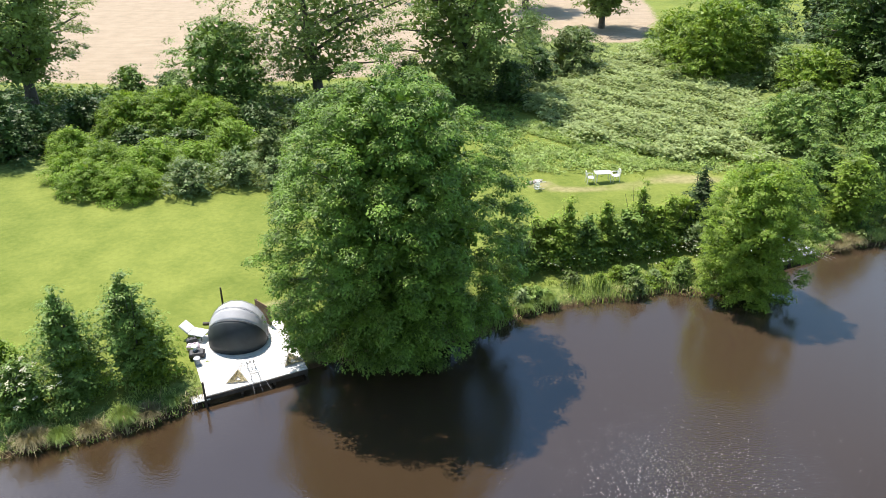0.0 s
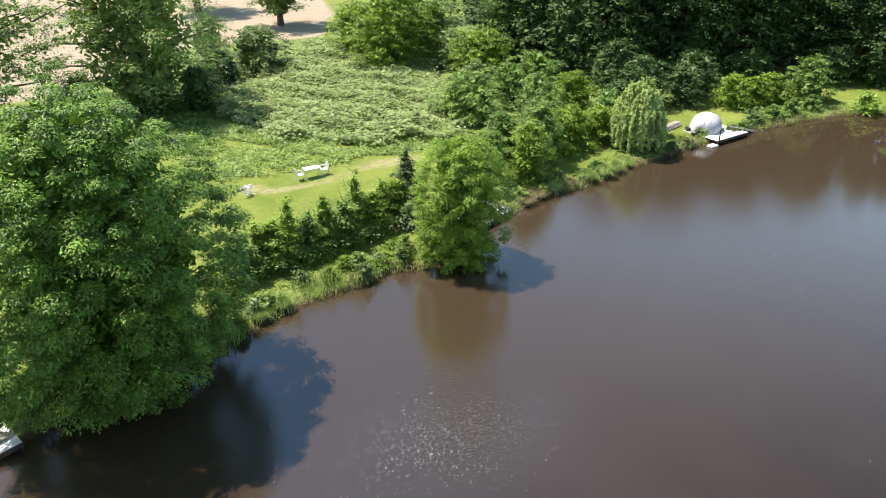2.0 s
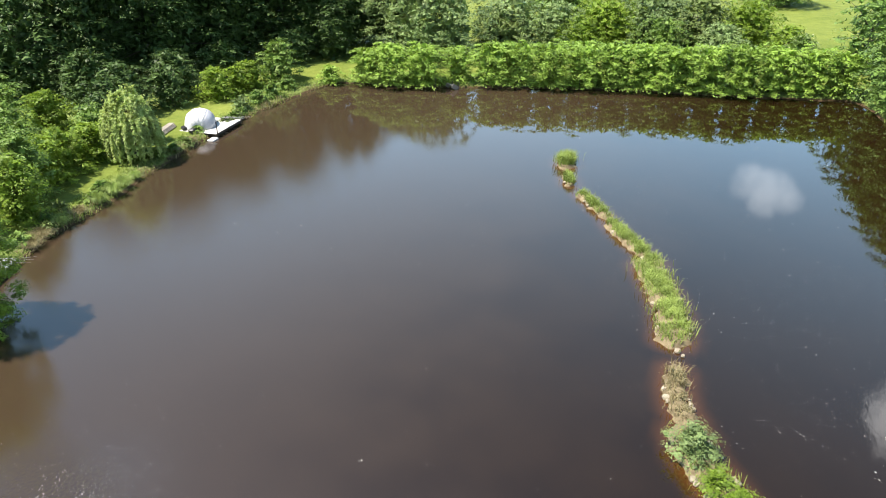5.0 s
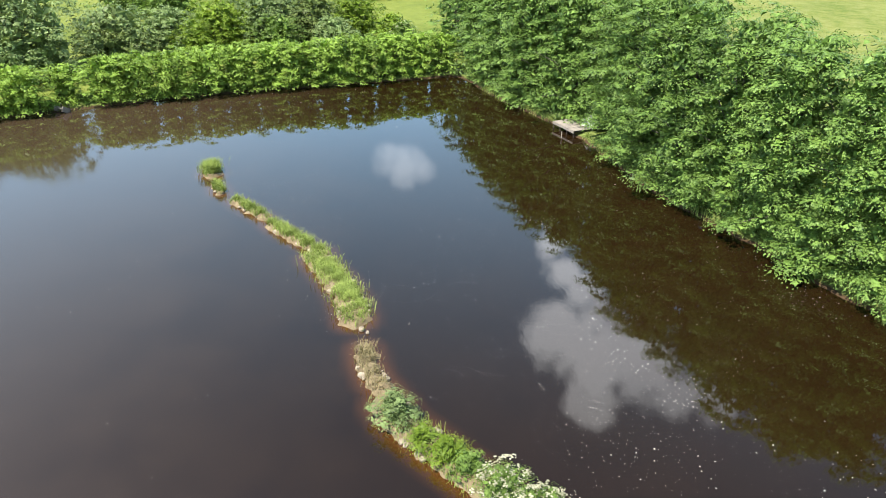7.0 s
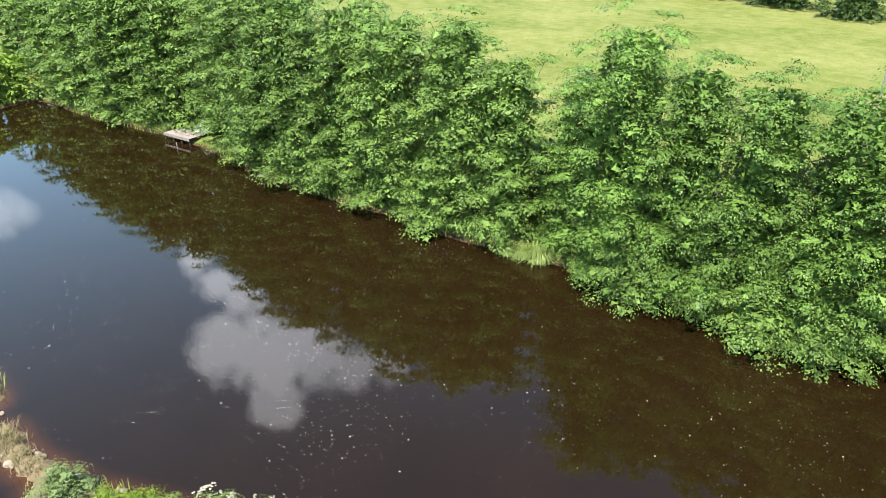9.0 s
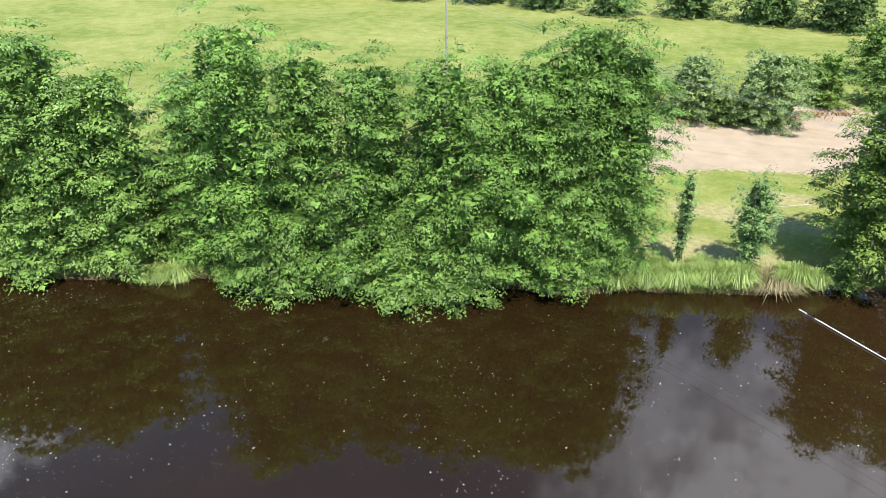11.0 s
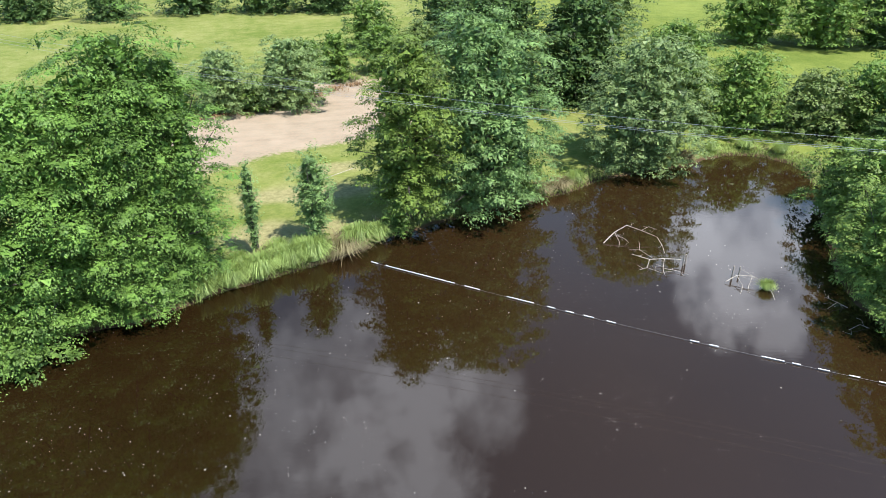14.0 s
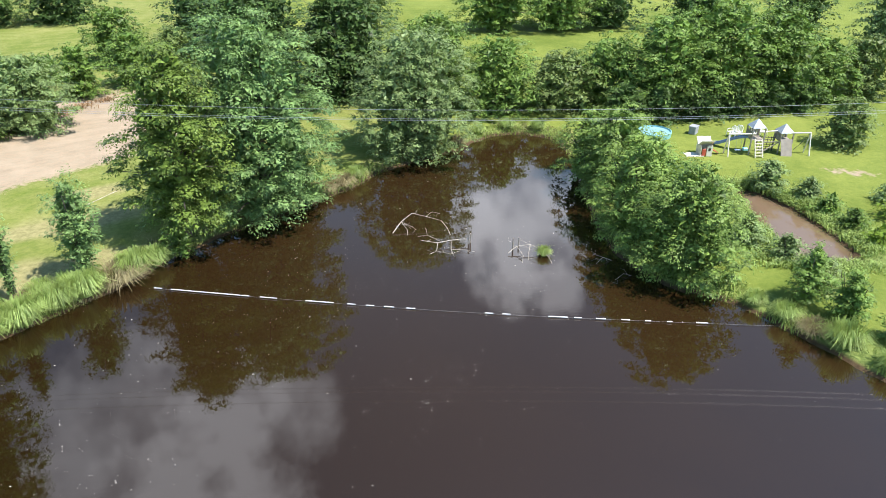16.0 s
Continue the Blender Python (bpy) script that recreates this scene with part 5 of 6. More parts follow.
deck(47.6, 43.95, 0.42, 10.5, 4.4, 3.6, 26, DECK_WOOD, "pale board fishing deck beside the willow")
shelter(46.8, 46.5, 0.43, 38, 3.0, 2.7, 1.5, TENT_WHITE, TENT_PANEL, "white dome fishing tent with a grey front on the deck", 58, 0.45)
post(45.6, 43.5, -1.0, 1.5, 0.05, "thin mooring post at the deck corner")
bag(44.9, 45.6, 0.4, 20, 0.9, 0.5, 0.4, BLACK_PLASTIC, "black barrow bag beside the tent")
bag(45.2, 46.9, 0.4, 60, 0.7, 0.4, 0.3, BLACK_PLASTIC, "dark tackle box beside the tent")
rod_pod(48.9, 44.6, 0.43, 12)
pallet = thing("timber_stack", 44.4, 48.0, 0.42, 20, "grey stack of boards behind the tent", "timber")
for k in range(4):
    part("plank", one_box(0.05 * k, 0.08 * k, 0.05 + 0.07 * k, 2.4, 0.5, 0.05, bevel=0.006), GREY_WOOD, pallet)
boat = thing("white_float_tray", 45.0, 43.55, 0.0, 10, "small white floating tray by the deck", "tray")
part("tray", one_box(0, 0, 0.06, 0.9, 0.6, 0.16, bevel=0.05), WHITE_PLASTIC, boat)

deck(20.9, 37.35, 0.42, 26, 3.6, 3.2, 23, DECK_WOOD, "pale board fishing deck behind a young tree")
shelter(20.0, 39.6, 0.43, 25, 2.5, 2.3, 1.5, TENT_WHITE, TENT_PANEL, "white dome fishing tent half hidden by a tree", 62)
rod_pod(21.4, 37.9, 0.43, 26)

deck(61.6, -14.95, 0.62, 202, 3.3, 2.6, 18, GREY_WOOD, "weathered grey wooden fishing deck under the alders", front_dark=False)
part("pile", bar((0, 0, 0), (0.1, 0, 1.35), 0.045, 7), GREY_WOOD, thing("mooring_pile", 60.0, -14.5, -0.8, 0, "grey pile in the water before the deck", "post"))
sheet = thing("white_tarpaulin", 61.6, -17.5, 0.62, 20, "crumpled white tarpaulin over gear on the deck", "tarpaulin")
bm = bmesh.new()
bmesh.ops.create_icosphere(bm, subdivisions=3, radius=0.7)
for v in bm.verts:
    v.co = Vector((v.co.x * 1.3, v.co.y, max(v.co.z, 0) * 1.2)) * (1 + 0.16 * math.sin(v.co.x * 9 + v.co.y * 7) + 0.1 * math.sin(v.co.z * 13 + v.co.x * 5))
part("sheet", bm, WHITE_PLASTIC, sheet)

landing = thing("water_steps", 70.1, 32.1, 0, 66, "small grey wooden steps down to the water", "steps")
for k in range(3):
    part("tread", one_box(0, 0.3 * k, 0.12 + 0.2 * k, 1.0, 0.32, 0.05, bevel=0.008), GREY_WOOD, landing)
for k in (-0.5, 0.5):
    part("side_board", one_box(k, 0.3, 0.25, 0.06, 1.0, 0.5, rx=30), GREY_WOOD, landing)
    part("leg", bar((k, -0.1, -0.9), (k, -0.1, 0.7), 0.05), DARK_WOOD, landing)


# ---- table and chairs on the far lawn ----
def plastic_chair(x, y, turn, tip=0):
    top = thing("garden_chair", x, y, ground_at(x, y), turn, "white plastic garden chair on the lawn" if not tip else "white plastic chair lying on its side on the grass", "chair", "garden chairs")
    top.matrix_world = pose(x, y, ground_at(x, y) + (0.28 if tip else 0), 0, tip, turn)
    part("seat", one_box(0, 0, 0.43, 0.5, 0.48, 0.04, bevel=0.012), WHITE_PLASTIC, top)
    bm = bmesh.new()
    tube(bm, [(-0.25, 0.24, 0.43), (-0.26, 0.3, 0.75), (-0.14, 0.33, 0.92), (0.14, 0.33, 0.92), (0.26, 0.3, 0.75), (0.25, 0.24, 0.43)], [0.028], 6)
    back = part("backrest", bm, WHITE_PLASTIC, top)
    for k in (-0.12, 0, 0.12):
        part("slat", one_box(k, 0.29, 0.67, 0.06, 0.02, 0.46, rx=-10), WHITE_PLASTIC, back)
    for k in (-0.26, 0.26):
        part("armrest", tube(bmesh.new(), [(k, 0.28, 0.64), (k * 1.1, -0.05, 0.66), (k, -0.24, 0.6)], [0.026], 6), WHITE_PLASTIC, top)
        for yy in (-0.22, 0.24):
            part("leg", bar((k * 0.95, yy, 0.64 if yy < 0 else 0.45), (k * 1.05, yy * 1.15, 0), 0.024), WHITE_PLASTIC, top)
    return top


table = thing("garden_table", 11.7, 49.2, ground_at(11.7, 49.2), 8, "long white plastic garden table on the lawn", "table")
part("tabletop", one_box(0, 0, 0.71, 1.25, 0.72, 0.04, bevel=0.015), WHITE_PLASTIC, table)
for a in (-0.54, 0.54):
    for b in (-0.28, 0.28):
        part("leg", bar((a, b, 0), (a * 0.95, b * 0.95, 0.7), 0.03), WHITE_PLASTIC, table)
plastic_chair(10.75, 49.0, 95)
plastic_chair(12.65, 49.35, -80)
plastic_chair(7.2, 47.9, 200, 84)
slab = thing("wooden_board", 6.7, 48.9, ground_at(6.7, 48.9), 30, "weathered board lying on bare ground", "board")
part("plank", one_box(0, 0, 0.04, 1.1, 0.4, 0.06, bevel=0.01), GREY_WOOD, slab)


# ---- float line across the bay ----
LINE_A, LINE_B = Vector((-4.3, -36.8, 0.03)), Vector((-30.4, -16.6, 0.05))


def on_line(k):
    p = LINE_A.lerp(LINE_B, k)
    return p + Vector((0.61, 0.79, 0)) * math.sin(math.pi * k) * 0.5


line = thing("float_line", 0, 0, 0, 0, "rope with white tube floats across the bay", "float line")
part("rope", tube(bmesh.new(), [on_line(k / 40) for k in range(41)], [0.008], 5), ROPE, line)
for a, b in ((0.001, 0.015), (0.031, 0.15), (0.152, 0.165), (0.184, 0.212), (0.26, 0.306), (0.328, 0.342), (0.359, 0.372), (0.388, 0.404), (0.424, 0.438), (0.548, 0.561), (0.575, 0.588), (0.646, 0.676), (0.686, 0.697), (0.719, 0.734), (0.758, 0.771), (0.794, 0.803), (0.827, 0.835), (0.871, 0.889)):
    part("float", tube(bmesh.new(), [on_line(a + (b - a) * k / 4) + Vector((0, 0, 0.03)) for k in range(5)], [0.027], 7), FLOAT_WHITE, line, "white tube float")


# ---- dead branches and posts in the bay ----
def dead_branch(x, y, limbs, label):
    top = thing("dead_branch", x, y, 0, 0, label, "branch", "dead branches")
    rng = random.Random(int(x * 7))
    for pts, r in limbs:
        limb = part("limb", tube(bmesh.new(), pts, [r * 0.36, r * 0.3, r * 0.23, r * 0.16, r * 0.1][: max(len(pts), 2)], 6), DEAD_WOOD, top)
        for k in range(3):
            a, b = Vector(pts[k % (len(pts) - 1)]), Vector(pts[k % (len(pts) - 1) + 1])
            s = a.lerp(b, rng.uniform(0.2, 0.9))
            m = s + Vector((rng.uniform(-0.35, 0.35), rng.uniform(-0.35, 0.35), rng.uniform(-0.1, 0.2)))
            e = m + Vector((rng.uniform(-0.35, 0.35), rng.uniform(-0.35, 0.35), rng.uniform(-0.25, 0.15)))
            part("twig", tube(bmesh.new(), [s, m, e], [r * 0.2, r * 0.14, r * 0.08], 4), DEAD_WOOD, limb)
    return top


dead_branch(-20.4, -36.2, [([(1.8, 0.2, 0.05), (0.9, -0.3, 0.45), (0.0, -0.5, 0.75), (-0.7, 0.1, 0.6), (-1.5, 0.7, 0.35)], 0.09), ([(0.9, -0.3, 0.45), (0.9, 0.5, 0.2), (1.1, 0.9, -0.1)], 0.05), ([(0.9, -0.3, 0.42), (0.4, 0.3, 0.2), (0.3, 0.6, 0.1)], 0.035), ([(-0.7, 0.1, 0.6), (-1.3, -0.1, 0.7), (-1.7, 0.2, 0.6)], 0.03), ([(-1.5, 0.7, 0.35), (-1.4, 1.6, 0.2), (-1.2, 2.6, -0.2)], 0.06)],
            "bleached dead branch arching out of the pond")
dead_branch(-20.6, -32.6, [([(-1.4, 0.2, 0.35), (-0.4, -0.3, 0.3), (0.5, -0.4, 0.3), (1.4, -0.9, 0.5)], 0.085), ([(0.5, -0.4, 0.3), (1.0, 0.3, 0.2), (1.5, 0.3, 0.1)], 0.05), ([(-0.4, -0.3, 0.3), (0.1, 0.5, 0.15), (0.3, 1.3, -0.2)], 0.05), ([(0.1, 0.5, 0.15), (-0.6, 0.9, 0.1), (-1.0, 1.4, 0.1)], 0.035), ([(0.2, -0.3, 0.3), (0.7, -1.3, 0.5), (0.4, -2.0, 0.6)], 0.045), ([(0.7, -1.3, 0.5), (1.2, -1.6, 0.4)], 0.025), ([(1.0, 0.3, 0.2), (0.4, 0.9, 0.1), (-0.2, 1.0, 0.2)], 0.03)],
            "tangle of bleached dead branches lying in the pond")
dead_branch(-24.4, -29.6, [([(1.2, -0.4, 0.1), (0.5, -0.5, 0.35), (-0.2, -0.1, 0.45), (-0.7, 0.5, 0.2)], 0.07), ([(0.5, -0.5, 0.35), (0.7, 0.4, 0.2), (1.2, 1.0, -0.1)], 0.05), ([(-0.2, -0.1, 0.45), (0.4, 0.5, 0.2), (0.6, 0.8, -0.1)], 0.045), ([(-0.7, 0.5, 0.2), (-0.5, 1.4, 0.1), (-0.2, 2.2, -0.1)], 0.045), ([(-0.2, -0.1, 0.45), (0.3, -0.7, 0.7)], 0.03)],
            "bleached dead branch leaning on posts in the pond")
dead_branch(-27.6, -26.6, [([(-0.6, 0.4, -0.1), (0.1, 0.1, 0.25), (0.8, 0.3, 0.1)], 0.05), ([(0.1, 0.1, 0.25), (0.5, -0.4, 0.35)], 0.03)], "small bleached branch near the spit")
dead_branch(-27.2, -24.6, [([(-0.7, 0.3, -0.1), (0.0, 0.1, 0.2), (0.7, 0.2, 0.05)], 0.045)], "small bleached branch near the spit")
for x, y, h in ((-21.95, -32.4, 0.68), (-22.15, -32.5, 0.62), (-24.0, -30.6, 0.66), (-24.5, -30.7, 0.5)):
    post(x, y, -1.0, h, 0.05, "grey wooden post standing in the pond", GREY_WOOD)
pole_lying = thing("fallen_pole", -3.4, -50.0, ground_at(-3.4, -50.0), 35, "pale wooden pole lying on the grass", "pole")
part("shaft", bar((-1.9, 0, 0.03), (1.9, 0, 0.04), 0.028, 7), DEAD_WOOD, pole_lying)


# ---- playground ----
def pyramid(z, w, h):
    bm = bmesh.new()
    base = [bm.verts.new((a * w, b * w, z)) for a, b in ((-1, -1), (1, -1), (1, 1), (-1, 1))]
    tip = bm.verts.new((0, 0, z + h))
    for k in range(4):
        bm.faces.new((base[k], base[(k + 1) % 4], tip))
    bm.faces.new(base[::-1])
    return bm


def tower(x, y, z, turn, deck_z, roof_z, label):
    top = thing("play_tower", x, y, z, turn, label, "play tower", "play towers")
    for a in (-0.5, 0.5):
        for b in (-0.5, 0.5):
            part("post", one_box(a, b, roof_z / 2, 0.09, 0.09, roof_z, bevel=0.01), GREY_WOOD, top)
    for k in range(7):
        part("floor_board", one_box(0, -0.45 + k * 0.15, deck_z, 1.05, 0.14, 0.035), GREY_WOOD, top)
    for k in range(6):
        part("side_slat", one_box(-0.52, -0.4 + k * 0.16, deck_z + 0.35, 0.025, 0.12, 0.65), GREY_WOOD, top)
        part("side_slat", one_box(-0.4 + k * 0.16, 0.52, deck_z + 0.35, 0.12, 0.025, 0.65), GREY_WOOD, top)
    part("roof", pyramid(roof_z, 0.55, 0.65), ROOF_BLUE, top, "grey-blue pyramid roof")
    return top


PG, PT = ground_at(-50.0, -32.6), 151.5
tower(-49.9, -33.4, PG, PT, 1.25, 2.2, "wooden play tower with a grey-blue pyramid roof and ladder")
tower(-52.0, -32.3, PG, PT, 1.1, 1.75, "lower wooden play tower with a climbing wall")
swing = thing("swing_frame", -47.6, -34.1, PG, PT, "white wooden swing beam with a swing seat", "swing", "swing frames")
part("beam", bar((0.0, 0, 1.75), (2.1, 0.0, 1.75), 0.06, 8), CREAM, swing)
for k in (-0.45, 0.45):
    part("leg", bar((0, k, 0), (0, 0, 1.78), 0.055, 7), CREAM, swing)
swing_seat = part("seat", one_box(0.9, 0, 0.45, 0.45, 0.2, 0.04, bevel=0.01), BLUE_PLASTIC, swing)
for k in (0.7, 1.1):
    part("chain", bar((k, 0, 0.45), (k, 0, 1.72), 0.012, 4), POLE_GREY, swing_seat)
part("seat", one_box(1.5, 0, 0.5, 0.4, 0.3, 0.25, bevel=0.05), TURQUOISE, swing, "turquoise toddler seat")
swing2 = thing("swing_frame", -53.4, -30.95, PG, PT, "white wooden swing beam with a dark rope", "swing", "swing frames")
part("beam", bar((0.0, 0, 1.78), (-1.5, 0.0, 1.78), 0.06, 8), CREAM, swing2)
for k in (-0.45, 0.45):
    part("leg", bar((0, k, 0), (0, 0, 1.8), 0.055, 7), CREAM, swing2)
part("rope", tube(bmesh.new(), [(-0.1, 0, 1.7), (-0.6, 0.05, 0.9), (-1.1, 0.1, 0.35)], [0.02], 5), BLACK_PLASTIC, swing2)
slide = thing("slide", -49.6, -34.0, PG, 23, "blue plastic slide on the play tower", "slide")
bm = bmesh.new()
for a, b in (((0.0, 0.2, 1.25), (0, -0.6, 1.0)), ((0, -0.6, 1.0), (0, -2.0, 0.25)), ((0, -2.0, 0.25), (0, -2.5, 0.15))):
    va, vb = Vector(a), Vector(b)
    mid, ang = (va + vb) / 2, math.degrees(math.atan2(vb.z - va.z, va.y - vb.y))
    box(bm, mid.x, mid.y, mid.z, 0.46, (va - vb).length + 0.02, 0.03, rx=-ang)
    for k in (-0.24, 0.24):
        box(bm, k, mid.y, mid.z + 0.08, 0.03, (va - vb).length + 0.02, 0.16, rx=-ang)
part("chute", bm, BLUE_PLASTIC, slide)
part("foot", bar((0, -2.3, 0), (0, -2.3, 0.16), 0.05), BLUE_PLASTIC, slide)
ladder = thing("climbing_ladder", -49.7, -32.95, PG, PT, "pale wooden ladder on the play tower", "ladder")
for k in (-0.3, 0.3):
    part("rail", bar((k, -0.75, 0), (k, -0.1, 1.35), 0.04), CREAM, ladder)
for k in range(6):
    part("rung", one_box(0, -0.68 + k * 0.105, 0.15 + k * 0.215, 0.6, 0.1, 0.035), CREAM, ladder)
wall = thing("climbing_wall", -51.75, -31.85, PG, PT, "grey sloping climbing board on the play tower", "climbing wall")
part("board", one_box(0, -0.25, 0.62, 0.9, 0.04, 1.4, rx=-22, bevel=0.01), GREY_WOOD, wall)
net = thing("climbing_net", -50.95, -32.85, PG, PT, "dark rope climbing net and rails between the play towers", "climbing net")
for k in range(6):
    part("rope", bar((-0.62, 0.25 - k * 0.02, 0.25 + k * 0.2), (0.62, 0.25 - k * 0.02, 0.2 + k * 0.2), 0.022, 5), DARK_WOOD, net)
for k in range(5):
    part("rope", bar((-0.55 + k * 0.28, 0.25, 0.0), (-0.55 + k * 0.28, 0.15, 1.3), 0.022, 5), DARK_WOOD, net)
part("rail", bar((-0.7, 0.2, 1.65), (0.7, 0.2, 1.75), 0.05, 7), CREAM, net, "pale rail")
part("rail", bar((-0.7, -0.35, 1.0), (0.7, -0.35, 1.0), 0.045, 7), GREY_WOOD, net)
part("brace", bar((-0.7, -0.35, 0.1), (0.7, -0.35, 1.0), 0.045, 7), GREY_WOOD, net)
for x, y, turn in ((-52.3, -36.6, 120), (-53.2, -35.7, 175), (-54.1, -35.5, 200), (-51.7, -36.9, 80)):
    plastic_chair(x, y, turn)
playhouse = thing("playhouse", -46.1, -35.2, PG, 150, "small cream and red plastic playhouse on the grass", "playhouse")
part("wall", one_box(-0.3, 0, 0.45, 0.05, 1.0, 0.9, bevel=0.015), CREAM, playhouse)
part("wall", one_box(0.6, 0, 0.45, 0.05, 1.0, 0.9, bevel=0.015), CREAM, playhouse)
part("wall", one_box(0.15, 0.47, 0.45, 0.85, 0.05, 0.9, bevel=0.015), CREAM, playhouse)
for k, a in ((-0.5, 38), (0.5, -38)):
    part("roof_panel", one_box(0.15, k * 0.58, 1.08, 1.1, 0.8, 0.05, rx=-a if k > 0 else -a, bevel=0.015), CREAM, playhouse)
part("door", one_box(-0.05, -0.5, 0.35, 0.3, 0.05, 0.6, bevel=0.015), RED_PLASTIC, playhouse, "red door")
part("front_wall", one_box(0.38, -0.47, 0.45, 0.42, 0.05, 0.9, bevel=0.015), CREAM, playhouse)
part("window", one_box(0.38, -0.5, 0.6, 0.18, 0.03, 0.22, bevel=0.01), BLACK_PLASTIC, playhouse, "dark window opening")
part("slide_chute", one_box(1.0, 0.1, 0.3, 0.7, 0.4, 0.05, ry=30, bevel=0.01), RED_PLASTIC, playhouse)
part("floor_tray", one_box(-0.7, -0.1, 0.04, 1.4, 0.9, 0.08, bevel=0.02), CREAM, playhouse)

basin = thing("paddling_pool", -46.3, -40.5, ground_at(-46.3, -40.5), 0, "round turquoise paddling pool filled with water", "pool", scale=0.78)
bm = bmesh.new()
for k in range(36):
    a, b = math.tau * k / 36, math.tau * (k + 1) / 36
    for r0, z0, r1, z1 in ((1.8, 0, 1.85, 0.62), (1.85, 0.62, 1.74, 0.66), (1.74, 0.66, 1.7, 0.1)):
        bm.faces.new([bm.verts.new(p) for p in ((r0 * math.cos(a), r0 * math.sin(a), z0), (r0 * math.cos(b), r0 * math.sin(b), z0), (r1 * math.cos(b), r1 * math.sin(b), z1), (r1 * math.cos(a), r1 * math.sin(a), z1))])
bmesh.ops.remove_doubles(bm, verts=bm.verts, dist=0.001)
part("wall", bm, TURQUOISE, basin)
bm = bmesh.new()
bmesh.ops.create_circle(bm, cap_ends=True, segments=36, radius=1.72, matrix=pose(0, 0, 0.5))
part("water", bm, POOL_WATER, basin, "clear blue water")
bin_box = thing("storage_box", -49.7, -39.2, ground_at(-49.7, -39.2), 20, "grey plastic storage box on the lawn", "box")
part("body", one_box(0, 0, 0.32, 0.75, 0.6, 0.64, bevel=0.04), BIN_GREY, bin_box)
part("lid", one_box(0, 0, 0.67, 0.82, 0.66, 0.08, bevel=0.02), BIN_GREY, bin_box)
pad = new("pavement", bpy.data.meshes.new("pavement"))
bm = one_box(-62.4, -27.2, 0.49, 3.4, 3.0, 0.12, rz=20, bevel=0.02)
bm.to_mesh(pad.data)
bm.free()
pad.data.materials.append(ROAD_PALE)
tagged(pad, "pale gravel hardstanding beside the lawn", "pavement", kind="structure")


# ---- power line ----
def line_pole(x, y, h, turn):
    top = thing("power_pole", x, y, ground_at(x, y) - 0.3, turn, "slim grey concrete power pole with a crossarm", "power pole", "power poles")
    part("shaft", tube(bmesh.new(), [(0, 0, 0), (0, 0, h * 0.5), (0, 0, h)], [0.1, 0.085, 0.065], 8), CONCRETE, top)
    part("crossarm", one_box(0, 0, h - 0.15, 1.7, 0.1, 0.1, bevel=0.01), CONCRETE, top)
    for k in (-0.75, 0, 0.75):
        part("insulator", tube(bmesh.new(), [(k, 0, h - 0.1), (k, 0, h + 0.02), (k, 0, h + 0.12)], [0.05, 0.07, 0.04], 8), BROWN_WOOD, top, "brown insulator")
    return top


A, B = Vector((24.7, -56.9, 0)), Vector((-60.8, -5.3, 0))
across = Vector((A.y - B.y, B.x - A.x, 0)).normalized()
turn_line = math.degrees(math.atan2(across.y, across.x))
line_pole(A.x, A.y, 11.4, turn_line)
line_pole(B.x, B.y, 11.0, turn_line)
wires = thing("power_line", 0, 0, 0, 0, "three thin overhead wires across the bay", "power line")
for off, drop in ((-0.75, 2.4), (0.0, 2.55), (0.75, 2.3)):
    pts = []
    for k in range(33):
        u = k / 32
        p = A.lerp(B, u) + across * off
        p.z = 11.6 + (11.25 - 11.6) * u - drop * 4 * u * (1 - u)
        pts.append(p)
    part("wire", tube(bmesh.new(), pts, [0.0075], 4), WIRE, wires)


# ---- grass, reeds and other growth ----
def blades(foot, h, w, lean, rng):
    """Bent blades of grass: a broad lower and a narrow upper face each."""
    n = len(foot)
    a = rng.random(n) * 6.283
    way = np.stack([np.cos(a), np.sin(a), np.zeros(n)], 1)
    side = np.stack([-np.sin(a), np.cos(a), np.zeros(n)], 1)
    h = h * rng.uniform(0.6, 1.2, (n, 1))
    w = w * rng.uniform(0.7, 1.3, (n, 1))
    lean = lean * rng.uniform(0.3, 1.2, (n, 1))
    up = np.array([0, 0, 1.0])
    mid = foot + up * h * 0.62 + way * h * lean * 0.35
    tip = foot + up * h * (1 - 0.35 * lean) + way * h * lean
    low = np.stack([foot - side * w / 2, foot + side * w / 2, mid + side * w * 0.4, mid - side * w * 0.4], 1)
    high = np.stack([mid - side * w * 0.4, mid + side * w * 0.4, tip + side * w * 0.06, tip - side * w * 0.06], 1)
    return np.concatenate([low, high])


def scatter(name, poly, count, label, tint, make, seed, keep=None, category="grass", soft=0.8, bare=-9.0):
    rng = np.random.default_rng(seed)
    p = np.array(poly)
    lo, hi = p.min(0), p.max(0)
    at = rng.uniform(lo - 1, hi + 1, (count * 5, 2))
    # a ragged edge, and patches inside it
    patch = wobble(at[:, 0] * 0.55 + seed, at[:, 1] * 0.55) + 0.6 * wobble(at[:, 0] * 1.5 + seed, at[:, 1] * 1.5)
    at = at[(signed_distance(p, at[:, 0], at[:, 1]) + soft * patch + rng.normal(0, 0.3, len(at)) < 0) & (patch + rng.normal(0, 0.4, len(at)) > bare)]
    z, d = land(at[:, 0], at[:, 1])
    good = d > 0.05 if keep is None else keep(d, at)
    at, z = at[good][:count], z[good][:count]
    ob = new(name, quads_mesh(name, make(np.column_stack([at, z]), rng), LEAF[tint]))
    return tagged(ob, label, category, kind="stuff")


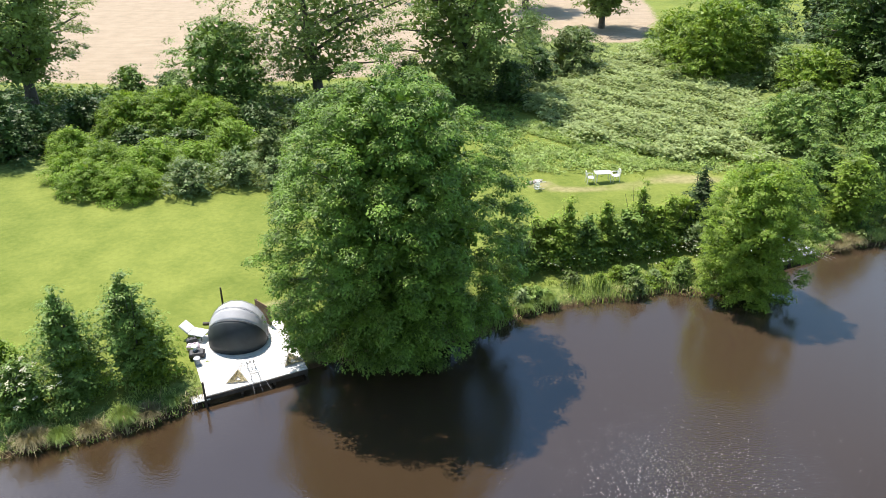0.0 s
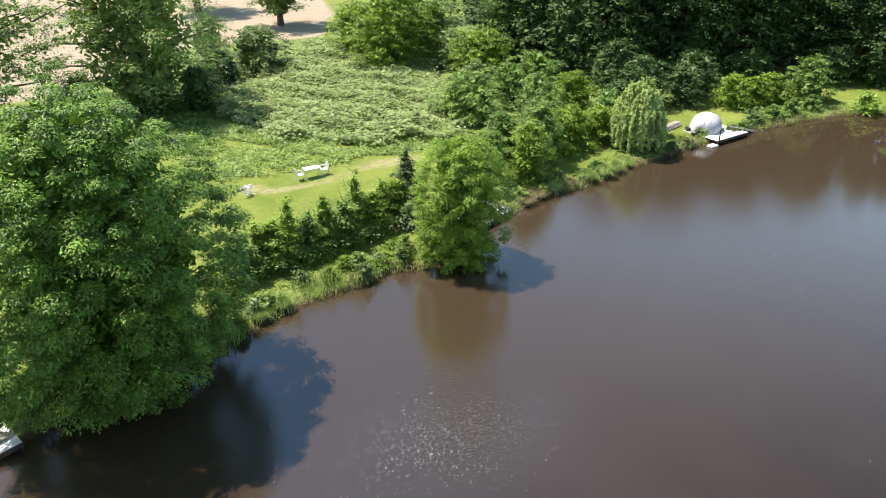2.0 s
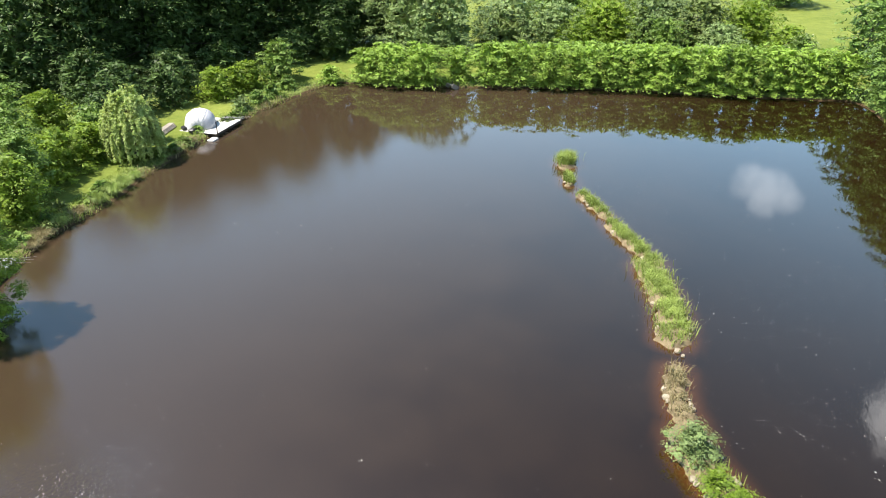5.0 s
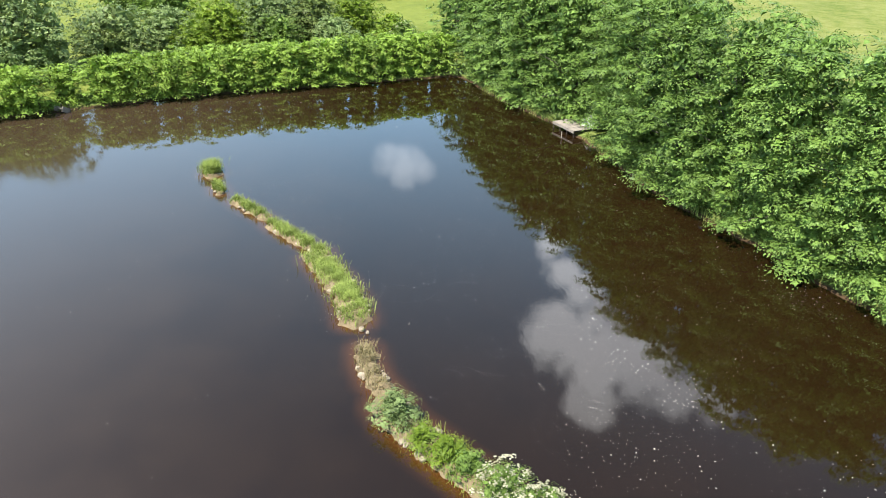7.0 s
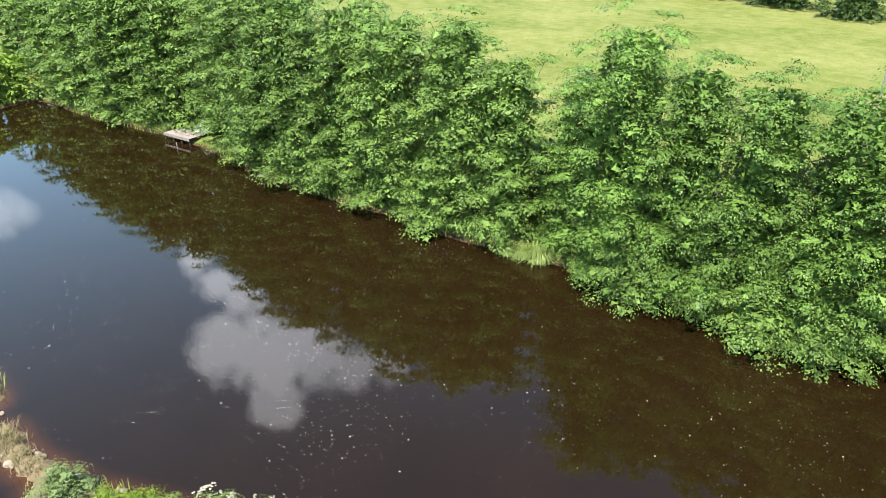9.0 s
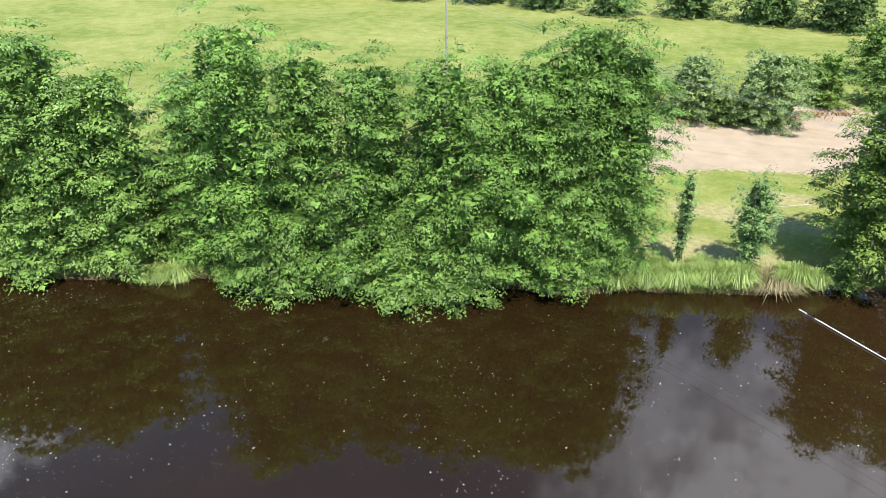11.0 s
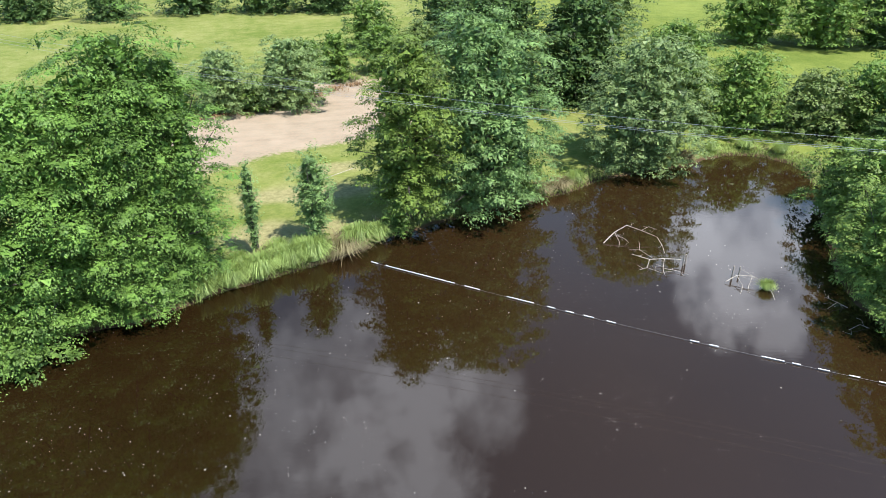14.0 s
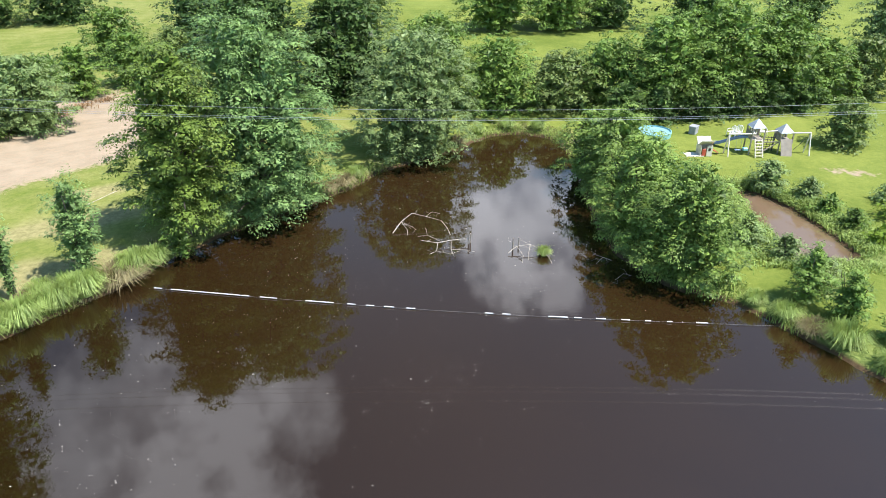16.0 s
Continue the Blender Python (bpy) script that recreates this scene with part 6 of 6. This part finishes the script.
def along_shore(first, last, per_metre, spread, rng):
    """Places on the bank, beside a stretch of the outline between two of its corners."""
    line = SHORE_LINE[first * 6:last * 6 + 1]
    seg = np.diff(line, axis=0)
    length = np.hypot(seg[:, 0], seg[:, 1])
    n = int(length.sum() * per_metre)
    k = rng.choice(len(seg), n, p=length / length.sum())
    out = np.stack([-seg[:, 1], seg[:, 0]], 1) / length[:, None]
    at = line[k] + seg[k] * rng.random((n, 1)) + out[k] * (spread[0] + (spread[1] - spread[0]) * rng.random((n, 1)))
    z, d = land(at[:, 0], at[:, 1])
    return np.column_stack([at, z]), d


DECKS = ((-8.1, 25.3, 26.5, 4.6, 4.8), (47.6, 43.95, 10.5, 4.5, 3.7), (20.9, 37.35, 26, 3.7, 3.3), (61.6, -14.95, 202, 3.4, 2.7))


def off_decks(at):
    ok = np.ones(len(at), bool)
    for x, y, turn, wide, deep in DECKS:
        c, s = math.cos(radians(turn)), math.sin(radians(turn))
        u, v = (at[:, 0] - x) * c + (at[:, 1] - y) * s, -(at[:, 0] - x) * s + (at[:, 1] - y) * c
        ok &= ~((np.abs(u) < wide / 2 + 0.05) & (v > -0.25) & (v < deep + 0.05))
    return ok


def bank_growth(name, first, last, per_metre, spread, h, w, lean, tint, label, seed):
    rng = np.random.default_rng(seed)
    at, d = along_shore(first, last, per_metre, spread, rng)
    at = at[(d > -0.12) & off_decks(at)]
    # growth in tufts rather than an even fringe
    n = wobble(at[:, 0] * 0.7 + seed, at[:, 1] * 0.7) + 0.6 * wobble(at[:, 0] * 1.9 + seed, at[:, 1] * 1.9) + rng.normal(0, 0.35, len(at))
    at, n = at[n > -0.25], n[n > -0.25]
    h = h * np.clip(0.55 + 0.45 * n[:, None], 0.4, 1.4)
    return tagged(new(name, quads_mesh(name, blades(at, h, w, lean, rng), LEAF[tint])), label, "grass", kind="stuff")


bank_growth("bank_grass", 0, 27, 150, (-0.1, 2.3), 0.3, 0.045, 0.9, "grass", "rough green grass along the pond bank", 1)
bank_growth("dry_bank_grass", 0, 20, 40, (-0.15, 0.7), 0.5, 0.045, 0.9, "straw", "straw-coloured dry grass at the water's edge", 2)
bank_growth("reeds", 5, 10, 120, (-0.1, 1.5), 0.75, 0.045, 0.4, "sedge", "fresh green reeds on the pond bank", 3)
bank_growth("bank_grass", 30, 46, 50, (-0.1, 0.9), 0.4, 0.05, 0.7, "grass", "rough grass under the alders", 4)
bank_growth("landing_grass", 45, 57, 130, (-0.1, 1.8), 0.36, 0.04, 1.0, "grass", "rough green grass along the landing", 5)
bank_growth("landing_dry_grass", 45, 57, 120, (-0.15, 2.2), 0.26, 0.04, 1.1, "straw", "straw-coloured dry grass at the landing", 6)
bank_growth("bank_grass", 57, 66, 110, (-0.1, 1.8), 0.45, 0.05, 0.7, "grass", "rough grass along the spit", 7)

BRAMBLE = [(8.8, 75), (14, 79.5), (25, 98), (30, 86), (33.5, 77), (30.5, 65), (25, 53), (18.5, 53.3), (13, 56), (8.6, 64)]
BRAMBLE_MEADOW = [(4, 51), (12, 51), (24, 51.5), (27, 53), (20, 58), (12, 63), (7, 64), (3, 60)]


def bramble_leaves(at, rng):
    hump = 0.75 + 0.38 * wobble(at[:, 0] * 0.55, at[:, 1] * 0.55) + 0.12 * wobble(at[:, 0] * 1.9, at[:, 1] * 1.9) + rng.normal(0, 0.12, len(at))
    at[:, 2] += np.maximum(hump, 0.1) * rng.random(len(at)) ** 0.25
    return leaf_quads(at, rng.normal(0, 0.34, at.shape) + np.array([0, 0, 1.0]), 0.32, 0.22, rng, True)


scatter("bramble_thicket", BRAMBLE, 74000, "pale green bramble and fern thicket on the slope", "bramble", bramble_leaves, 11, category="brambles")
scatter("tall_meadow_grass", BRAMBLE_MEADOW, 26000, "tall rough meadow grass below the brambles", "sedge", lambda at, rng: leaf_quads(at + np.array([0, 0, 0.28]) * rng.random((len(at), 1)), rng.normal(0, 0.5, at.shape) + np.array([0, 0, 0.9]), 0.36, 0.08, rng, True), 12, bare=-0.3)
scatter("meadow_weeds", BRAMBLE_MEADOW, 3600, "patches of darker weeds in the rough meadow", "lush", lambda at, rng: leaf_quads(at + np.array([0, 0, 0.6]) * rng.random((len(at), 1)), rng.normal(0, 0.5, at.shape) + np.array([0, 0, 0.9]), 0.22, 0.14, rng), 17, category="weeds", bare=0.35)
scatter("dark_undergrowth", [(-45, 57), (-30, 54), (-12, 54), (6, 60), (9, 76), (2, 78), (-28, 74), (-45, 76)], 16000, "shaded nettles and weeds under the hedgerow", "mid", lambda at, rng: leaf_quads(at + np.array([0, 0, 0.35]) * rng.random((len(at), 1)), rng.normal(0, 0.6, at.shape) + np.array([0, 0, 1.0]), 0.4, 0.28, rng), 13, category="weeds")
scatter("nettles", [(3.0, 34.2), (5, 35.2), (10, 36.5), (14, 37.7), (17, 39.4), (16, 41), (10, 38.2), (4, 36.2)], 13000, "green nettles and white cow parsley between bank and conifers", "mid", lambda at, rng: leaf_quads(at + np.array([0, 0, 1.1]) * rng.random((len(at), 1)), rng.normal(0, 0.6, at.shape) + np.array([0, 0, 0.8]), 0.17, 0.11, rng), 14, category="weeds")
scatter("cow_parsley", [(5, 34.5), (10, 35.6), (14, 37.0), (16.5, 38.8), (14, 38.6), (8, 36.6)], 260, "white cow parsley heads among the nettles", "flower", lambda at, rng: leaf_quads(at + np.array([0, 0, 0.85]), rng.normal(0, 0.3, at.shape) + np.array([0, 0, 1.0]), 0.1, 0.1, rng), 15, category="flowers")
scatter("dead_bracken", [(9.5, -65.6), (5.5, -66.4), (1.0, -67.6), (-4.2, -72.0), (-9.0, -75.6), (-9.6, -77.2), (-4.4, -74.4), (1.0, -70.0), (8.0, -68.0)], 5200, "rusty dead bracken along the back edge of the tilled patch", "bracken", lambda at, rng: blades(at, 0.34, 0.07, 1.4, rng), 18, category="bracken", bare=-0.3)
scatter("pool_weeds", [(-36, -31), (-34.5, -21), (-34.8, -17.5), (-40, -17), (-43.5, -18.5), (-46, -25), (-45.5, -30), (-42, -31)], 9000, "tall weeds round the small pool", "sedge", lambda at, rng: blades(at, 0.42, 0.06, 1.0, rng), 16, bare=-0.4)

def tussock_mesh(seed, tint, r=0.66, h=0.8, n=760):
    rng = np.random.default_rng(seed)
    foot = np.zeros((n, 3))
    a, k = rng.random(n) * 6.283, np.sqrt(rng.random(n)) * r * 0.4
    foot[:, 0], foot[:, 1] = k * np.cos(a), k * np.sin(a)
    way = np.stack([np.cos(a), np.sin(a), np.zeros(n)], 1) + rng.normal(0, 0.25, (n, 3)) * np.array([1, 1, 0])
    side = np.stack([-way[:, 1], way[:, 0], np.zeros(n)], 1)
    hh, w = h * rng.uniform(0.5, 1.15, (n, 1)), 0.015
    throw = r * (k / (r * 0.4))[:, None] * rng.uniform(0.5, 1.0, (n, 1))
    up = np.array([0, 0, 1.0])
    p2 = foot + up * hh * 0.8 + way * throw * 0.55
    p3 = foot + up * hh * 0.5 + way * throw * 1.0
    return quads_mesh("tussock", np.concatenate([np.stack([s - side * w / 2, s + side * w / 2, e + side * w * f, e - side * w * f], 1) for s, e, f in ((foot, p2, 0.5), (p2, p3, 0.08))]), LEAF[tint])


TUSSOCKS = [tussock_mesh(k, "sedge") for k in range(3)] + [tussock_mesh(5, "straw", 0.8, 0.6)]


def tussock(x, y, kind, scale=1.0):
    top = thing("sedge_tussock", x, y, ground_at(x, y) - 0.05, (x * 77 + y * 31) % 360, "straw-tipped sedge tussock at the water's edge" if kind == 3 else "arching green sedge tussock at the water's edge", "sedge", "sedge tussocks", scale=scale)
    mesh_part("blade_tuft", TUSSOCKS[kind], top)


for x, y, k, s in ((5.0, -34.9, 0, 1.0), (3.6, -35.7, 1, 1.2), (2.0, -36.4, 0, 1.35), (0.4, -37.1, 2, 1.2), (-1.0, -37.6, 1, 1.35), (-2.9, -38.3, 3, 1.4), (-3.9, -38.9, 2, 1.3), (-5.0, -39.5, 1, 1.1), (0.9, -38.4, 2, 1.0), (3.2, -37.4, 1, 0.9), (-0.4, -39.0, 0, 0.8), (1.6, -38.0, 3, 0.9), (-17.5, -44.0, 3, 0.9), (-19.0, -44.5, 3, 1.0), (-20.6, -45.3, 1, 0.9)):
    tussock(x, y, k, s * 1.3)
for x, y, k, s in ((4.2, -36.2, 2, 0.9), (2.8, -36.5, 1, 1.0), (1.2, -37.2, 0, 1.1), (-0.3, -37.9, 2, 1.0), (-1.8, -38.2, 0, 1.1), (-3.4, -39.6, 1, 1.0), (-4.6, -40.3, 3, 0.9), (2.2, -37.6, 3, 0.8), (-1.9, -39.4, 1, 0.8), (4.9, -36.0, 1, 0.9)):
    tussock(x, y, k, s)
for x, y, k, s in ((-30.9, -16.9, 1, 1.1), (-31.0, -15.4, 3, 1.1), (-31.2, -13.9, 0, 1.6), (-31.3, -11.6, 1, 1.2), (-30.8, -18.6, 2, 0.9), (-39.0, -47.2, 2, 1.2), (-37.0, -49.0, 1, 1.2), (-34.0, -49.2, 0, 1.1), (-31.0, -47.8, 3, 1.1), (27.6, -26.1, 0, 1.5), (28.6, -25.6, 1, 1.1), (29.5, -25.2, 2, 0.9), (64.6, -15.2, 0, 1.0)):
    tussock(x, y, k, s)
for x, y, k, s in ((-16.2, 21.7, 3, 1.1), (-15.2, 21.9, 0, 1.0), (-14.2, 22.3, 3, 0.9), (-13.0, 22.9, 1, 1.2), (-12.2, 23.3, 3, 1.0), (-11.4, 23.9, 0, 0.8), (4.4, 31.8, 0, 1.0), (5.6, 32.4, 1, 1.0), (24.2, 39.3, 3, 1.2), (25.6, 39.9, 3, 1.1), (27.2, 40.3, 0, 1.1), (28.8, 40.7, 3, 1.0), (30.6, 40.9, 1, 1.2), (32.2, 41.2, 0, 1.4), (33.6, 41.7, 2, 1.2), (35.2, 42.3, 0, 1.0), (41.0, 43.9, 3, 1.0), (43.2, 44.4, 3, 1.0)):
    tussock(x, y, k, s * 0.78)


# growth and stones on the islets
def islet_growth(line, r, seed, h, per_metre, tint):
    rng = np.random.default_rng(seed + 40)
    p = np.array(line)
    seg = np.diff(p, axis=0)
    length = np.hypot(seg[:, 0], seg[:, 1])
    n = int(length.sum() * per_metre)
    k = rng.choice(len(seg), n, p=length / length.sum())
    at = p[k] + seg[k] * rng.random((n, 1)) + rng.normal(0, r * 0.5, (n, 2))
    at = at[wobble(at[:, 0] * 2.1, at[:, 1] * 2.1) + rng.normal(0, 0.5, n) > -0.45]
    foot = np.column_stack([at, np.full(len(at), 0.12)])
    ob = new("islet_grass", quads_mesh("islet_grass", blades(foot, h * 0.75, 0.03, 0.7, rng), LEAF[tint]))
    tagged(ob, "fresh green grass and rushes growing on the islet", "grass", kind="stuff")


for number, (line, r) in enumerate(zip(ISLETS[:6], ISLET_R)):
    islet_growth(line, r, number, (1.15, 0.75, 0.6, 0.65, 0.65, 0.5)[number], (1100, 700, 480, 520, 820, 330)[number], "grass" if number != 5 else "straw")
islet_growth(ISLETS[6], 0.8, 9, 0.5, 260, "grass")


def islet_shrub(kind, x, y, h, r, label):
    top = plant(kind, x, y, h, r, label=label, leaf=0.03)
    top.location.z = 0.1


islet_shrub("grey", 23.3, 0.3, 1.5, 1.05, "grey-green rounded shrub on the islet")
islet_shrub("bright", 21.9, -0.7, 0.9, 0.75, "low bright green shrub on the islet")
islet_shrub("bright", 21.0, -1.6, 1.1, 0.95, "low bright green shrub on the islet")
islet_shrub("mid", 20.2, -2.4, 1.0, 0.8, "low green leafy shrub on the islet")
islet_shrub("elder", 18.9, -3.6, 1.3, 1.15, "shrub with white blossom on the islet")
islet_shrub("elder", 17.9, -4.7, 1.2, 1.0, "shrub with white blossom on the islet")


def stone_mesh(seed):
    rng = random.Random(seed)
    bm = bmesh.new()
    bmesh.ops.create_icosphere(bm, subdivisions=2, radius=0.5)
    cut = [Vector((rng.gauss(0, 1), rng.gauss(0, 1), rng.gauss(0, 1))).normalized() for _ in range(7)]
    for v in bm.verts:
        for c in cut:
            over = v.co.dot(c) - 0.34
            if over > 0:
                v.co -= c * over * 0.85
        v.co.z *= 0.7
    me = bpy.data.meshes.new("stone")
    bm.to_mesh(me)
    bm.free()
    me.materials.append(STONE)
    return me


STONES = [stone_mesh(k) for k in range(4)]
stones = random.Random(8)
for line, r, n in zip(ISLETS, ISLET_R, (10, 5, 9, 14, 18, 10, 22)):
    for k in range(n):
        i = stones.randrange(len(line) - 1)
        (ax, ay), (bx, by), u = line[i], line[i + 1], stones.random()
        ang = math.atan2(by - ay, bx - ax) + (math.pi / 2 if stones.random() < 0.7 else -math.pi / 2)
        ob = new("stone", STONES[k % 4])
        ob.matrix_world = pose(ax + (bx - ax) * u + r * math.cos(ang) * 0.95, ay + (by - ay) * u + r * math.sin(ang) * 0.95, 0.06, 0, 0, stones.uniform(0, 360)) @ Matrix.Scale(stones.uniform(0.14, 0.42), 4)
        tagged(ob, "pale brown stone at the islet's edge", "stone", "stones of the islets")
for x, y, s in ((30.3, 2.0, 0.4), (30.0, 1.7, 0.25)):
    ob = new("stone", STONES[1])
    ob.matrix_world = pose(x, y, 0.05, 0, 0, 40) @ Matrix.Scale(s, 4)
    tagged(ob, "pale stone standing out of the water between islets", "stone", "stones of the islets")
tussock(-25.0, -28.9, 1, 0.75)
bpy.data.objects[[o.name for o in bpy.data.objects if o.name.startswith("sedge_tussock")][-1]].location.z = 0.0

# scum and fluff drifting on the water
rng = np.random.default_rng(77)
fluff_at = np.concatenate([rng.uniform((-36, -46), (84, 40), (22000, 2)), rng.normal((18, -14), (16, 9), (7000, 2)), rng.normal((-14, -26), (9, 7), (800, 2)), rng.normal((24, 6), (10, 6), (300, 2))])
drift = wobble(fluff_at[:, 0] * 0.25, fluff_at[:, 1] * 0.25) + rng.normal(0, 0.7, len(fluff_at))
inside_pond = (signed_distance(SHORE_LINE, fluff_at[:, 0], fluff_at[:, 1]) < -0.3) & (islet_distance(fluff_at[:, 0], fluff_at[:, 1]) > 0.2) & (drift > 0) & ((fluff_at[:, 1] < 0.55 * fluff_at[:, 0] - 13) | (rng.random(len(fluff_at)) < 0.14)) & ~((fluff_at[:, 0] < 30) & (fluff_at[:, 1] > 14))
fluff_at = fluff_at[inside_pond]
size = 0.017 + 0.042 * rng.random(len(fluff_at)) ** 4
quad = leaf_quads(np.column_stack([fluff_at, np.full(len(fluff_at), 0.006)]), np.tile([0, 0, 1.0], (len(fluff_at), 1)), 1.0, 0.6, rng)
centre = quad.mean(1, keepdims=True)
tagged(new("floating_fluff", quads_mesh("floating_fluff", centre + (quad - centre) * size[:, None, None] * 1.4, SPECK)), "pale fluff and scum flecks drifting on the water", "fluff", kind="stuff")

# sun glitter on the gusty patch, laid on the water as small white flecks
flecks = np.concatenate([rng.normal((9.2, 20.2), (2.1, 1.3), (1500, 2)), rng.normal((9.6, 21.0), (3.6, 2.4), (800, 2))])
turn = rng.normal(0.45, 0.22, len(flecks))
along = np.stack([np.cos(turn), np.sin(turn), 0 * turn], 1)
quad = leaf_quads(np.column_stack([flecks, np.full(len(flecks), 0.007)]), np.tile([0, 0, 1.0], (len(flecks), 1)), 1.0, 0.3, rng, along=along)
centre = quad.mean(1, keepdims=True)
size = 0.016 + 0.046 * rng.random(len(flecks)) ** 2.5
tagged(new("glint_flecks", quads_mesh("glint_flecks", centre + (quad - centre) * size[:, None, None], GLINT_WHITE)), "small white flecks standing in for sun glints on the rippled water", "foam", kind="stuff")
